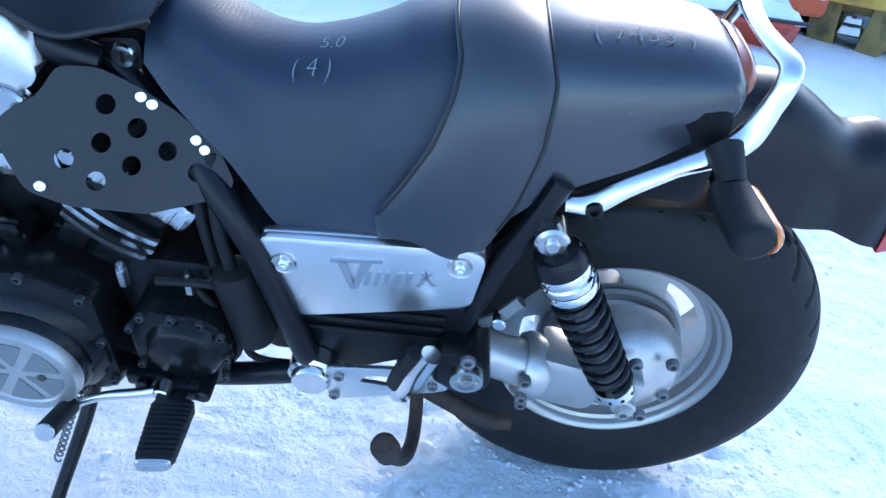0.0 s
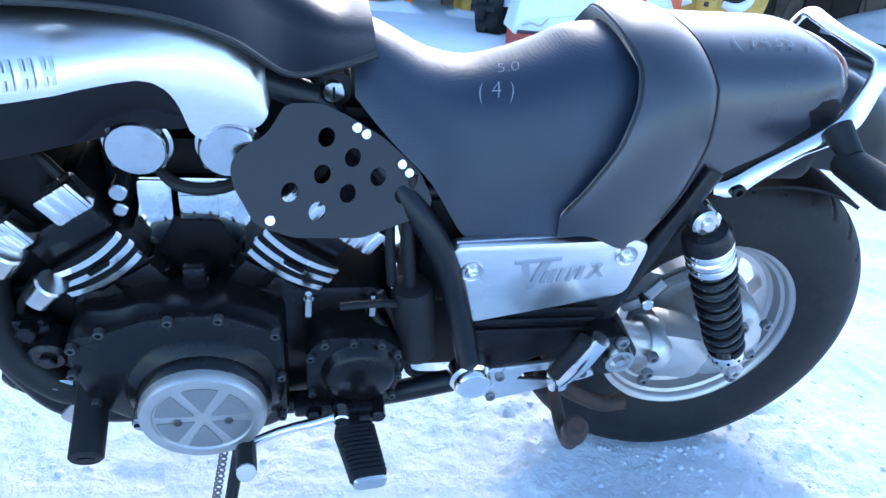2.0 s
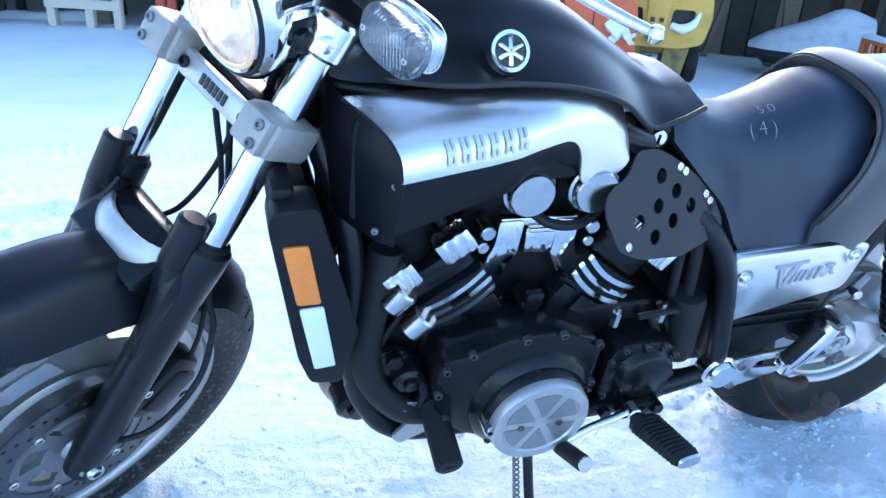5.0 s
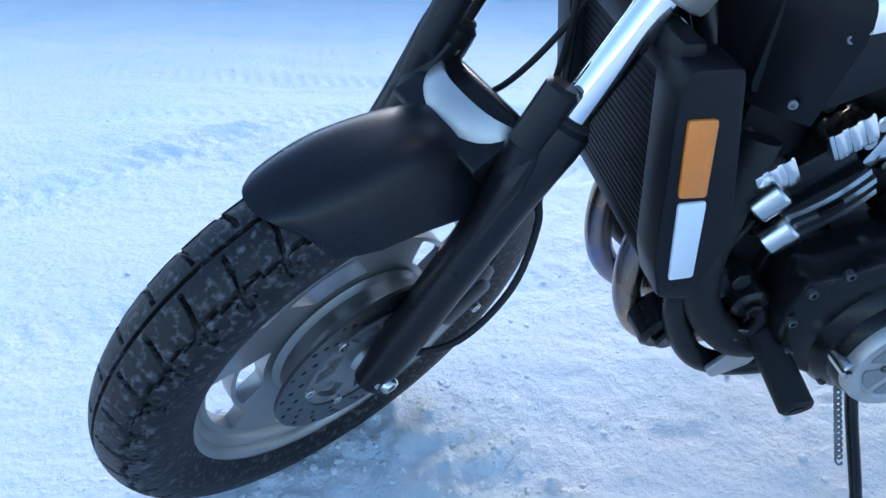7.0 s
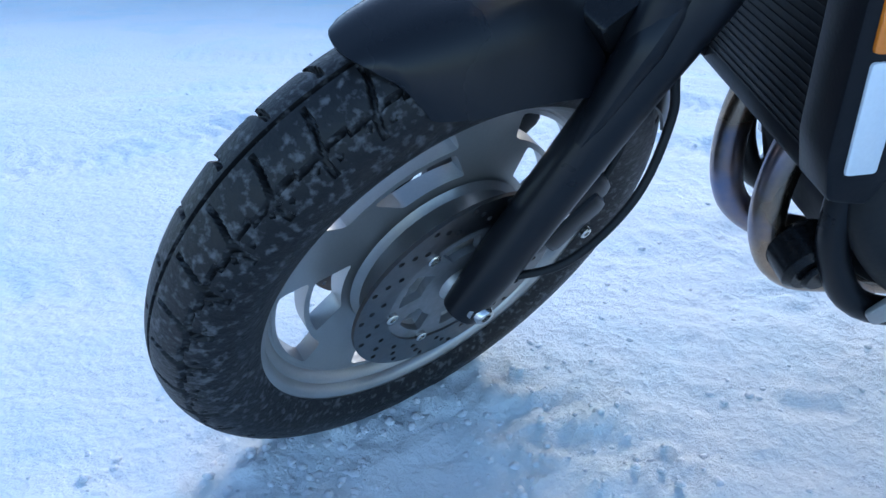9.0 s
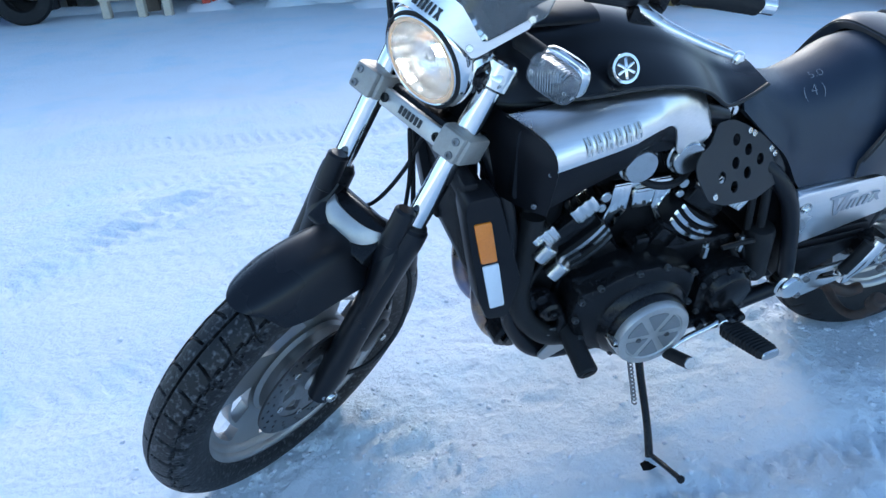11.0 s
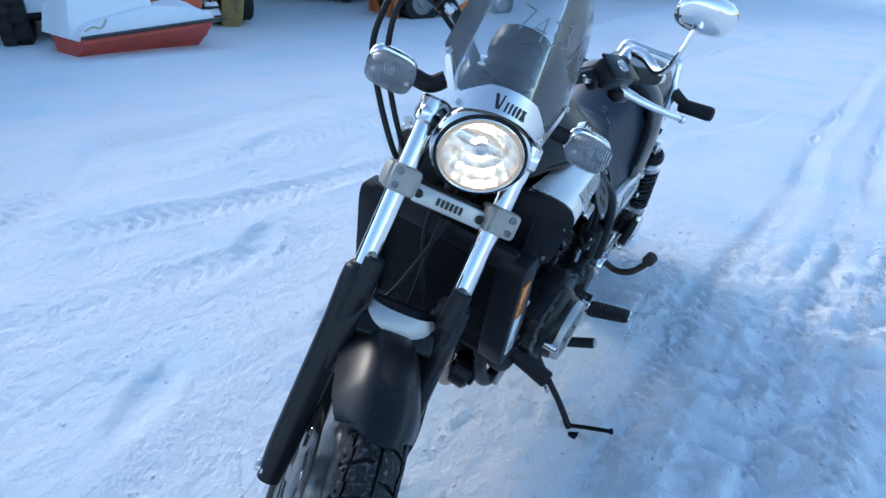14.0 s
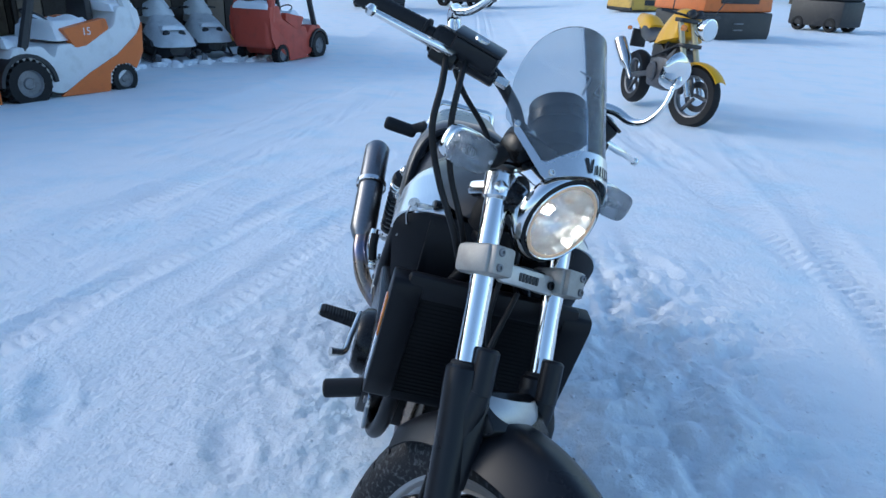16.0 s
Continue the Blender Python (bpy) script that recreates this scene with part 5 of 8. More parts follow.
part("breather_can", join(lathe([(0, -0.005), (0.028, 0), (0.032, 0.01), (0.032, 0.13), (0.028, 0.142), (0.015, 0.146), (0, 0.146)], 24, pose(-0.575, -0.155, 0.385, 0, -9, 0)), tube([(-0.60, -0.155, 0.525), (-0.61, -0.15, 0.60), (-0.615, -0.13, 0.70)], 0.010, 10), tube([(-0.625, -0.145, 0.52), (-0.635, -0.14, 0.60), (-0.64, -0.12, 0.70)], 0.008, 10)), RUBBER, bike, "black breather canister and hoses")
for k, pts in enumerate(([(-0.66, -0.15, 0.48), (-0.60, -0.165, 0.40), (-0.58, -0.16, 0.34), (-0.52, -0.15, 0.32)], [(-0.64, -0.14, 0.50), (-0.61, -0.16, 0.44), (-0.60, -0.17, 0.37), (-0.63, -0.16, 0.31)], [(-0.70, -0.17, 0.50), (-0.64, -0.175, 0.51), (-0.60, -0.16, 0.49)], [(-1.10, -0.12, 0.52), (-1.13, -0.13, 0.46), (-1.10, -0.15, 0.40), (-1.05, -0.16, 0.38)])):
    part("cable", tube(pts, 0.006, 8), RUBBER, bike)
part("lower_stay", join(box(0.05, 0.02, 0.05, (-1.12, -0.14, 0.44), 0.006), rod((-1.115, -0.15, 0.455), (-1.115, -0.168, 0.455), 0.014, 6, 0.002)), ENGINE, bike)

# foot controls on the left
def rider_peg(s, o, a, label):
    """A broad rubber peg from its pivot at o to its outer end at a: flat, ribbed across, a little narrower outside."""
    o, a = Vector(o), Vector(a)
    w = (a - o).normalized()
    u = (Vector((1, 0, 0)) - w * w.x).normalized()
    v = w.cross(u)
    n = 27
    rings = []
    for i in range(n):
        t = i / (n - 1)
        rib = 0.0016 * (i % 2) if 2 < i < n - 2 else -0.001
        hw, ht = 0.030 - 0.006 * t + rib, 0.0135 + rib - 0.002 * t
        if i in (0, n - 1):
            hw, ht = hw - 0.004, ht - 0.003
        rings.append([o + (a - o) * t + u * hw * math.copysign(abs(math.cos(q)) ** 0.45, math.cos(q)) + v * ht * math.copysign(abs(math.sin(q)) ** 0.45, math.sin(q)) for q in np.linspace(0, 2 * math.pi, 20, endpoint=False)])
    peg = part("rider_peg", loft(rings), RUBBER, bike, label, 20)
    part("peg_pin", rod(o - w * 0.045, o + w * 0.01, 0.013, 12, 0.002), RUBBER, peg)
    part("end_cap", loft([[a + w * 0.004 * k + u * (0.0235 - 0.003 * k) * math.copysign(abs(math.cos(q)) ** 0.5, math.cos(q)) + v * (0.0105 - 0.002 * k) * math.copysign(abs(math.sin(q)) ** 0.5, math.sin(q)) for q in np.linspace(0, 2 * math.pi, 16, endpoint=False)] for k in (0, 1)]), STEEL, peg)
    return peg


rider_peg(-1, (-0.678, -0.245, 0.322), (-0.664, -0.359, 0.351), "broad black ribbed rubber rider footpeg")
part("peg_mount", join(box(0.07, 0.05, 0.034, (-0.672, -0.205, 0.322), 0.008), box(0.10, 0.03, 0.028, (-0.715, -0.195, 0.316), 0.006), rod((-0.735, -0.19, 0.318), (-0.735, -0.222, 0.318), 0.012, 6, 0.002), rod((-0.640, -0.19, 0.33), (-0.640, -0.238, 0.33), 0.012, 8, 0.002), box(0.05, 0.06, 0.05, (-0.69, -0.17, 0.345), 0.010)), ENGINE, bike)
sh = part("shift_lever", join(tube([(-0.696, -0.236, 0.340), (-0.732, -0.238, 0.328), (-0.775, -0.241, 0.319), (-0.810, -0.245, 0.306), (-0.834, -0.250, 0.294)], [0.009, 0.008, 0.007, 0.007, 0.008], 12), rod((-0.696, -0.222, 0.338), (-0.696, -0.248, 0.338), 0.013, 18, 0.002)), POLISHED, bike, "polished gear lever with a rubber toe piece")
part("toe_rubber", rod((-0.834, -0.250, 0.296), (-0.829, -0.318, 0.333), 0.0145, 16, 0.003), RUBBER, sh)
part("toe_cap", rod((-0.829, -0.318, 0.333), (-0.8288, -0.321, 0.3346), 0.0135, 16, 0.001), STEEL, sh)
for s in (-1, 1):
    part("peg_bracket", prism(round_poly([(-1.108, 0.280), (-1.092, 0.262), (-1.040, 0.288), (-1.028, 0.338), (-1.052, 0.350)], 0.008, 3), s * 0.168, s * 0.160, (), 0.001), SATIN, bike, "satin metal bracket of the highway peg")
    hp = part("highway_peg", rod((-1.046, s * 0.165, 0.354), (-1.042, s * 0.275, 0.321), 0.023, 20, 0.004), RUBBER, bike, "black rubber highway peg")
    part("peg_bore", rod((-1.0421, s * 0.2745, 0.3212), (-1.042, s * 0.2764, 0.3206), 0.012, 14), DARK, hp)
    part("peg_plate", prism(round_poly([(-1.115, 0.362), (-1.085, 0.370), (-1.02, 0.350), (-1.03, 0.315), (-1.08, 0.322), (-1.115, 0.340)], 0.01, 2), s * 0.172, s * 0.16, (), 0.002), STEEL, hp)
    part("bolt", bolt((-1.098, s * 0.172, 0.352), 0.009, 0.008, (0, s, 0)), DULL, hp)
part("horn", join(rod((-1.16, -0.06, 0.318), (-1.15, -0.115, 0.305), 0.042, 28, 0.008), rod((-1.15, -0.115, 0.305), (-1.148, -0.125, 0.303), 0.025, 20, 0.004)), ENGINE, bike, "round black pump under the radiator")
stand = part("side_stand", join(tube([(-0.842, -0.145, 0.275), (-0.852, -0.20, 0.205), (-0.872, -0.30, 0.125), (-0.886, -0.358, 0.070)], [0.014, 0.012, 0.011, 0.012], 12, 6, True, 0.8), tube([(-0.886, -0.355, 0.078), (-0.887, -0.40, 0.105), (-0.890, -0.462, 0.142)], 0.006, 10), rod((-0.890, -0.458, 0.140), (-0.890, -0.468, 0.145), 0.009, 12, 0.003), xf(box(0.06, 0.05, 0.006, (0, 0, 0), 0.002), pose(-0.89, -0.365, 0.066, -13))), ENGINE, bike, "black side stand with its foot in the snow")
pts = []
for i in range(110):
    a = 2 * math.pi * 15 * i / 109
    c = Vector((-0.868, -0.165, 0.235)).lerp(Vector((-0.888, -0.262, 0.150)), i / 109)
    pts.append(c + 0.006 * (math.cos(a) * Vector((1, 0, 0)) + math.sin(a) * Vector((0, 0.65, 0.75))))
part("stand_spring", tube(pts, 0.0018, 6, 1, False), DULL, stand)
cs = part("centre_stand", join(tube([(-0.335, -0.12, 0.335), (-0.325, -0.17, 0.285), (-0.325, -0.225, 0.265), (-0.335, -0.275, 0.29), (-0.352, -0.308, 0.345), (-0.362, -0.318, 0.38)], 0.011, 12), tube([(-0.33, -0.16, 0.30), (-0.36, 0, 0.26), (-0.33, 0.16, 0.30)], 0.018, 12), tube([(-0.36, -0.13, 0.30), (-0.22, -0.14, 0.215), (-0.16, -0.14, 0.21)], 0.016, 10), tube([(-0.36, 0.13, 0.30), (-0.22, 0.14, 0.215), (-0.16, 0.14, 0.21)], 0.016, 10)), RUST, bike, "rusty centre stand with a curled foot lever")
part("foot_pad", rod((-0.358, -0.312, 0.362), (-0.366, -0.324, 0.400), 0.019, 16, 0.006), RUST, cs)

# exhaust
ex = part("exhaust", join(*[tube([(-1.09, y, 0.565), (-1.165, y, 0.535), (-1.205, y, 0.45), (-1.200, y, 0.34), (-1.155, y, 0.262), (-1.06, y * 0.8, 0.232), (-0.80, y * 0.6, 0.218), (-0.52, 0.06, 0.225)], 0.022, 16) for y in (-0.055, 0.075)]), TITAN, bike, "heat-stained steel exhaust headers")
part("link_pipe", tube([(-0.55, 0.06, 0.225), (-0.45, 0.14, 0.25), (-0.38, 0.22, 0.31), (-0.32, 0.255, 0.38), (-0.27, 0.262, 0.42)], 0.026, 16), TITAN, ex)
part("silencer", lathe([(0.024, 0), (0.034, 0.02), (0.045, 0.05), (0.046, 0.40), (0.046, 0.43), (0.036, 0.445), (0.034, 0.43)], 36, Matrix.Translation((-0.28, 0.262, 0.41)) @ Vector((0.47, 0.02, 0.30)).to_track_quat("Z", "Y").to_matrix().to_4x4()), GREY_STEEL, ex, "grey steel upswept silencer")
part("silencer_clamp", lathe([(0.0515, 0.24), (0.055, 0.242), (0.055, 0.258), (0.0515, 0.26)], 36, Matrix.Translation((-0.28, 0.262, 0.41)) @ Vector((0.47, 0.02, 0.30)).to_track_quat("Z", "Y").to_matrix().to_4x4()), CHROME, ex)

# right-hand engine covers and controls, seen from the front
part("generator_cover", lathe([(0, 0.225), (0.07, 0.225), (0.085, 0.21), (0.09, 0.17), (0.09, 0.12)], 40, Matrix.Translation((-0.90, 0, 0.39)) @ pose(0, 0, 0, -90)), ENGINE, engine)
rider_peg(1, (-0.678, 0.225, 0.322), (-0.680, 0.335, 0.336), "broad black ribbed rubber rider footpeg")
part("brake_pedal", tube([(-0.70, 0.22, 0.36), (-0.80, 0.235, 0.34), (-0.87, 0.245, 0.33), (-0.89, 0.28, 0.332)], [0.01, 0.009, 0.009, 0.012], 12), STEEL, bike)

# radiator with shroud
rad = part("radiator_shroud", join(
    prism(round_poly([(-1.30, 0.765), (-1.245, 0.768), (-1.185, 0.56), (-1.205, 0.465), (-1.25, 0.47), (-1.268, 0.52), (-1.305, 0.74)], 0.010, 3), -0.198, -0.140, (), 0.004),
    prism(round_poly([(-1.30, 0.765), (-1.245, 0.768), (-1.185, 0.56), (-1.205, 0.465), (-1.25, 0.47), (-1.268, 0.52), (-1.305, 0.74)], 0.010, 3), 0.140, 0.198, (), 0.004),
    xf(box(0.03, 0.34, 0.05, (0, 0, 0), 0.01), pose(-1.285, 0, 0.755)), xf(box(0.035, 0.34, 0.03, (0, 0, 0), 0.008), pose(-1.225, 0, 0.478))), PAINT_FLAT, bike, "black radiator shroud with side reflectors")
part("radiator_core", xf(box(0.035, 0.31, 0.27, (0, 0, 0), 0.004), pose(-1.245, 0, 0.615, 0, -9, 0)), DARK, rad)
for k in range(26):
    part("radiator_fin", xf(box(0.0012, 0.30, 0.0018, (-0.0179, 0, -0.125 + 0.01 * k)), pose(-1.245, 0, 0.615, 0, -9, 0)), DARK, rad)
for s in (-1, 1):
    part("amber_reflector", prism(round_poly([(-1.289, 0.715), (-1.257, 0.716), (-1.239, 0.622), (-1.271, 0.622)], 0.004, 2), s * 0.202, s * 0.196, (), 0.0015), AMBER, rad, "amber side reflector")
    part("white_reflector", prism(round_poly([(-1.268, 0.614), (-1.236, 0.616), (-1.216, 0.505), (-1.246, 0.502)], 0.004, 2), s * 0.2015, s * 0.196, (), 0.0015), WHITE_REFL, rad, "white side reflector")
    for k in range(9):
        part("louvre", xf(box(0.006, 0.030, 0.012, (0, 0, 0), 0.002), pose(-1.298 + 0.0045 * k, s * 0.160, 0.735 - 0.026 * k, 0, 30, 0)), DARK, rad)
# ignition lock with its key on the right of the steering head
KM = Matrix.Translation((0.03, 0.005, 0.075))
lock = part("ignition_lock", xf(rod((-1.20, 0.10, 0.80), (-1.205, 0.145, 0.80), 0.017, 20, 0.003), KM), ENGINE, bike)
part("key", xf(join(box(0.003, 0.04, 0.010, (-1.206, 0.162, 0.80), 0.001), xf(lathe([(0, 0.0015), (0.012, 0.0015), (0.012, -0.0015), (0, -0.0015)], 20), pose(-1.206, 0.182, 0.80, 0, 90, 0)), tube([(-1.206, 0.188, 0.795), (-1.210, 0.192, 0.78), (-1.204, 0.186, 0.755)], 0.0025, 6)), KM), STEEL, lock, "steel ignition key left in the lock")

# ---- steered front end: built straight ahead, then turned 34 degrees to the left about the steering head ----
HEAD = Matrix.Translation((-1.3111, 0.0, 0.8236))
SDIR = Vector((math.sin(radians(26.5)), 0, math.cos(radians(26.5))))
STEER = HEAD @ Matrix.Rotation(radians(34.2), 4, SDIR) @ HEAD.inverted()


def fpart(name, bm, material, parent, label="", angle=38.0):
    return part(name, xf(bm, STEER), material, parent, label, angle)


FW = Vector((-1.630, 0.0, 0.327))
FDIR = Vector((0.485, 0, 0.875))
WC = FW + Vector((-0.001, -0.008, -0.025))     # the wheel turns just below the fork line


def on_fork(s, y=0.0, fwd=0.0):
    """A point s metres up the fork from the axle, fwd metres ahead of its line."""
    return FW + FDIR * s + Vector((-0.875, 0, 0.485)) * fwd + Vector((0, y, 0))


# front wheel
fw = fpart("front_wheel", at(rim_bm(0.2560, 0.038), WC), WHEEL, bike, "silver cast front wheel")
fpart("tyre", at(tyre_bm(0.350, 0.057, 0.250, "chevron", 1200, 120, 0.058, 3, 0.009), WC), TYRE_SNOWY, fw, "chevron-treaded front tyre dusted with snow")
wins = [slot(0.136, 0.177, 9 + 72 * k, 43 + 72 * k, 8) for k in range(5)] + [slot(0.184, 0.219, 16 + 72 * k, 62 + 72 * k, 4) for k in range(5)]
fpart("spokes", at(join(prism(circle_pts(0, 0, 0.224, 110), -0.012, 0.012, wins), lathe([(0.05, 0.024), (0.118, 0.024), (0.126, 0.016)], 64, AXIS_Y), lathe([(0.05, -0.024), (0.118, -0.024), (0.126, -0.016)], 64, AXIS_Y)), WC), WHEEL, fw, "five wide silver spokes", 30)
fpart("hub", at(lathe([(0, 0.07), (0.024, 0.07), (0.03, 0.06), (0.05, 0.052), (0.055, 0.03), (0.09, 0.022), (0.09, -0.022), (0.055, -0.03), (0.05, -0.052), (0.03, -0.06), (0, -0.06)], 36, AXIS_Y), WC), CAST, fw)
for s in (-1, 1):
    hs = []
    for k in range(18):
        a = radians(20 * k)
        for j, rr in enumerate((0.118, 0.130, 0.141)):
            b = a + radians(5.5 * j)
            hs.append(circle_pts(rr * math.cos(b), rr * math.sin(b), 0.0040, 6))
    hs += [circle_pts(0, 0, 0.103, 48)]
    dsc = fpart("brake_disc", at(prism(circle_pts(0, 0, 0.149, 90), s * 0.060, s * 0.065, hs), WC), DISC, fw, "drilled steel brake disc")
    carrier = [slot(0.058, 0.088, 12 + 60 * k, 48 + 60 * k, 6) for k in range(6)]
    fpart("disc_carrier", at(prism(circle_pts(0, 0, 0.106, 60), s * 0.052, s * 0.062, carrier), WC), DULL, dsc)
    for k in range(6):
        a = radians(60 * k)
        fpart("bolt", bolt(WC + Vector((0.098 * math.cos(a), s * 0.062, 0.098 * math.sin(a))), 0.008, 0.006, (0, s, 0)), STEEL, dsc)
    cal = fpart("brake_caliper", xf(join(box(0.062, 0.055, 0.13, (0, 0, 0), 0.014), box(0.05, 0.025, 0.09, (0.012, s * 0.022, 0), 0.010)), Matrix.Translation(WC + Vector((0.125, s * 0.068, 0.085))) @ pose(0, 0, 0, 0, 52, 0)), PAINT, bike, "black front brake caliper")
    for k in (-1, 1):
        fpart("bolt", bolt(WC + Vector((0.125 + 0.03 * k, s * 0.10, 0.085 - 0.035 * k)), 0.008, 0.006, (0, s, 0)), STEEL, cal)

# fork legs
fork = fpart("fork_brace_plate", join(
    prism(round_poly([(-1.535, 0.640), (-1.455, 0.672), (-1.425, 0.645), (-1.505, 0.600)], 0.008, 2), -0.075, 0.075, (), 0.004)), ENGINE, bike, "black fork brace")


def brace_f(u, v):
    a, b = 2 * u - 1, 2 * v - 1
    half = 0.082 * (1 - 0.24 * max(0.0, b) ** 2 - 0.10 * max(0.0, -b) ** 3)
    dome = 0.024 * (1 - a * a) * (1 - 0.6 * b * b) - 0.012 * a ** 4
    return Vector((-1.497, 0, 0.640)) + Vector((0, a * half, 0)) + Vector((0.35, 0, 0.94)) * (0.037 * b) + Vector((-0.94, 0, 0.35)) * dome


fpart("brace_cover", thicken(grid_mesh(17, 11, brace_f), 0.008), SATIN, fork, "satin aluminium fork brace")
for s in (-1, 1):
    fpart("bolt", bolt(on_fork(0.365, s * 0.074, 0.022), 0.008, 0.012, (-0.875, 0, 0.485)), STEEL, fork)
    leg = fpart("fork_leg", join(tube([on_fork(-0.036, s * 0.100), on_fork(0.04, s * 0.100), on_fork(0.18, s * 0.099), on_fork(0.30, s * 0.098), on_fork(0.385, s * 0.098), on_fork(0.412, s * 0.098)], [0.024, 0.029, 0.030, 0.031, 0.034, 0.033], 22),
                                 rod(on_fork(0.375, s * 0.098), on_fork(0.418, s * 0.098), 0.033, 22, 0.006),
                                 tube([on_fork(0.28, s * 0.092, 0.006), on_fork(0.34, s * 0.090, 0.020), on_fork(0.38, s * 0.088, 0.030)], [0.022, 0.024, 0.0215], 18), rod(on_fork(0.37, s * 0.088, 0.031), on_fork(0.452, s * 0.088, 0.036), 0.0205, 24, 0.005),
                                 tube([on_fork(0.22, s * 0.095, 0.012), on_fork(0.33, s * 0.090, 0.016), on_fork(0.395, s * 0.084, 0.006)], [0.022, 0.036, 0.030], 14, 6, True, 0.6)), PAINT, bike, "satin black fork leg")
    fpart("axle_bolt", join(bolt(on_fork(-0.018, s * 0.118, -0.004), 0.013, 0.014, (0, s, 0)), rod(on_fork(-0.018, s * 0.10), on_fork(-0.018, s * 0.122), 0.017, 20, 0.003)), STEEL, leg)
    fpart("stanchion", rod(on_fork(0.39, s * 0.098), on_fork(0.735, s * 0.098), 0.0212, 30, 0.003), CHROME, leg, "chrome fork tube")
    fpart("dust_seal", rod(on_fork(0.405, s * 0.098), on_fork(0.425, s * 0.098), 0.0275, 26, 0.004), RUBBER, leg)
    cl = fpart("yoke_clamp", xf(join(box(0.078, 0.066, 0.052, (0.0, 0, 0), 0.010), box(0.02, 0.050, 0.050, (-0.040, 0, 0), 0.006)), Matrix.Translation(on_fork(0.598, s * 0.102)) @ pose(0, 0, 0, 0, 29, 0)), GREY_CLAMP, bike, "grey cast fork clamp")
    for k in (-1, 1):
        fpart("bolt", bolt(on_fork(0.598 + k * 0.013, s * 0.114, 0.049), 0.007, 0.005, (-0.875, 0, 0.485)), DULL, cl)
fpart("yoke", xf(box(0.07, 0.19, 0.035, (0.035, 0, 0), 0.01), Matrix.Translation(on_fork(0.595)) @ pose(0, 0, 0, 0, 29, 0)), ENGINE, bike)
yp = fpart("yoke_plate", xf(box(0.014, 0.144, 0.036, (0, 0, 0), 0.005), Matrix.Translation(on_fork(0.586, 0, 0.012)) @ pose(0, 0, 0, 0, 29, 0)), CAST, bike, "dull aluminium name plate between the fork clamps")
for k in range(6):
    fpart("letter_bar", xf(box(0.002, 0.0065, 0.015, (-0.0078, -0.023 + 0.0092 * k, 0), 0.0005), Matrix.Translation(on_fork(0.586, 0, 0.012)) @ pose(0, 0, 0, 0, 29, 0)), INK, yp)
for s in (-1, 1):
    fpart("bolt", bolt(on_fork(0.586, s * 0.063, 0.018), 0.0085, 0.006, (-0.875, 0, 0.485)), ENGINE, yp)
fpart("top_yoke", xf(join(box(0.085, 0.245, 0.030, (0.015, 0, 0), 0.012), *[rod((0, s * 0.098, -0.02), (0, s * 0.098, 0.03), 0.028, 24, 0.005) for s in (-1, 1)]), Matrix.Translation(on_fork(0.725)) @ pose(0, 0, 0, 0, 29, 0)), POLISHED, bike, "polished top fork clamp")

# front fender
def fender(u, v):
    a = radians(-21 + 84 * u)        # from ahead of the axle over the top to behind
    w = 2 * v - 1
    tip = min(1.0, u / 0.20) ** 0.5
    half = 0.076 * (0.72 + 0.28 * tip)
    drop = (0.020 + 0.038 * math.sin(math.pi * min(1, max(0, (u + 0.05) / 0.95))) ** 1.2) * abs(w) ** 3.2
    if u < 0.2:
        a += radians(13) * (1 - tip) * 0 + radians(7) * abs(w) ** 2 * (1 - tip)
    r = 0.357 - 0.040 * abs(w) ** 2.6 - drop * 0.75
    y = half * math.copysign(abs(w) ** 0.85, w) * (1.0 + 0.10 * abs(w) ** 4)
    return (WC.x + r * math.sin(a), y, WC.z + 0.011 + r * math.cos(a))


fpart("front_fender", thicken(grid_mesh(46, 25, fender), 0.004), PAINT, bike, "satin black front fender with a soft sheen", 60)

# hoses and cables on the front end
fpart("brake_hose", tube([on_fork(0.56, -0.02, -0.02), on_fork(0.47, -0.005, -0.045), on_fork(0.38, 0.02, -0.05), on_fork(0.32, 0.06, -0.04), on_fork(0.24, 0.085, -0.05), on_fork(0.12, 0.09, -0.07)], 0.0042, 10), RUBBER, bike)
fpart("brake_hose", tube([on_fork(0.56, 0.0, 0.0), on_fork(0.45, -0.02, -0.06), on_fork(0.30, -0.045, -0.105), on_fork(0.20, -0.085, -0.11), on_fork(0.10, -0.10, -0.09), on_fork(0.06, -0.09, -0.06)], 0.0042, 10), RUBBER, bike)
fpart("speedometer_cable", tube([on_fork(0.58, 0.02, -0.03), on_fork(0.50, 0.0, -0.06), on_fork(0.40, -0.05, -0.075), (-1.43, -0.10, 0.585), (-1.437, -0.125, 0.536), (-1.477, -0.15, 0.456), (-1.55, -0.15, 0.39), (-1.61, -0.11, 0.345)], 0.005, 10), RUBBER, bike)

# headlamp
HL = Vector((-1.352, 0.0, 0.967))
HM = Matrix.Translation(HL) @ pose(0, 0, 0, 0, -90 - 4, 0)
lamp = fpart("headlamp", xf(lathe([(0.083, 0.004), (0.088, 0.0), (0.091, -0.008), (0.090, -0.022), (0.087, -0.03), (0.086, -0.06), (0.075, -0.095), (0.05, -0.115), (0, -0.12)], 64), HM), CHROME, bike, "round chrome headlamp with its bulb lit")
fpart("lamp_gasket", xf(lathe([(0.0775, 0.0045), (0.0785, 0.0062), (0.0815, 0.0062), (0.0835, 0.0045), (0.0835, 0.0)], 64), HM), RUBBER, lamp, "black rubber ring round the lens")
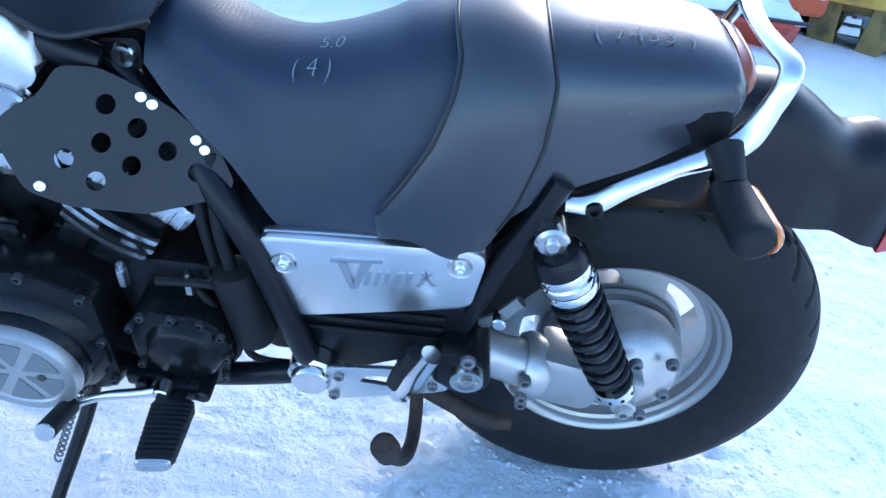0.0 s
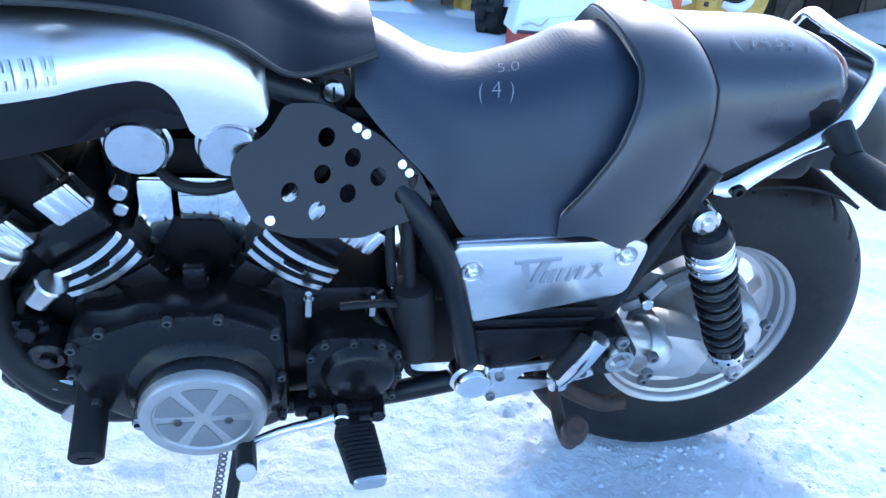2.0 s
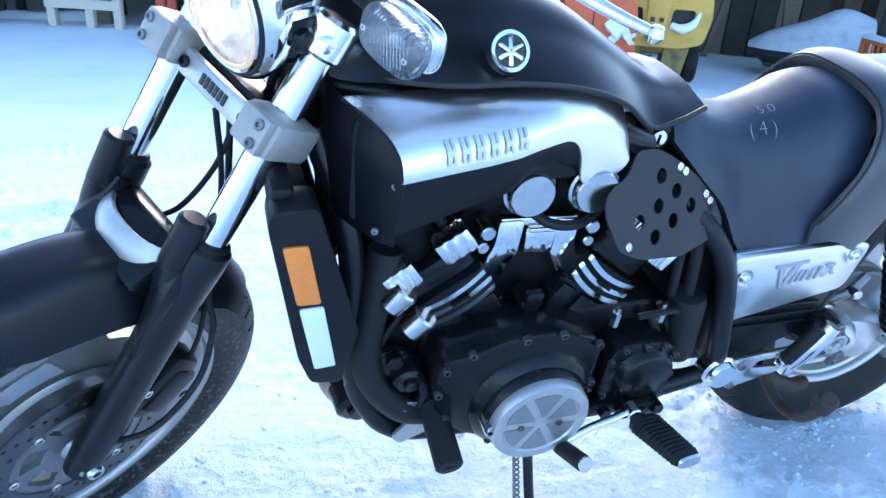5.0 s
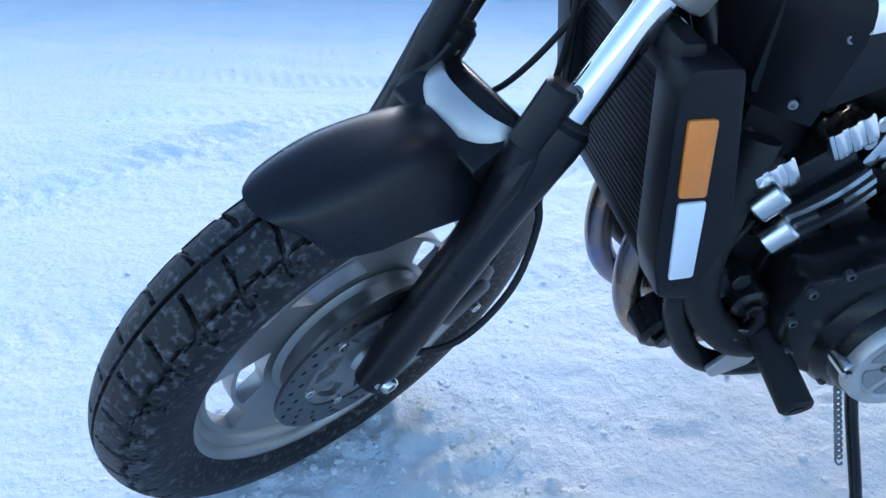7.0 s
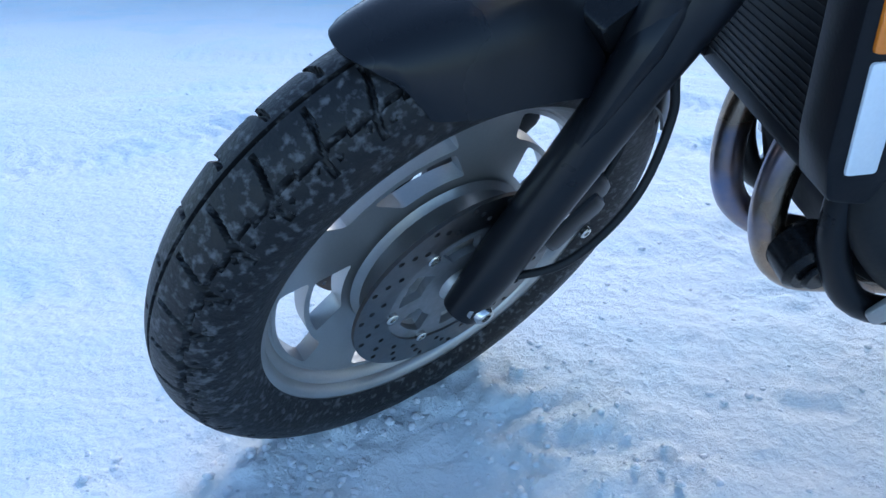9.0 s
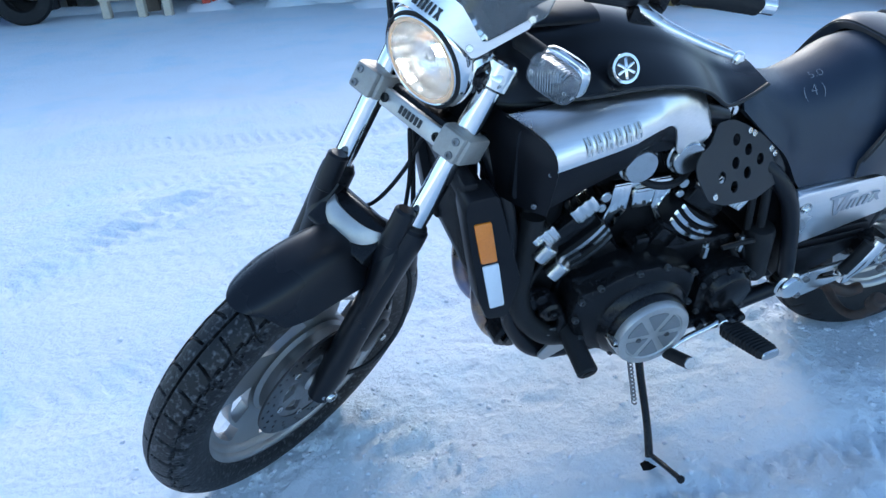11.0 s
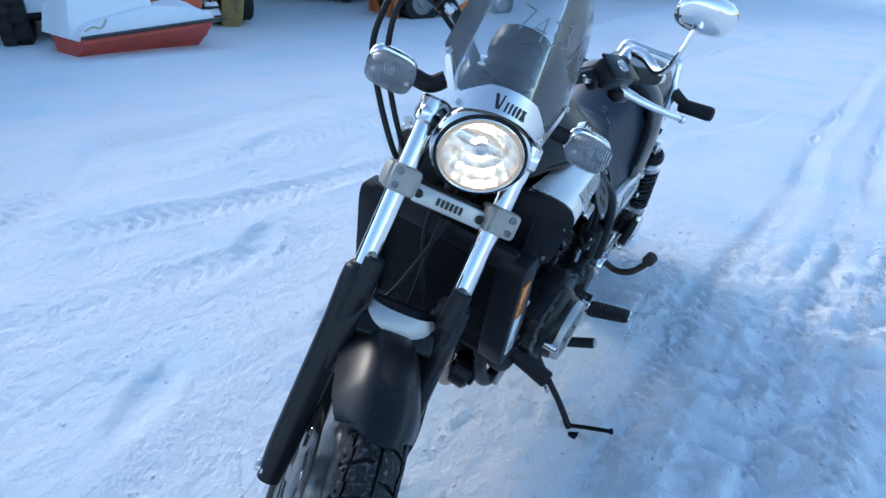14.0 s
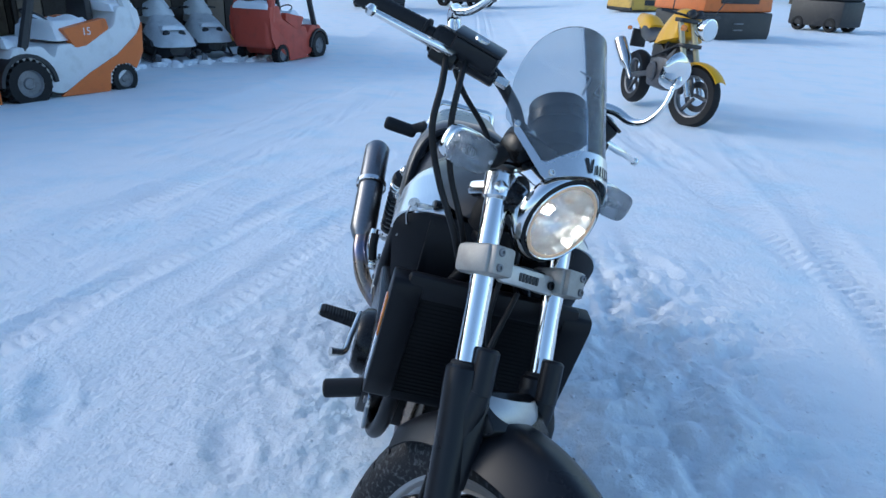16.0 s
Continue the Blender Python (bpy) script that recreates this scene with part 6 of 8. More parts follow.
fpart("lamp_rim", xf(lathe([(0.0735, 0.002), (0.0742, 0.0085), (0.0758, 0.0098), (0.0775, 0.0085), (0.0785, 0.002)], 64), HM), CHROME, lamp)
# added ring before the lens edge; its colour stands in for lamp glow
fpart("glow_ring", xf(lathe([(0.0675, 0.0082), (0.0690, 0.0096), (0.0725, 0.0096), (0.0740, 0.0080)], 64), HM), WARM_GLOW_RING, lamp, "added ring in the warm colour of the lit reflector")
fpart("reflector", xf(lathe([(0.073, 0.0), (0.066, -0.022), (0.052, -0.042), (0.034, -0.056), (0.018, -0.062), (0.0, -0.064)], 20), HM), LAMP_BOWL, lamp, "mirrored reflector with a faint added glow", 4.0)
fpart("bulb_shade", xf(lathe([(0, -0.018), (0.010, -0.019), (0.012, -0.024), (0.012, -0.030)], 20), HM), CHROME, lamp)
fpart("bulb", xf(lathe([(0, -0.030), (0.006, -0.033), (0.008, -0.04), (0.008, -0.060), (0, -0.062)], 16), HM), BULB, lamp, "glowing filament bulb")
fpart("lamp_lens", xf(lathe([(0, 0.016), (0.03, 0.0145), (0.055, 0.0105), (0.069, 0.007), (0.0745, 0.004)], 56), HM), LAMP_GLASS, lamp, "patterned clear glass lens").visible_shadow = False
for s in (-1, 1):
    fpart("lamp_ear", join(box(0.05, 0.012, 0.05, (-1.30, s * 0.082, 0.965), 0.006), rod((-1.31, s * 0.07, 0.965), (-1.31, s * 0.098, 0.965), 0.014, 18, 0.003)), ENGINE, lamp)

# fly screen with its metal band
def screen_at(y, z, d=0.0):
    return Vector((-1.392 + (z - 1.04) * 0.80 + 10.2 * y * y * (1 - 0.22 * min(1, abs(y) / 0.12)) - d, y, z))


def z_low(y):
    return 1.066 - 5.4 * y * y if abs(y) < 0.088 else 1.066 - 5.4 * 0.088 ** 2 + 1.25 * (abs(y) - 0.088)


def z_high(y):
    return 1.065 + 0.215 * max(0.0, 1 - (abs(y) / 0.1285) ** 2.3) ** 0.5


def screen_f(u, v):
    y = (2 * u - 1) * 0.128
    return screen_at(y, z_low(y) + max(0.002, z_high(y) - z_low(y)) * v)


sc = fpart("fly_screen", thicken(grid_mesh(41, 19, screen_f), 0.003), SCREEN, bike, "smoked clear fly screen with chalk number")
sc.visible_shadow = False


def band_f(u, v):
    y = (2 * u - 1) * 0.121
    zl = z_low(y)
    h = np.interp(abs(y), [0, 0.045, 0.075, 0.095, 0.121], [0.036, 0.036, 0.026, 0.020, 0.018])
    return screen_at(y, zl - 0.004 + h * v, 0.004)


band = fpart("screen_band", thicken(grid_mesh(49, 5, band_f), 0.002), BRUSHED, sc, "brushed metal screen band with black script")
for y, z in ((-0.079, 1.036), (0.079, 1.036), (-0.119, 1.075), (0.119, 1.075)):
    fpart("bolt", bolt(screen_at(y, z, 0.006), 0.006, 0.004, (-0.8, y * 4, 0.5)), STEEL, band)
for k, (a, b, w) in enumerate(((-0.030, -0.024, 0.0055), (-0.0215, -0.0175, 0.0032), (-0.011, -0.009, 0.0035), (-0.003, -0.001, 0.0035), (0.005, 0.007, 0.0035), (0.013, 0.015, 0.004), (0.021, 0.026, 0.004), (0.027, 0.022, 0.004))):
    lo, hi = (1.070, 1.090) if k < 2 else (1.069, 1.083)
    g = bmesh.new()
    pts = [screen_at(y, z - 5.4 * y * y, 0.0075) for y, z in ((-a - w / 2, hi if k == 0 else lo), (-a + w / 2, hi if k == 0 else lo), (-b + w / 2, lo if k == 0 else hi), (-b - w / 2, lo if k == 0 else hi))]
    g.faces.new([g.verts.new(p) for p in pts])
    fpart("script_stroke", thicken(g, 0.0008), INK, band)
cb = text_bm("7433", 0.055, -0.022)
for v in cb.verts:
    y, z = -v.co.x - 0.01, 1.185 + v.co.y
    v.co = screen_at(y, z, 0.0006)
for piece in islands(cb):
    fpart("chalk_stroke", piece, CHALK, sc, "white chalk stroke of the number 7433")

# instruments behind the screen
inst = fpart("instrument", xf(lathe([(0, 0.045), (0.030, 0.045), (0.048, 0.03), (0.053, 0.0), (0.053, -0.04), (0.050, -0.045), (0.048, -0.040), (0, -0.040)], 44), Matrix.Translation((-1.230, 0, 1.102)) @ pose(0, 0, 0, 0, 222, 0)), PAINT, bike, "round black instrument behind the screen")
fpart("chrome_ring", xf(lathe([(0.0535, -0.020), (0.0555, -0.018), (0.0555, 0.0), (0.0535, 0.002)], 44), Matrix.Translation((-1.230, 0, 1.102)) @ pose(0, 0, 0, 0, 222, 0)), ENGINE, inst)
fpart("lower_pod", join(box(0.07, 0.16, 0.06, (-1.225, 0, 1.040), 0.018)), ENGINE, inst)

# indicators
def pill(x0, x1, wy, hz, taper):
    """A rounded box along x: superellipse sections, closed by its tapering ends."""
    rings = []
    for k in range(7):
        t = k / 6
        q = 1 - taper * abs(2 * t - 1) ** 4
        rings.append([(x0 + (x1 - x0) * t, wy * q * math.copysign(abs(math.cos(a)) ** 0.6, math.cos(a)), hz * q * math.copysign(abs(math.sin(a)) ** 0.6, math.sin(a))) for a in np.linspace(0, 2 * math.pi, 28, endpoint=False)])
    return loft(rings)


for s in (-1, 1):
    zi = 1.026 if s < 0 else 1.002
    im = Matrix.Translation((-1.265, s * 0.196, zi))
    ind = fpart("front_indicator", xf(pill(0.0, 0.022, 0.045, 0.031, 0.30), im), CHROME, bike, "silver front indicator with a clear fluted lens")
    fpart("stalk", tube([(-1.240, s * 0.098, 1.018), (-1.245, s * 0.12, zi - 0.004), (-1.250, s * 0.155, zi - 0.002)], 0.016, 14), RUBBER, ind)
    fpart("lens", xf(pill(-0.032, -0.001, 0.044, 0.030, 0.22), im), LENS_CLEAR, ind, "clear fluted lens").visible_shadow = False
    fpart("lamp_back", xf(pill(-0.004, 0.001, 0.042, 0.028, 0.05), im), MIRROR_BOWL, ind)
    fpart("filament_bulb", xf(lathe([(0, -0.022), (0.006, -0.020), (0.009, -0.012), (0.006, -0.003)], 14), im @ pose(0, 0, 0, 0, 90, 0)), WHITE_REFL, ind)
    for k in (-1, 1):
        fpart("lens_screw", xf(bolt((-0.030, k * 0.032, 0.0), 0.004, 0.003, (-1, 0, 0)), im), STEEL, ind)

# handlebar and controls
bar = fpart("handlebar", join(*[tube([(-1.215, 0, 1.062), (-1.215, s * 0.06, 1.066), (-1.205, s * 0.105, 1.10), (-1.165, s * 0.165, 1.132), (-1.10, s * 0.235, 1.134), (-0.975, s * 0.357, 1.126)], 0.0112, 14) for s in (-1, 1)]), PAINT, bike, "black handlebar with rubber grips")
fpart("bar_riser", join(*[box(0.04, 0.034, 0.07, (-1.222, s * 0.045, 1.045), 0.010) for s in (-1, 1)]), POLISHED, bar)
for s in (-1, 1):
    a, b = Vector((-1.085, s * 0.250, 1.133)), Vector((-0.985, s * 0.347, 1.127))
    gl_ = (b - a).length
    fpart("grip", xf(lathe([(0.010, 0), (0.020, 0.0005), (0.0205, 0.006), (0.017, 0.008)] + [(0.0165 + 0.0011 * (q % 2), 0.011 + (gl_ - 0.013) * q / 24) for q in range(25)] + [(0.012, gl_)], 20), Matrix.Translation(a) @ (b - a).to_track_quat("Z", "Y").to_matrix().to_4x4()), RUBBER, bar, "black ribbed rubber grip")
    fpart("bar_end", rod(b, b + (b - a).normalized() * 0.028, 0.0135, 20, 0.003), CHROME, bar)
    ctl = fpart("control_block", xf(join(box(0.05, 0.075, 0.055, (0, 0, 0), 0.012), box(0.03, 0.05, 0.03, (-0.03, 0, -0.02), 0.008)), Matrix.Translation((-1.118, s * 0.215, 1.128)) @ pose(0, 0, 0, 0, 0, s * -44)), ENGINE, bar)
    fpart("switch", xf(box(0.014, 0.02, 0.012, (0.026, 0, 0.012), 0.004), Matrix.Translation((-1.118, s * 0.215, 1.128)) @ pose(0, 0, 0, 0, 0, s * -44)), STEEL, ctl)
    mc = fpart("master_cylinder", xf(join(box(0.052, 0.085, 0.038, (0, 0, 0.012), 0.008), box(0.056, 0.090, 0.007, (0, 0, 0.034), 0.003), rod((-0.005, s * -0.05, -0.01), (-0.005, s * 0.03, -0.01), 0.014, 16, 0.003)), Matrix.Translation((-1.155, s * 0.190, 1.128)) @ pose(0, 0, 0, 0, -18, s * -42)), PAINT, bar, "black fluid reservoir on the handlebar")
    fpart("sight_glass", xf(lathe([(0, 0.002), (0.010, 0.002), (0.013, 0.004), (0.014, 0.0), (0, 0)], 24), Matrix.Translation((-1.155, s * 0.190, 1.128)) @ pose(0, 0, 0, 0, -18, s * -42) @ Matrix.Translation((0.0, 0, 0.037))), STEEL, mc)
    fpart("banjo_bolt", xf(rod((0, s * -0.075, -0.008), (0, s * -0.05, -0.008), 0.009, 6, 0.002), Matrix.Translation((-1.155, s * 0.190, 1.128)) @ pose(0, 0, 0, 0, -18, s * -42)), STEEL, mc)
    lev = fpart("lever", join(tube([(-1.140, s * 0.200, 1.122), (-1.150, s * 0.235, 1.120), (-1.155, s * 0.285, 1.119), (-1.140, s * 0.345, 1.117), (-1.124, s * 0.386, 1.116)], [0.011, 0.010, 0.0085, 0.007, 0.006], 12, 6, True, 0.8)), POLISHED, bar, "polished hand lever with a ball end")
    fpart("lever_ball", xf(lathe([(0, -0.010), (0.006, -0.008), (0.0098, 0), (0.006, 0.008), (0, 0.010)], 16), Matrix.Translation((-1.124, s * 0.388, 1.116))), POLISHED, lev)
    # mirror
    ms = fpart("mirror_stem", tube([(-1.108, s * 0.214, 1.145), (-1.092, s * 0.222, 1.176), (-1.118, s * 0.244, 1.187), (-1.155, s * 0.260, 1.184), (-1.190, s * 0.260, 1.199), (-1.212, s * 0.254, 1.240), (-1.207, s * 0.250, 1.296)], [0.012, 0.012, 0.011, 0.0095, 0.0075, 0.006, 0.006], 14, 6, True, 0.8), CHROME, bar, "curved chrome mirror stem")
    mh = Matrix.Translation((-1.172, s * 0.268, 1.314)) @ pose(0, 0, 0, 0, -8, s * -26)
    def head_f(u, v, s=s):
        a = 2 * math.pi * u
        r = math.sin(math.pi * 0.5 * v)
        sq = (abs(math.cos(a)) ** 3 + abs(math.sin(a)) ** 3) ** (-1 / 3)
        return mh @ Vector((-0.032 * math.cos(math.pi * 0.5 * v), 0.074 * r * sq * math.cos(a), 0.036 * r * sq * math.sin(a)))
    mhead = fpart("mirror_head", grid_mesh(36, 12, head_f, True), CHROME, ms, "chrome mirror shell", 60)
    fpart("mirror_glass", xf(lathe([(0, 0), (1, 0), (1, 0.06), (0, 0.06)], 36), mh @ Matrix.Translation((0.001, 0, 0)) @ pose(0, 0, 0, 0, 90, 0) @ Matrix.Diagonal((0.037, 0.075, 0.05, 1))), MIRROR_BOWL, mhead)
    fpart("mirror_ball", xf(lathe([(0, -0.011), (0.008, -0.008), (0.012, 0), (0.008, 0.008), (0, 0.011)], 18), Matrix.Translation((-1.206, s * 0.251, 1.298))), CHROME, ms)
    # looms and hoses from the bar down the fork
    if s > 0:
        fpart("cable", tube([(-1.15, s * 0.200, 1.13), (-1.20, s * 0.226, 1.09), (-1.222, s * 0.215, 1.02), (-1.236, s * 0.178, 0.95), (-1.262, s * 0.122, 0.88), (-1.26, s * 0.075, 0.83)], 0.0055, 10), RUBBER, bar)
        fpart("cable", tube([(-1.14, s * 0.235, 1.12), (-1.188, s * 0.246, 1.07), (-1.212, s * 0.238, 1.0), (-1.236, s * 0.192, 0.93), (-1.266, s * 0.135, 0.865), (-1.265, s * 0.085, 0.815)], 0.006, 10), RUBBER, bar)
    fpart("cable", tube([(-1.12, s * 0.20, 1.11), (-1.10, s * 0.13, 1.07), (-1.12, s * 0.06, 1.03), (-1.18, s * 0.03, 0.98)], 0.0055, 10), RUBBER, bar)
fpart("wiring", join(box(0.06, 0.11, 0.14, (-1.218, 0, 0.93), 0.02), tube([(-1.26, -0.01, 0.89), (-1.29, -0.02, 0.85), (-1.29, -0.02, 0.80)], 0.006, 8)), DARK, bike)

# ---- the yard behind: shed, machines, second motorcycle ----
WOOD = mat("weathered_boards", (0.16, 0.125, 0.095), 0.8, 0, 0.4, 40, 0.35, 0.5, (0.05, 0.04, 0.035), 3)
PALE_WOOD = mat("pale_pallet_wood", (0.52, 0.46, 0.37), 0.75, 0, 0.3, 60, 0.25)
# darker copy of the boards: the shed's inner shade is put into the colour
SHADE_WALL = mat("shaded_shed_boards", (0.040, 0.032, 0.027), 0.85, 0, 0.4, 30, 0.4)
ORANGE = mat("orange_paint", (0.62, 0.15, 0.025), 0.45, 0, 0.08, 120, 0.15, 0.5, (0.35, 0.10, 0.03), 4)
HOOD_RED = mat("orange_red_paint", (0.58, 0.10, 0.03), 0.42, 0, 0.08, 120, 0.15, 0.5, (0.36, 0.08, 0.03), 4)
RED = mat("faded_red_paint", (0.48, 0.07, 0.04), 0.5, 0, 0.1, 90, 0.2, 0.5, (0.25, 0.06, 0.04), 5)
YELLOW = mat("worn_yellow_paint", (0.58, 0.36, 0.06), 0.55, 0, 0.15, 80, 0.25, 0.6, (0.20, 0.14, 0.06), 4)
DIRTY_YELLOW = mat("grimy_yellow_paint", (0.24, 0.17, 0.05), 0.65, 0, 0.2, 60, 0.3, 0.8, (0.06, 0.05, 0.035), 6)
BIKE_YELLOW = mat("yellow_lacquer", (0.76, 0.39, 0.008), 0.34, 0, 0.02, 80, 0.05, spec=0.3)
WHITE = mat("white_machine_paint", (0.70, 0.71, 0.72), 0.45, 0, 0.05, 90, 0.1, 0.4, (0.45, 0.44, 0.42), 4)
TEAL = mat("teal_paint", (0.05, 0.32, 0.30), 0.5, 0, 0.1, 80, 0.2)
BLUE = mat("blue_paint", (0.04, 0.18, 0.55), 0.4, 0, 0.05, 80, 0.15)
BLACK_M = mat("black_machine_paint", (0.02, 0.02, 0.022), 0.5, 0, 0.1, 90, 0.3, 0.3, (0.08, 0.075, 0.07), 5)
COVER = mat("snowy_tarpaulin", (0.62, 0.65, 0.68), 0.6, 0, 0.2, 30, 0.12, 0.5, (0.35, 0.38, 0.42), 5)


def snow_cap(name_parent, sx, sy, h, c, seed=0, edge=0.0):
    """A soft pillow of snow lying on something."""
    def f(u, v):
        x, y = u - 0.5, v - 0.5
        d = min(0.5 - abs(x), 0.5 - abs(y)) * 2
        k = min(1, d * 4) ** 0.5
        n = 0.25 * math.sin(7 * u + seed) * math.cos(6 * v + 2 * seed)
        return (c[0] + x * sx * (1 + edge * k), c[1] + y * sy * (1 + edge * k), c[2] + h * k * (1 + n) - (0.02 if d <= 0 else 0))
    return part("snow_cap", grid_mesh(16, 16, f), SNOW_CLEAN, name_parent, "pillow of settled snow")


def wheel_bm(r, w, inner=0.55):
    return lathe([(r * inner, -w / 2), (r * 0.9, -w / 2), (r, -w * 0.32), (r, w * 0.32), (r * 0.9, w / 2), (r * inner, w / 2)], 36, AXIS_Y)


def lugged_bm(r, w, n, inner=0.55):
    """A tyre whose tread is cut into n lugs."""
    bm = lathe([(r * inner, -w / 2), (r * 0.9, -w / 2), (r, -w * 0.36), (r, -w * 0.02), (r, w * 0.02), (r, w * 0.36), (r * 0.9, w / 2), (r * inner, w / 2)], n * 4, AXIS_Y)
    for v in bm.verts:
        d = math.hypot(v.co.x, v.co.z)
        if d > r * 0.95:
            a = math.atan2(v.co.z, v.co.x) / (2 * math.pi) * n
            if (a + (0.5 if v.co.y > 0 else 0) + 0.01) % 1.0 > 0.5:
                v.co.x *= 0.90
                v.co.z *= 0.90
    return bm


# forklift truck: nose along -x of its own frame
def forklift(m, body_a, body_b, label, scale=1.0, mast=True):
    t = thing("forklift_truck", label, "forklift", m @ Matrix.Scale(scale, 4))
    front = prism(round_poly([(-0.55, 0.26), (-0.20, 0.22), (0.05, 0.14), (0.55, 0.12), (1.0, 0.20), (1.45, 0.55), (1.55, 1.0), (1.50, 1.25), (1.15, 1.28), (1.05, 1.0), (0.55, 0.80), (0.12, 0.80), (0.05, 0.62), (-0.10, 0.80), (-0.50, 0.80), (-0.62, 0.60)], 0.06, 3), -0.52, 0.52, (), 0.03)
    body = part("body", front, body_b, t)
    for s in (-1, 1):
        part("side_panel", prism(round_poly([(0.04, 0.10), (0.84, 0.08), (0.88, 0.34), (1.00, 0.45), (1.22, 0.46), (1.34, 0.36), (1.50, 0.60), (1.54, 1.05), (1.44, 0.88), (1.05, 0.60), (0.55, 0.38)], 0.03, 2), s * 0.535, s * 0.50), body_a, body)
        part("seat_panel", prism(round_poly([(0.22, 1.00), (0.92, 1.12), (0.95, 0.97), (0.55, 0.76), (0.38, 0.74)], 0.03, 2), s * 0.530, s * 0.40), body_a, body)
        if s < 0:
            g = xf(text_bm("15", 0.15), Matrix.Translation((0.58, -0.535, 0.95)) @ pose(0, 0, 0, 90))
            part("number", g, WHITE, body, "capacity number 15")
        for x, r, w in ((-0.38, 0.33, 0.22), (1.12, 0.235, 0.17)):
            wh = part("wheel", xf(lugged_bm(r, w, 22), Matrix.Translation((x, s * 0.46, r))), TYRE, t, "black lugged tyre")
            part("rim", xf(lathe([(0, w * 0.40), (r * 0.2, w * 0.40), (r * 0.25, w * 0.30), (r * 0.5, w * 0.30), (r * 0.58, w * 0.42), (r * 0.6, 0), (0, 0)], 24, AXIS_Y if s < 0 else pose(0, 0, 0, -90)), Matrix.Translation((x, s * 0.46, r))), DULL, wh)
        part("fender", thicken(grid_mesh(14, 2, lambda u, v, s=s: (-0.38 - 0.40 * math.cos(math.pi * u), s * (0.34 + 0.24 * v), 0.32 + 0.40 * math.sin(math.pi * u))), 0.05), BLACK_M, body)
        part("guard_post", tube([(-0.35, s * 0.46, 0.75), (-0.15, s * 0.46, 1.35), (0.05, s * 0.45, 2.05)], 0.065, 8), BLACK_M, t)
        part("guard_post", tube([(1.42, s * 0.44, 0.95), (1.32, s * 0.44, 1.4), (1.15, s * 0.44, 2.05)], [0.10, 0.085, 0.06], 8), body_b, t)
    part("roof_guard", join(*[box(1.15, 0.04, 0.04, (0.6, -0.45 + 0.15 * k, 2.06), 0.01) for k in range(7)], box(0.05, 0.95, 0.05, (0.05, 0, 2.06)), box(0.05, 0.95, 0.05, (1.15, 0, 2.06))), BLACK_M, t)
    part("seat", join(box(0.45, 0.45, 0.12, (0.65, 0, 0.92), 0.04), box(0.12, 0.45, 0.45, (0.90, 0, 1.18), 0.04)), BLACK_M, t)
    part("steering_wheel", xf(tube([(0.17 * math.cos(a / 12 * 2 * math.pi), 0.17 * math.sin(a / 12 * 2 * math.pi), 0) for a in range(13)], 0.016, 8, 2), pose(0.18, 0, 1.15, 0, 30, 0)), BLACK_M, t)
    part("counterweight", box(0.45, 0.98, 0.75, (1.32, 0, 0.75), 0.12, 4), body_b, t)
    if mast:
        for s in (-1, 1):
            part("mast_rail", box(0.11, 0.08, 2.2, (-0.66, s * 0.30, 1.20), 0.01), BLACK_M, t)
            part("lift_chain", box(0.03, 0.05, 1.6, (-0.72, s * 0.12, 1.0), 0.005), BLACK_M, t)
        lg = part("load_guard", box(0.06, 0.98, 0.08, (-0.80, 0, 0.90), 0.01), body_a, t, "orange bar guard over the forks")
        for s in (-1, 1):
            part("guard_side", box(0.07, 0.08, 0.90, (-0.80, s * 0.46, 0.47), 0.01), body_a, lg)
            part("tine_plate", box(0.05, 0.13, 0.44, (-0.81, s * 0.26, 0.24), 0.01), body_a, lg)
            snow_cap(t, 0.09, 0.16, 0.05, (-0.82, s * 0.26, 0.45), 2)
        for k in range(4):
            part("guard_bar", box(0.035, 0.05, 0.40, (-0.80, -0.28 + 0.187 * k, 0.70), 0.008), body_a, lg)
        for z in (0.50, 0.36):
            part("cross_bar", box(0.06, 0.90, 0.06, (-0.80, 0, z), 0.01), body_a, lg)
        snow_cap(t, 0.10, 0.90, 0.08, (-0.81, 0, 0.52), 3)
        snow_cap(t, 0.07, 0.96, 0.04, (-0.80, 0, 0.93), 1)
    snow_cap(t, 0.62, 0.95, 0.24, (0.42, 0, 0.86), 2)
    snow_cap(t, 0.40, 0.50, 0.14, (0.66, 0, 0.97), 5)
    snow_cap(t, 0.46, 0.95, 0.12, (1.30, 0, 1.22), 3)
    snow_cap(t, 0.30, 0.85, 0.10, (-0.40, 0, 0.80), 4)
    return t


def place(x, y, turn, dz=0.0):
    return Matrix.Translation((x, y, gz(x, y) + dz)) @ pose(0, 0, 0, 0, 0, turn)


forklift(place(6.90, 6.00, -26, -0.06), ORANGE, WHITE, "orange and white forklift truck dusted with snow", 0.96)
forklift(place(13.7, 4.1, 160, -0.05), RED, RED, "faded red forklift truck under snow", 0.95, False)


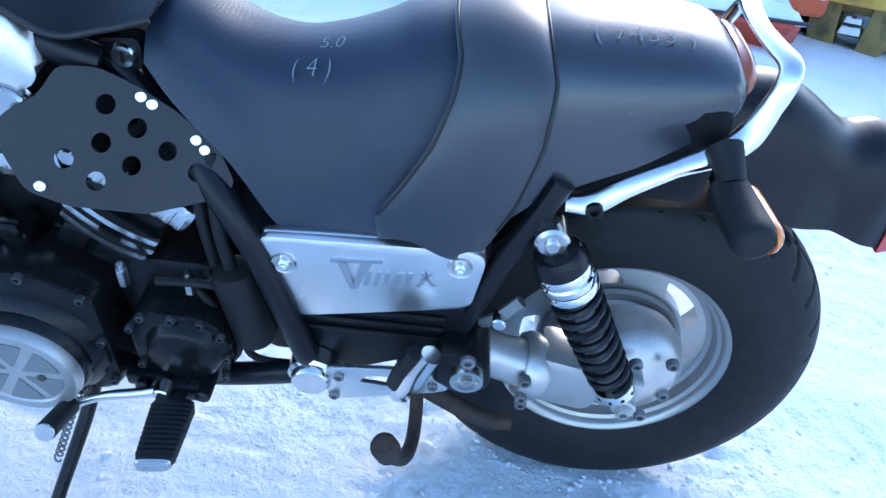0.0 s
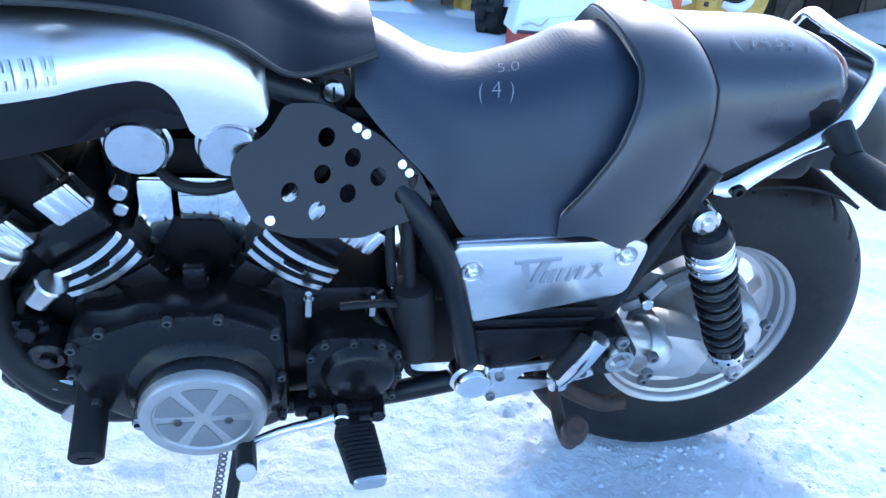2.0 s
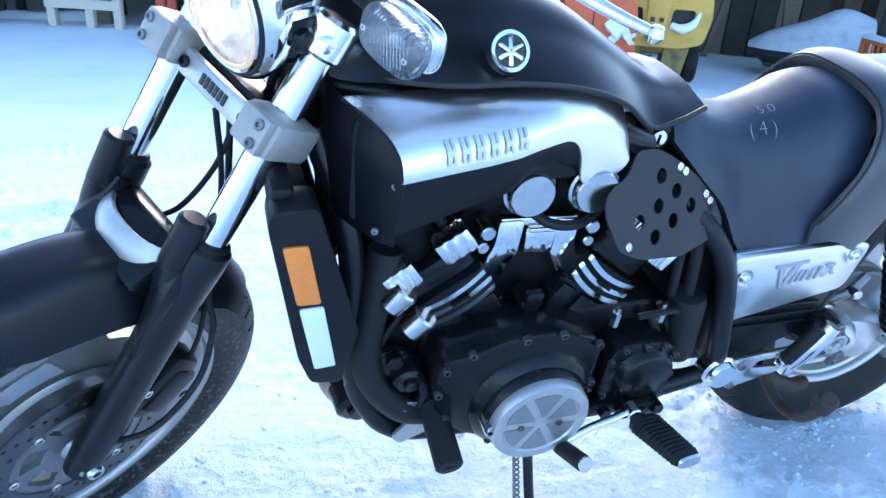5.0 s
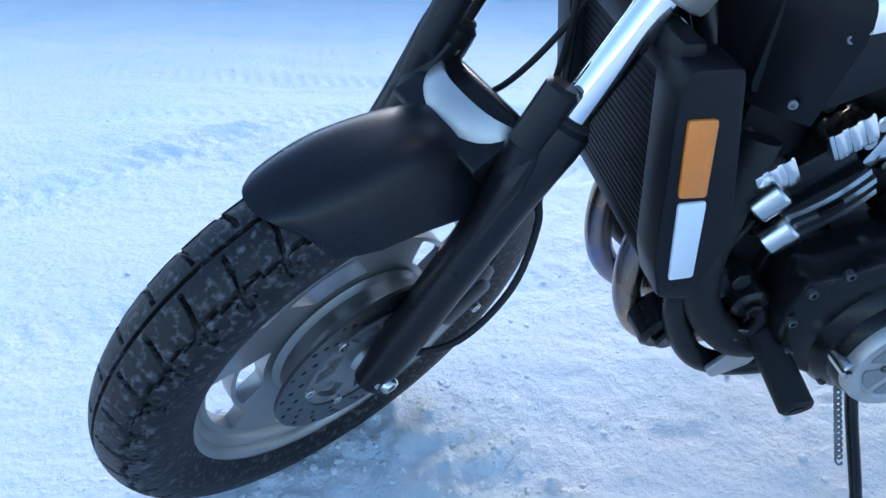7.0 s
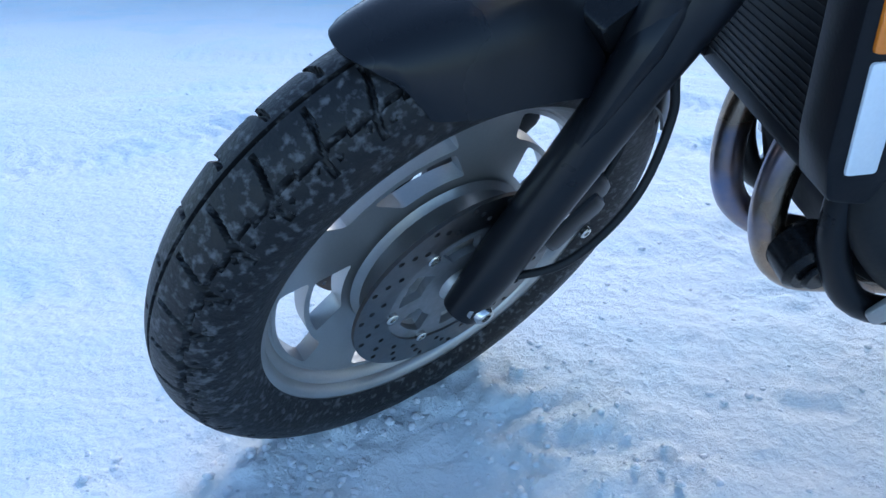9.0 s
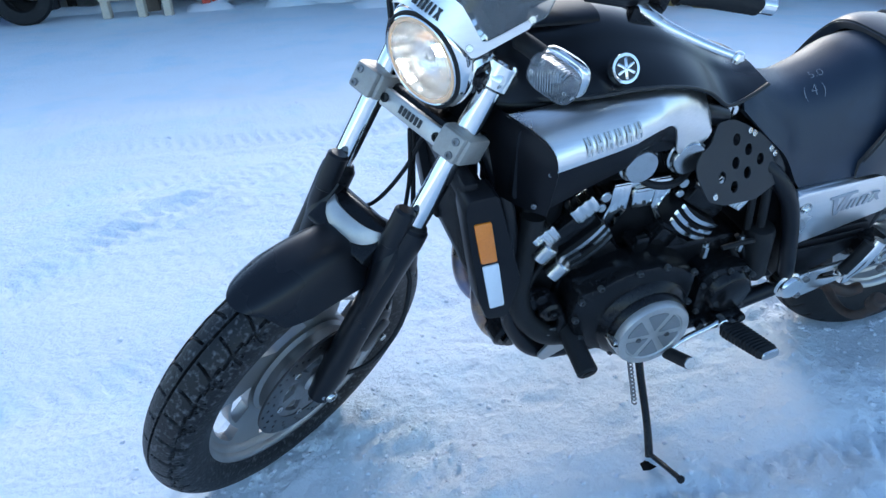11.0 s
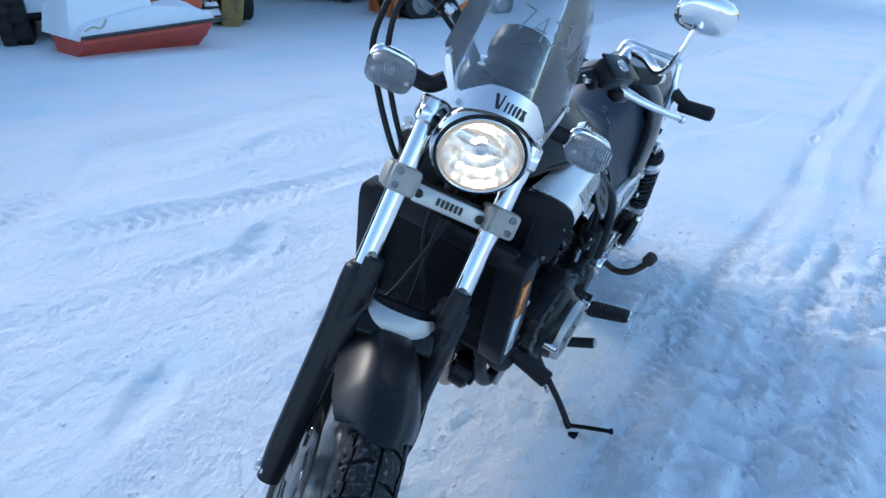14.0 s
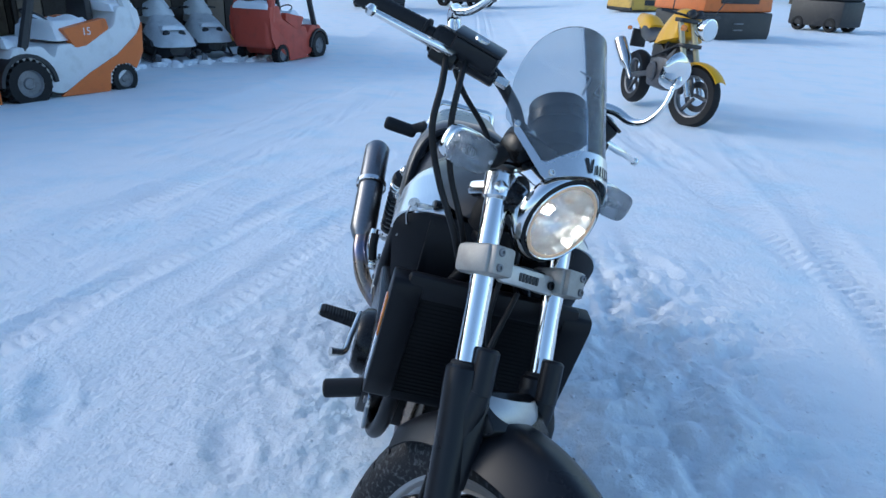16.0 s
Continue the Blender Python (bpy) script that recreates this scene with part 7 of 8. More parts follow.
# yellow machine seen from behind, with snow in its vents
def yellow_loader(m):
    t = thing("yellow_forklift", "worn yellow forklift seen from behind with snow in its vents", "forklift", m)
    vents = [round_poly([(k * 0.16 - 0.14, 0.66), (k * 0.16 - 0.12, 0.86), (k * 0.16 + 0.12, 0.86), (k * 0.16 + 0.14, 0.70)], 0.04) for k in (-1.8, 1.8)]
    b = part("counterweight", prism(round_poly([(-0.54, 0.50), (-0.60, 0.78), (-0.56, 1.10), (-0.40, 1.16), (0.40, 1.16), (0.56, 1.10), (0.60, 0.78), (0.54, 0.50), (0.30, 0.44), (-0.30, 0.44)], 0.07, 3), -0.35, 0.45, vents, 0.0), YELLOW, t)
    part("vent_back", box(1.0, 0.02, 0.30, (0, -0.20, 0.77)), BLACK_M, b)
    part("centre_rib", prism(round_poly([(-0.10, 0.50), (-0.13, 1.02), (0.13, 1.02), (0.10, 0.50)], 0.03, 2), -0.385, -0.34, (), 0.008), YELLOW, b)
    for k in range(3):
        part("label_bar", box(0.05, 0.006, 0.05, (-0.05 + 0.05 * k, -0.388, 0.74 - 0.07 * (k % 2)), 0.002), BLACK_M, b)
    part("lower_frame", join(*[prism(round_poly([(s * 0.14, 0.46), (s * 0.42, 0.46), (s * 0.36, 0.10), (s * 0.30, 0.0), (s * 0.10, 0.0)], 0.02, 2), -0.28, 0.25, (), 0.01) for s in (-1, 1)], box(0.34, 0.40, 0.10, (0, 0.02, 0.40), 0.02), box(0.26, 0.36, 0.06, (0, 0.02, 0.16), 0.02)), DIRTY_YELLOW, t, "grimy yellow lower frame")
    part("tow_hitch", join(box(0.18, 0.10, 0.05, (0, -0.24, 0.27), 0.01), rod((0, -0.26, 0.22), (0, -0.26, 0.34), 0.02, 10)), BLACK_M, t)
    snow_cap(t, 0.20, 0.22, 0.05, (0, -0.20, 0.19), 2)
    snow_cap(t, 0.16, 0.12, 0.03, (0, -0.24, 0.295), 4)
    for s in (-1, 1):
        part("snow_clod", tube([(s * 0.46, -0.34, 0.84), (s * 0.40, -0.37, 0.72), (s * 0.29, -0.38, 0.66), (s * 0.16, -0.36, 0.69)], [0.015, 0.045, 0.055, 0.035], 12, 6), SNOW_CLEAN, t)
        part("wheel", xf(wheel_bm(0.25, 0.16), Matrix.Translation((s * 0.50, 0.25, 0.25)) @ pose(0, 0, 0, 0, 0, 90)), TYRE, t)
    part("fuel_cylinder", rod((-0.40, 0.10, 1.36), (0.40, 0.10, 1.36), 0.17, 24, 0.05), RED, t, "red gas cylinder")
    part("post", join(*[rod((s * 0.45, 0.45, 1.1), (s * 0.42, 0.75, 2.1), 0.04, 10) for s in (-1, 1)]), BLACK_M, t)
    snow_cap(t, 0.84, 0.75, 0.12, (0, 0.05, 1.14), 5)
    return t


yellow_loader(place(3.26, 6.68, -27, -0.03))


# red bucket and the orange machine behind it
def bucket_machine(m):
    t = thing("snow_plough", "red steel plough bucket heaped with snow", "plough", m)
    sect = [(-0.16, 0.02), (0.10, 0.0), (0.42, 0.26), (0.40, 0.30), (-0.20, 0.30)]
    rings = []
    for x, k in ((-0.82, 1.0), (0.60, 1.0), (0.74, 0.55), (0.78, 0.30)):
        rings.append([(x, -y * k - 0.0, 0.30 - (0.30 - z) * (1.0 if k == 1 else 0.75)) for y, z in sect])
    part("bucket", loft(rings), RED, t)
    part("cutting_edge", box(1.60, 0.05, 0.03, (-0.02, -0.40, 0.31), 0.008), BLACK_M, t)
    snow_cap(t, 1.58, 0.70, 0.16, (-0.05, -0.02, 0.30), 1)
    snow_cap(t, 0.95, 0.62, 0.42, (-0.36, 0.10, 0.30), 4)
    part("rope", tube([(-0.78, -0.40, 0.37), (-0.70, -0.41, 0.40), (-0.60, -0.38, 0.38), (-0.52, -0.34, 0.44)], 0.010, 8), PALE_WOOD, t, "stiff frozen rope end")
    return t


bucket_machine(place(1.52, 5.40, -3, -0.05) @ Matrix.Scale(0.88, 4))
om = thing("loader", "orange loader hood half buried in snow", "loader", place(2.22, 6.25, -10, -0.02))
part("hood", prism(round_poly([(-0.38, 0.25), (-0.38, 0.98), (0.20, 1.02), (0.42, 0.80), (0.46, 0.25)], 0.08, 3), -0.30, 0.55, (), 0.03), HOOD_RED, om)
part("snow_patch", thicken(grid_mesh(14, 10, lambda u, v: (0.12 + 0.26 * u + 0.05 * math.sin(9 * v), -0.325, 0.46 + (0.16 + 0.12 * math.sin(5 * u + 1)) * v - 0.06 * math.sin(8 * u))), 0.03), SNOW_CLEAN, om)
part("hood_seam", box(0.012, 0.012, 0.60, (-0.05, -0.302, 0.60), 0.003), BLACK_M, om)
part("tractor_body", join(box(0.9, 0.9, 0.8, (-1.00, 0.35, 0.65), 0.15), box(0.6, 0.8, 0.5, (-1.1, 0.4, 1.25), 0.1)), BLACK_M, om)
part("wheel", xf(lugged_bm(0.42, 0.24, 16), Matrix.Translation((-1.35, -0.18, 0.40)) @ pose(0, 0, 0, 0, 0, 70)), TYRE, om, "black lugged tractor tyre")
snow_cap(om, 0.80, 0.85, 0.18, (0.02, 0.12, 0.98), 6)
snow_cap(om, 1.05, 0.95, 0.50, (-0.85, 0.05, 0.42), 7)


# covered boat on the shed's edge
def covered_boat(m):
    t = thing("covered_boat", "small boat under a snowy cover in the shed", "boat", m)
    part("hull", loft([[(x, w * math.cos(a), 0.55 + d * math.sin(a)) for a in np.linspace(math.pi, 2 * math.pi, 12)] for x, w, d in ((-1.0, 0.10, 0.12), (-0.7, 0.42, 0.30), (0.0, 0.62, 0.42), (0.9, 0.66, 0.42))]), BLACK_M, t)
    part("cover", shell([(-1.02, 0.62, 0.52, 0.10, 0.14), (-0.7, 0.82, 0.52, 0.34, 0.46), (-0.1, 1.05, 0.52, 0.48, 0.66), (0.4, 1.28, 0.52, 0.46, 0.68), (0.9, 1.15, 0.52, 0.5, 0.68)], 2.3), COVER, t)
    part("trailer", join(box(1.6, 0.5, 0.08, (0.1, 0, 0.25), 0.02), rod((0.3, -0.7, 0.22), (0.3, 0.7, 0.22), 0.20, 16, 0.03)), BLACK_M, t)
    return t


covered_boat(place(6.75, 8.05, -35, 0.0) @ Matrix.Scale(0.84, 4))


# snowmobile: nose along -x of its own frame
def snowmobile(m, label, trim):
    t = thing("snowmobile", label, "snowmobile", m)
    part("belly", shell([(-1.12, 0.36, 0.20, 0.16, 0.10), (-0.85, 0.46, 0.14, 0.38, 0.30), (-0.3, 0.56, 0.14, 0.42, 0.34), (0.1, 0.52, 0.2, 0.30, 0.26)], 3.0), BLACK_M, t)
    cowl = part("cowl", shell([(-1.26, 0.44, 0.36, 0.08, 0.14), (-1.12, 0.56, 0.36, 0.26, 0.36), (-0.85, 0.68, 0.40, 0.38, 0.45), (-0.50, 0.82, 0.46, 0.38, 0.46), (-0.22, 0.92, 0.54, 0.30, 0.42), (0.02, 0.88, 0.56, 0.20, 0.34), (0.16, 0.76, 0.56, 0.14, 0.24)], 3.0), COVER, t, "pale grey cowl")
    for s in (-1, 1):
        part("headlight", xf(lathe([(0, 0.03), (0.05, 0.022), (0.07, 0.0), (0, -0.02)], 20), Matrix.Translation((-1.02, s * 0.15, 0.60)) @ Vector((-0.8, s * 0.1, 0.5)).to_track_quat("Z", "Y").to_matrix().to_4x4()), BLACK_M, cowl)
        part("side_trim", prism(round_poly([(-1.00, 0.36), (-0.30, 0.42), (0.05, 0.56), (-0.30, 0.58), (-0.92, 0.46)], 0.03, 2), s * 0.455, s * 0.40), trim, cowl)
        part("ski", tube([(-1.40, s * 0.44, 0.24), (-1.25, s * 0.44, 0.06), (-0.6, s * 0.44, 0.04), (-0.3, s * 0.44, 0.05)], 0.06, 8, 4, True, 0.35), DULL, t)
        part("ski_leg", rod((-0.85, s * 0.30, 0.34), (-0.80, s * 0.44, 0.07), 0.025, 8), BLACK_M, t)
        part("grip", rod((-0.06, s * 0.24, 1.02), (0.02, s * 0.40, 1.00), 0.020, 8), RUBBER, t)
    part("windscreen", thicken(grid_mesh(17, 9, lambda u, v: (-0.34 + 0.24 * v + 1.1 * (u - 0.5) ** 2, (u - 0.5) * (0.62 - 0.16 * v * v), 0.86 + (0.36 - 0.5 * (u - 0.5) ** 2) * v)), 0.012), COVER, t, "frosted windscreen")
    part("seat", shell([(0.0, 0.76, 0.40, 0.15, 0.18), (0.5, 0.70, 0.40, 0.16, 0.18), (1.2, 0.72, 0.42, 0.14, 0.17), (1.35, 0.62, 0.42, 0.12, 0.15)], 3.2), BLACK_M, t)
    part("running_board", box(1.2, 0.72, 0.04, (0.55, 0, 0.26), 0.01), BLACK_M, t)
    part("track", box(1.7, 0.38, 0.26, (0.55, 0, 0.15), 0.10, 3), BLACK_M, t)
    part("handlebar", tube([(-0.04, -0.36, 1.00), (-0.10, 0, 1.02), (-0.04, 0.36, 1.00)], 0.014, 8), BLACK_M, t)
    snow_cap(t, 1.1, 0.30, 0.12, (0.65, 0, 0.69), 2)
    snow_cap(t, 0.42, 0.46, 0.06, (-0.78, 0, 0.68), 3)
    return t


snowmobile(place(12.2, 6.45, 38, 0.0), "pale grey snowmobile with snow on its seat beside the shed", BLACK_M)
snowmobile(place(13.6, 6.15, 36, 0.0), "grey and yellow snowmobile with snow on its cowl beside the shed", YELLOW)


# crusted lumps left by the snow plough along the shed's edge
def plough_lumps():
    rng = random.Random(23)
    tmp = bmesh.new()
    bmesh.ops.create_icosphere(tmp, subdivisions=2, radius=1.0)
    base = [v.co.copy() for v in tmp.verts]
    fs = [[v.index for v in f.verts] for f in tmp.faces]
    tmp.free()
    line = [(8.9, 6.6), (11.0, 5.7), (13.4, 4.7)]
    spots = []
    for k in range(170):
        f = rng.uniform(0, len(line) - 1)
        a, b = line[int(f)], line[int(f) + 1]
        f -= int(f)
        spots.append((a[0] + (b[0] - a[0]) * f + rng.gauss(0, 0.2), a[1] + (b[1] - a[1]) * f + rng.gauss(0, 0.16), 0.025 + 0.11 * rng.random() ** 3))
    heights = ground_z([p[0] for p in spots], [p[1] for p in spots])
    verts, faces = [], []
    for (x, y, r), z in zip(spots, heights.tolist()):
        o = len(verts)
        ph = rng.uniform(0, 6)
        for b in base:
            q = r * (1 + 0.22 * math.sin(4 * b.x + ph) + 0.18 * math.sin(5 * b.y + 2 * ph))
            verts.append((x + b.x * q * 1.2, y + b.y * q, z + r * 0.1 + b.z * q * 0.7))
        faces += [[i + o for i in f] for f in fs]
    me = bpy.data.meshes.new("plough_lumps")
    me.from_pydata(verts, [], faces)
    me.materials.append(SNOW_CLEAN)
    me.shade_smooth()
    return tagged(new("snow_clods", me), "crusted snow clods along the edge of the cleared lane", "snow", kind="stuff")


plough_lumps()


# shed: open front, board walls, beams
shed = thing("shed", "dark open-fronted timber machine shed", "shed", Matrix.Translation((0, -1.4, -0.7)), "structure")
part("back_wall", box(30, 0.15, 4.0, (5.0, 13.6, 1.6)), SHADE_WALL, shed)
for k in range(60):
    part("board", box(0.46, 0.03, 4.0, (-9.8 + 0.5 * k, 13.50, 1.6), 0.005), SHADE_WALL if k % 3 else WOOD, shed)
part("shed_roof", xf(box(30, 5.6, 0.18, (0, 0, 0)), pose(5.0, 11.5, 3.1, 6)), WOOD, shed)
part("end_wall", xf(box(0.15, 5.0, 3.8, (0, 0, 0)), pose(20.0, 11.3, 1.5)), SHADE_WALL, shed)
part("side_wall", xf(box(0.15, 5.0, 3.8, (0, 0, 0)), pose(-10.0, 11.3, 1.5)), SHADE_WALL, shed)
for x in (-9.9, -6.5, -3.0, 0.6, 4.9, 8.4, 12.0, 16.0, 19.9):
    part("post", box(0.16, 0.16, 3.4, (x, 9.6 if x < 4 else 9.9, 1.2), 0.01), WOOD, shed)
part("front_beam", box(30, 0.18, 0.30, (5.0, 9.7, 2.95), 0.01), WOOD, shed)
for k, (x, a) in enumerate(((5.4, 18), (5.8, -12), (6.1, 8), (7.7, -16))):
    part("leaning_plank", xf(box(0.10, 0.05, 2.4, (0, 0, 1.1), 0.008), pose(x, 11.1, gz(x, 9.7) + 0.7, 8, a, 0)), WOOD, shed)


part("bay_roof", box(5.6, 3.0, 0.16, (6.1, 10.4, 3.1), 0.01), WOOD, shed)
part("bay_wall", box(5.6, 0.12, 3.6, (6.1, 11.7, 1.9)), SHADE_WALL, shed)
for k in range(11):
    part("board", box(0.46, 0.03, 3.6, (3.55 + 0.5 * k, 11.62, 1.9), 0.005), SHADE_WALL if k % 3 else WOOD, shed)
part("bay_post", box(0.16, 0.16, 3.4, (3.6, 9.1, 1.7), 0.01), WOOD, shed)
wing = thing("board_wall", "weathered board wall behind the snowmobiles", "wall", pose(13.6, 7.2, -0.6, 0, 0, -36), "structure")
# core and most boards carry the shaded colour
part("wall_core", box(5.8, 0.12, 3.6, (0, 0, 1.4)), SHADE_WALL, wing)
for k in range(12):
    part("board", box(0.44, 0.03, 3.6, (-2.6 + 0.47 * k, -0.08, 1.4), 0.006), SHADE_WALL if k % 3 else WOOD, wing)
part("eave", xf(box(6.2, 3.4, 0.14, (0, 0, 0)), pose(0, -0.4, 3.2, 4)), WOOD, wing)


# stacked machine parts with coloured legs along the shed's front
def rack(x, y, w, mat_leg, label, h=0.9):
    t = thing("storage_rack", label, "rack", place(x, y, random.Random(int(x * 10)).uniform(-6, 6)), group="racks along the shed")
    for sx in (-1, 1):
        for sy in (-1, 1):
            part("leg", box(0.10, 0.10, h, (sx * w / 2, sy * 0.35, h / 2), 0.012), mat_leg, t)
    part("deck", box(w + 0.2, 0.9, 0.07, (0, 0, 0.42), 0.01), BLACK_M, t)
    part("upper_deck", box(w + 0.2, 0.9, 0.07, (0, 0, h), 0.01), BLACK_M, t)
    part("load", join(box(w * 0.8, 0.7, 0.34, (0, 0.05, 0.62), 0.05), box(w * 0.5, 0.5, 0.3, (0.05, 0, h + 0.17), 0.05)), BLACK_M, t)
    part("low_snow", grid_mesh(12, 8, lambda u, v: ((u - 0.5) * (w + 0.5), -0.62 + 0.5 * v, 0.10 * math.sin(math.pi * u) * math.sin(math.pi * v) + 0.05 * math.sin(11 * u) * v)), SNOW_CLEAN, t)
    return t


for x, y, w, c, l in ((-2.32, 8.3, 0.12, RED, "black rack on red legs with parts, at the shed"), (-1.31, 8.15, 0.17, TEAL, "narrow teal-legged rack beside the shed"), (-0.23, 7.6, 0.43, ORANGE, "black rack on orange legs at the shed"), (-0.85, 8.2, 0.4, BLACK_M, "black machine rack at the shed"), (0.95, 7.7, 0.5, YELLOW, "rack on yellow legs at the shed"), (-5.6, 8.4, 0.7, BLACK_M, "black machine rack at the shed"), (-3.6, 9.0, 1.2, BLACK_M, "wide black machine rack in the shed"), (-1.6, 9.2, 1.4, BLACK_M, "wide black machine rack in the shed"), (0.4, 9.0, 1.3, BLACK_M, "wide black machine rack in the shed")):
    rack(x, y, w, c, l)

pal = thing("pallet", "pale wooden pallet standing on edge with snow", "pallet", place(-3.10, 7.72, -14))
for sx in (-1, 0.15, 1):
    part("post", box(0.09, 0.09, 0.85, (sx * 0.36, 0, 0.42), 0.008), PALE_WOOD, pal)
for k in range(3):
    part("slat", box(0.82, 0.025, 0.10, (0, -0.055, 0.24 + 0.24 * k), 0.004), PALE_WOOD, pal)
snow_cap(pal, 0.85, 0.16, 0.06, (0, 0, 0.84), 2)

bt = thing("blue_tractor", "blue and white small tractor parked by the shed", "tractor", place(-4.85, 8.3, 10))
part("hood", shell([(-0.7, 0.70, 0.30, 0.30, 0.34), (0.0, 0.85, 0.28, 0.32, 0.36), (0.5, 0.9, 0.28, 0.34, 0.38)], 3), BLUE, bt)
for s in (-1, 1):
    part("wheel", xf(wheel_bm(0.32, 0.22), Matrix.Translation((0.45, s * 0.5, 0.32))), TYRE, bt)
part("seat_fender", box(0.7, 0.9, 0.2, (0.45, 0, 0.85), 0.08), WHITE, bt)
snow_cap(bt, 1.0, 0.6, 0.1, (-0.1, 0, 0.82), 3)


# second motorcycle, yellow naked bike on its stand; nose along -x of its own frame
GOLD = mat("pale_gold_fork", (0.55, 0.47, 0.30), 0.3, 0.8, 0.05, 120, 0.1)
ENGINE_GREY = mat("dirty_grey_alloy", (0.10, 0.10, 0.105), 0.45, 0.5, 0.2, 60, 0.35, 0.5, (0.03, 0.03, 0.03), 9)


def yellow_bike(m):
    t = thing("yellow_motorcycle", "yellow naked motorcycle parked on snow", "motorcycle", m)
    for x, w, st in ((0.0, 0.085, 0), (1.40, 0.11, 0)):
        tm = Matrix.Translation((x, 0, 0.30)) @ (pose(0, 0, 0, 0, 0, 22) if x == 0 else Matrix())
        wh = part("wheel", xf(lathe([(0.205, -w * 0.5), (0.275, -w * 0.62), (0.30, -w * 0.25), (0.305, 0), (0.30, w * 0.25), (0.275, w * 0.62), (0.205, w * 0.5)], 48, AXIS_Y), tm), TYRE, t, "black motorcycle tyre")
        part("rim", xf(lathe([(0.19, -w * 0.4), (0.212, -w * 0.5), (0.212, w * 0.5), (0.19, w * 0.4), (0.185, 0), (0.19, -w * 0.4)], 48, AXIS_Y), tm), DULL, wh)
        for k in range(3):
            part("spoke", xf(xf(box(0.035, 0.03, 0.20, (0.02, 0, 0.10), 0.008), pose(0, 0, 0, 0, 120 * k + 20, 0)), tm), ENGINE_GREY, wh)
        part("brake_disc", xf(lathe([(0.09, 0.055), (0.15, 0.055), (0.15, 0.060), (0.09, 0.060), (0.09, 0.055)], 40, AXIS_Y), tm), DISC, wh)
    ft = pose(0, 0, 0, 0, 0, 22)
    for s in (-1, 1):
        part("fork_leg", xf(rod((0.13, s * 0.095, 0.58), (0.31, s * 0.095, 0.98), 0.028, 14, 0.004), ft), GOLD, t, "pale gold fork leg")
        part("fork_slider", xf(rod((-0.01, s * 0.095, 0.29), (0.14, s * 0.095, 0.60), 0.031, 14, 0.006), ft), STEEL, t)
        part("brake_caliper", xf(box(0.05, 0.05, 0.12, (0.11, s * 0.075, 0.36), 0.015), ft), BLACK_M, t)
    part("front_fender", xf(thicken(grid_mesh(16, 7, lambda u, v: (0.335 * math.sin(radians(-55 + 115 * u)), (v - 0.5) * 0.15, 0.30 + 0.335 * math.cos(radians(-55 + 115 * u)) - 0.02 * (2 * v - 1) ** 2)), 0.006), ft), BIKE_YELLOW, t)
    lm = ft @ Matrix.Translation((0.02, 0, 0.93)) @ pose(0, 0, 0, 0, -90, 0)
    hl = part("headlamp", xf(lathe([(0, -0.13), (0.07, -0.11), (0.098, -0.05), (0.108, 0.0), (0.106, 0.012), (0.096, 0.014)], 36), lm), CHROME, t)
    part("lens", xf(lathe([(0, 0.026), (0.05, 0.023), (0.097, 0.012)], 32), lm), WHITE_REFL, hl)
    part("lower_yoke", xf(box(0.09, 0.26, 0.04, (0.20, 0, 0.76), 0.012), ft), BLACK_M, t)
    part("upper_yoke", xf(box(0.10, 0.26, 0.04, (0.31, 0, 0.99), 0.012), ft), BLACK_M, t)
    for s in (-1, 1):
        part("instrument", xf(lathe([(0, -0.05), (0.04, -0.04), (0.045, 0.0), (0.042, 0.006), (0, 0.004)], 24), ft @ Matrix.Translation((0.24, s * 0.055, 1.07)) @ pose(0, 0, 0, 0, 40, 0)), BLACK_M, t)
        part("front_indicator", xf(lathe([(0, 0.03), (0.028, 0.02), (0.032, -0.01), (0, -0.03)], 16), ft @ Matrix.Translation((0.16, s * 0.20, 0.92)) @ pose(0, 0, 0, 0, -90, 0)), AMBER, t)
    part("tank", shell([(0.34, 0.96, 0.84, 0.08, 0.09), (0.42, 1.07, 0.80, 0.14, 0.17), (0.58, 1.10, 0.76, 0.17, 0.20), (0.76, 1.00, 0.72, 0.14, 0.17), (0.92, 0.87, 0.72, 0.09, 0.11)], 2.6), BIKE_YELLOW, t)
    part("seat", shell([(0.80, 0.90, 0.76, 0.11, 0.13), (0.98, 0.84, 0.72, 0.15, 0.17), (1.18, 0.90, 0.76, 0.14, 0.15), (1.30, 0.96, 0.82, 0.11, 0.12)], 2.8), BLACK_M, t)
    part("tail", shell([(1.12, 0.90, 0.78, 0.12, 0.13), (1.32, 0.99, 0.84, 0.11, 0.12), (1.56, 1.00, 0.92, 0.07, 0.08)], 2.8), BIKE_YELLOW, t)
    part("plate_holder", box(0.04, 0.18, 0.20, (1.58, 0, 0.72), 0.01), BLACK_M, t)
    part("engine", join(box(0.42, 0.30, 0.34, (0.66, 0, 0.44), 0.06), xf(box(0.16, 0.24, 0.30, (0, 0, 0.1), 0.03), pose(0.55, 0, 0.52, 0, -55, 0)), rod((0.70, -0.19, 0.44), (0.70, 0.19, 0.44), 0.10, 24, 0.02)), ENGINE_GREY, t)
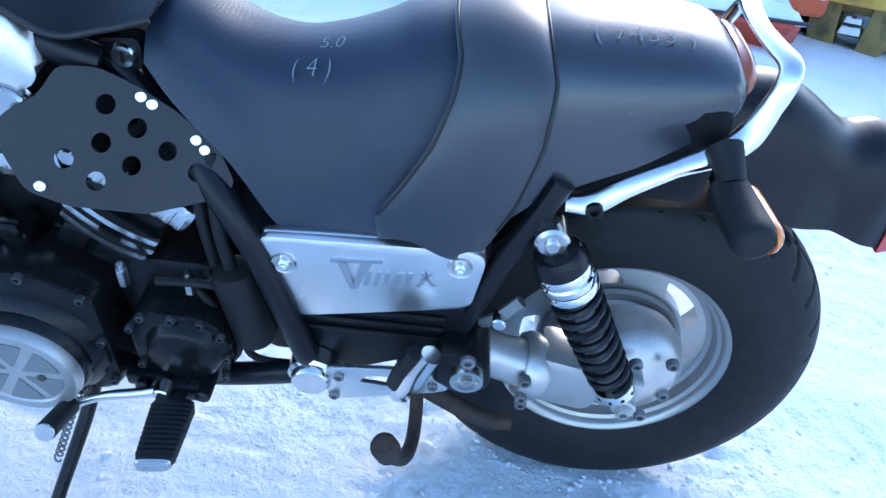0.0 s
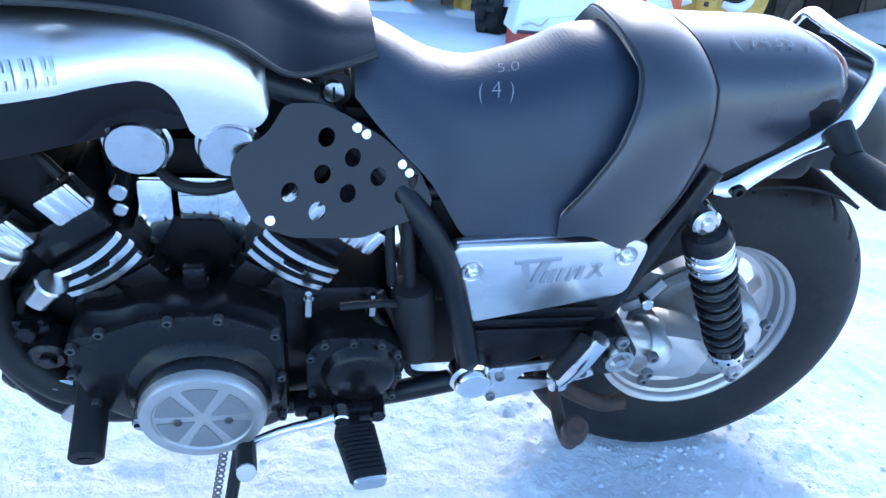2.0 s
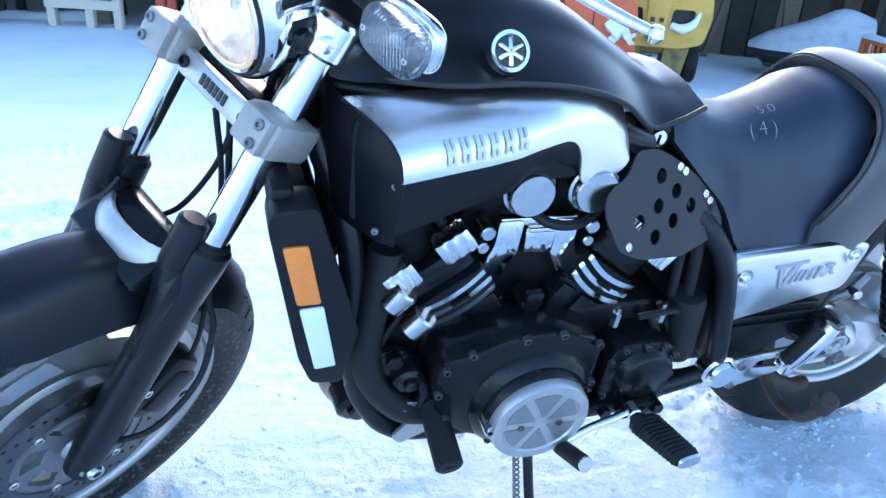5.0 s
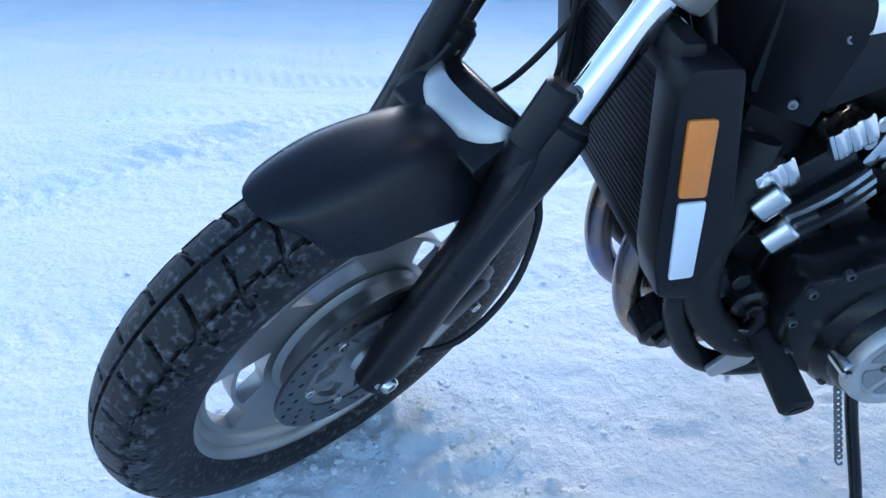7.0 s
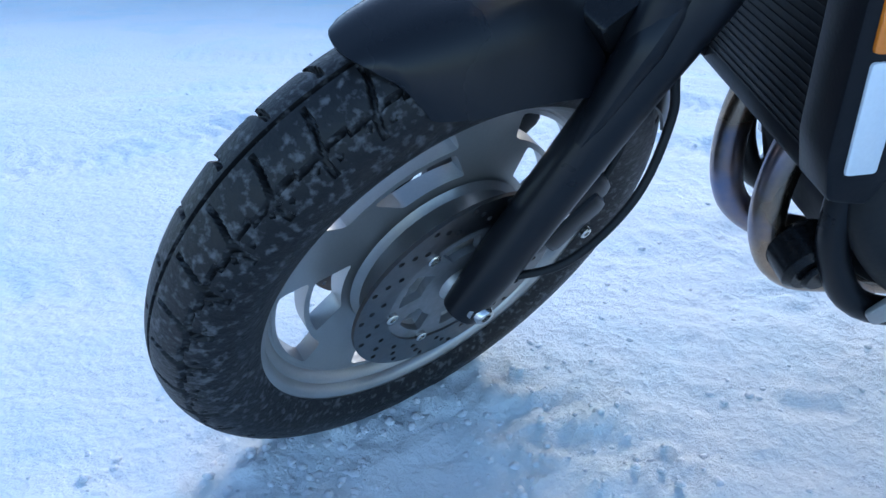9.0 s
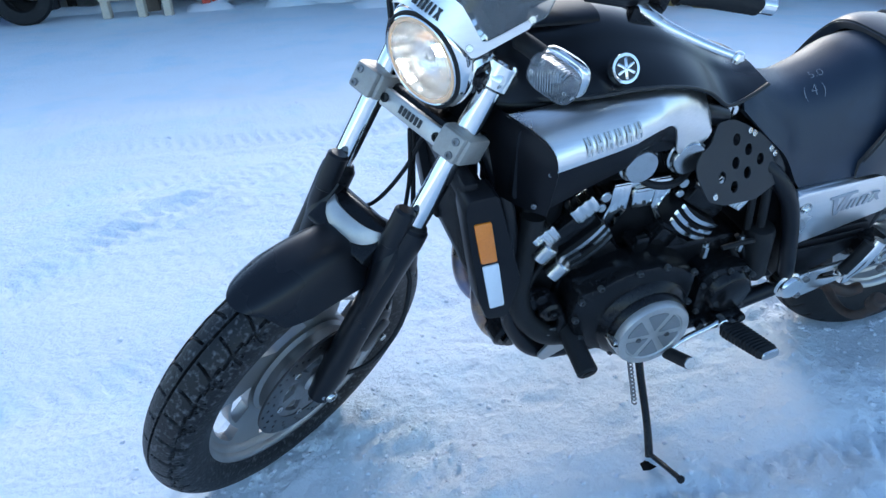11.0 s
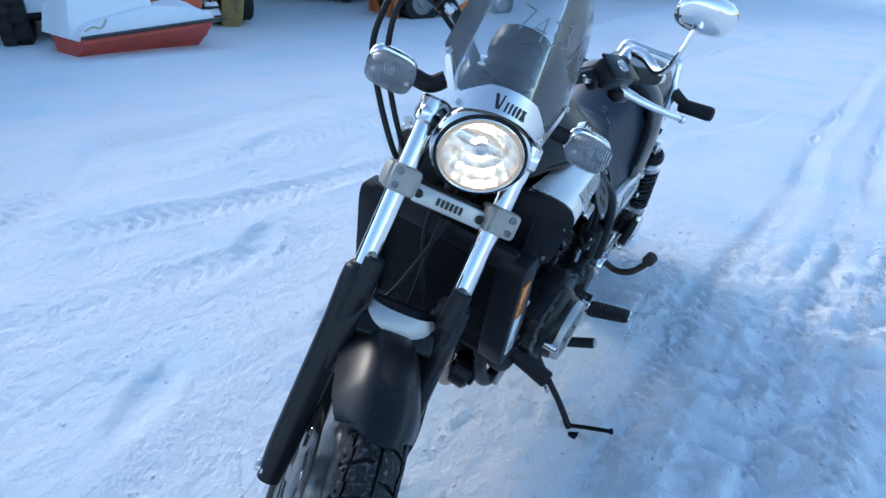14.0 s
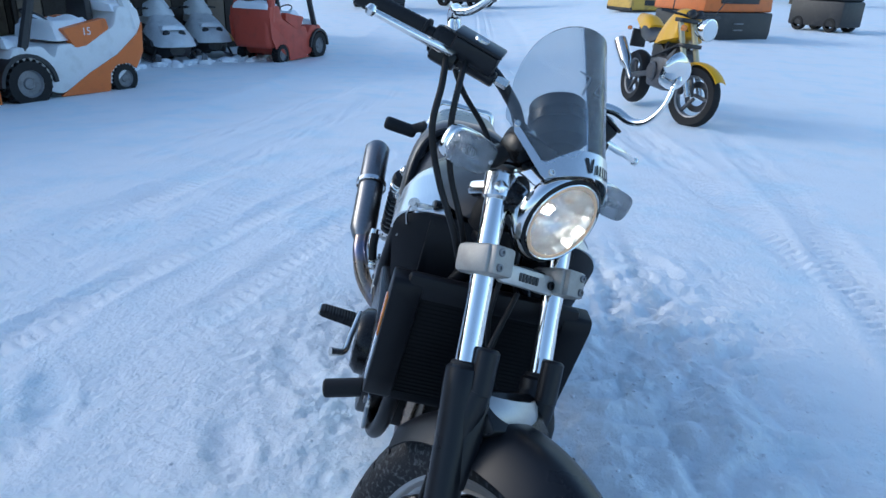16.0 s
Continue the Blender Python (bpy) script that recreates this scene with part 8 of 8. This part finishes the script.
    for s in (-1, 1):
        part("trellis_tube", join(*[rod(a, b, 0.014, 8) for a, b in (((0.34, s * 0.06, 0.90), (0.95, s * 0.14, 0.72)), ((0.36, s * 0.06, 0.78), (0.80, s * 0.15, 0.58)), ((0.36, s * 0.06, 0.78), (0.56, s * 0.11, 0.83)), ((0.56, s * 0.11, 0.83), (0.62, s * 0.11, 0.66)), ((0.62, s * 0.11, 0.66), (0.80, s * 0.13, 0.77)), ((0.95, s * 0.14, 0.72), (1.40, s * 0.09, 0.84)))]), BLACK_M, t)
        part("silencer", lathe([(0.02, -0.16), (0.03, 0), (0.055, 0.05), (0.072, 0.09), (0.072, 0.42), (0.05, 0.44), (0, 0.44)], 24, Matrix.Translation((1.20, s * 0.22, 0.40)) @ Vector((0.75, 0.05 * s, 0.62)).to_track_quat("Z", "Y").to_matrix().to_4x4()), STEEL, t)
        part("handlebar", xf(tube([(0.30, 0, 1.02), (0.30, s * 0.15, 1.04), (0.36, s * 0.36, 1.06)], 0.013, 10), pose(0, 0, 0, 0, 0, 10)), BLACK_M, t)
        part("mirror", xf(join(rod((0.32, s * 0.25, 1.05), (0.26, s * 0.30, 1.22), 0.006, 8), box(0.03, 0.13, 0.08, (0.26, s * 0.31, 1.25), 0.012)), pose(0, 0, 0, 0, 0, 10)), BLACK_M, t)
        part("indicator", xf(lathe([(0, 0.03), (0.025, 0.02), (0.028, -0.01), (0, -0.02)], 16), Matrix.Translation((1.45, s * 0.19, 0.82))), AMBER, t)
    part("air_box", box(0.40, 0.20, 0.22, (0.78, 0, 0.66), 0.05), BLACK_M, t)
    part("radiator", xf(box(0.05, 0.26, 0.20, (0, 0, 0), 0.02), pose(0.40, 0, 0.62, 0, -20, 0)), BLACK_M, t)
    part("swing_arm", join(*[rod((0.88, s * 0.11, 0.40), (1.40, s * 0.11, 0.30), 0.03, 10) for s in (-1, 1)]), ENGINE_GREY, t)
    part("side_stand", rod((0.72, -0.16, 0.28), (0.80, -0.32, 0.0), 0.012, 8), BLACK_M, t)
    return t


yellow_bike(Matrix.Translation((4.29, -2.085, gz(4.29, -2.085) - 0.015)) @ pose(0, 0, 0, 0, 0, 10.5) @ pose(0, 0, 0, 6) @ Matrix.Scale(0.97, 4))


# machines at the far end of the yard
def far_machine(x, y, turn, c, label, s=1.0):
    t = thing("parked_machine", label, "machine", place(x, y, turn) @ Matrix.Scale(s, 4), group="machines at the far end")
    part("body", box(2.2, 1.3, 0.7, (0, 0, 1.50), 0.12, 3), c, t)
    part("cab", box(0.9, 1.1, 0.9, (0.4, 0, 2.2), 0.12, 3), c, t)
    part("chassis", box(2.3, 1.34, 0.95, (0, 0, 0.68), 0.08), BLACK_M, t)
    for sx in (-0.7, 0.7):
        for sy in (-1, 1):
            part("wheel", xf(wheel_bm(0.28, 0.26), Matrix.Translation((sx, sy * 0.56, 0.28))), TYRE, t)
    snow_cap(t, 2.0, 1.2, 0.12, (0, 0, 1.83), 2)
    return t


def tracked_machine(x, y, turn, c, label, w, z_low):
    """A low machine with a black front box that narrows to the ground, under a painted hood."""
    t = thing("parked_machine", label, "machine", place(x, y, turn, -0.04), group="machines at the far end")
    bx = part("front_box", prism(round_poly([(-w * 0.47, 0.0), (-w / 2, 0.18), (-w / 2, z_low), (w / 2, z_low), (w / 2, 0.18), (w * 0.47, 0.0)], 0.05, 3), -0.1, 1.6, (), 0.03), BLACK_M, t, "black steel front box")
    for k in (0.40, 0.62):
        part("handle", box(0.30, 0.04, 0.03, (0, -0.12, z_low * k), 0.008), DULL, bx)
    part("hood", prism(round_poly([(-w / 2, z_low + 0.01), (-w * 0.48, z_low + 0.42), (-w * 0.34, z_low + 0.62), (w * 0.34, z_low + 0.62), (w * 0.48, z_low + 0.42), (w / 2, z_low + 0.01)], 0.06, 3), -0.05, 1.7, (), 0.04), c, t)
    part("grille", box(w * 0.55, 0.03, 0.20, (0, -0.06, z_low + 0.30), 0.01), BLACK_M, t)
    snow_cap(t, w * 0.7, 1.5, 0.10, (0, 0.85, z_low + 0.62), 2)
    return t


tracked_machine(15.15, -6.35, -64, ORANGE, "orange machine with a black front box on snow", 2.2, 0.66)
tracked_machine(26.6, -7.5, -69, YELLOW, "yellow machine low on the snow far across the yard", 2.8, 0.06)
far_machine(32.3, 4.4, 20, RED, "red machine far across the yard", 1.4)
far_machine(36.7, 0.25, 60, BLACK_M, "dark machine far across the yard", 1.3)
far_machine(19.6, -10.6, 30, BLACK_M, "dark machine on snow", 0.75)

# a low snow bank and a line of trees close the yard off
def tree(x, y, h, seed):
    rng = random.Random(seed)
    t = thing("spruce_tree", "snow-dusted dark spruce beyond the yard", "tree", place(x, y, rng.uniform(0, 360)), group="trees round the yard")
    part("trunk", lathe([(0.16, 0), (0.12, h * 0.4), (0.03, h)], 8), WOOD, t)
    g = bmesh.new()
    for k in range(150):
        f = (k + rng.random()) / 150
        z = h * (0.10 + 0.90 * f)
        r = (1 - f) * h * 0.20 * rng.uniform(0.6, 1.15) + 0.1
        a = rng.uniform(0, 6.283)
        d = Vector((math.cos(a), math.sin(a), 0))
        s = Vector((-d.y, d.x, 0)) * r * 0.32
        p = Vector((0, 0, z))
        tip = p + d * r + Vector((0, 0, -0.28 * r))
        v = [g.verts.new(q) for q in (p, p + d * r * 0.6 + s, tip, p + d * r * 0.6 - s, p + d * r * 0.55 + Vector((0, 0, 0.07 * r)))]
        for q in ((0, 1, 4), (1, 2, 4), (2, 3, 4), (3, 0, 4)):
            g.faces.new([v[i] for i in q])
    part("crown", g, NEEDLES, t)
    return t


NEEDLES = mat("frosted_needles", (0.035, 0.05, 0.035), 0.8, 0, 0.3, 20, 0.4, 0.7, (0.35, 0.38, 0.40), 1.5)
rng = random.Random(11)
for k in range(26):
    a = radians(-150 + 250 * k / 25)
    d = rng.uniform(44, 58)
    tree(d * math.cos(a), d * math.sin(a) - 4, rng.uniform(7, 12), k)
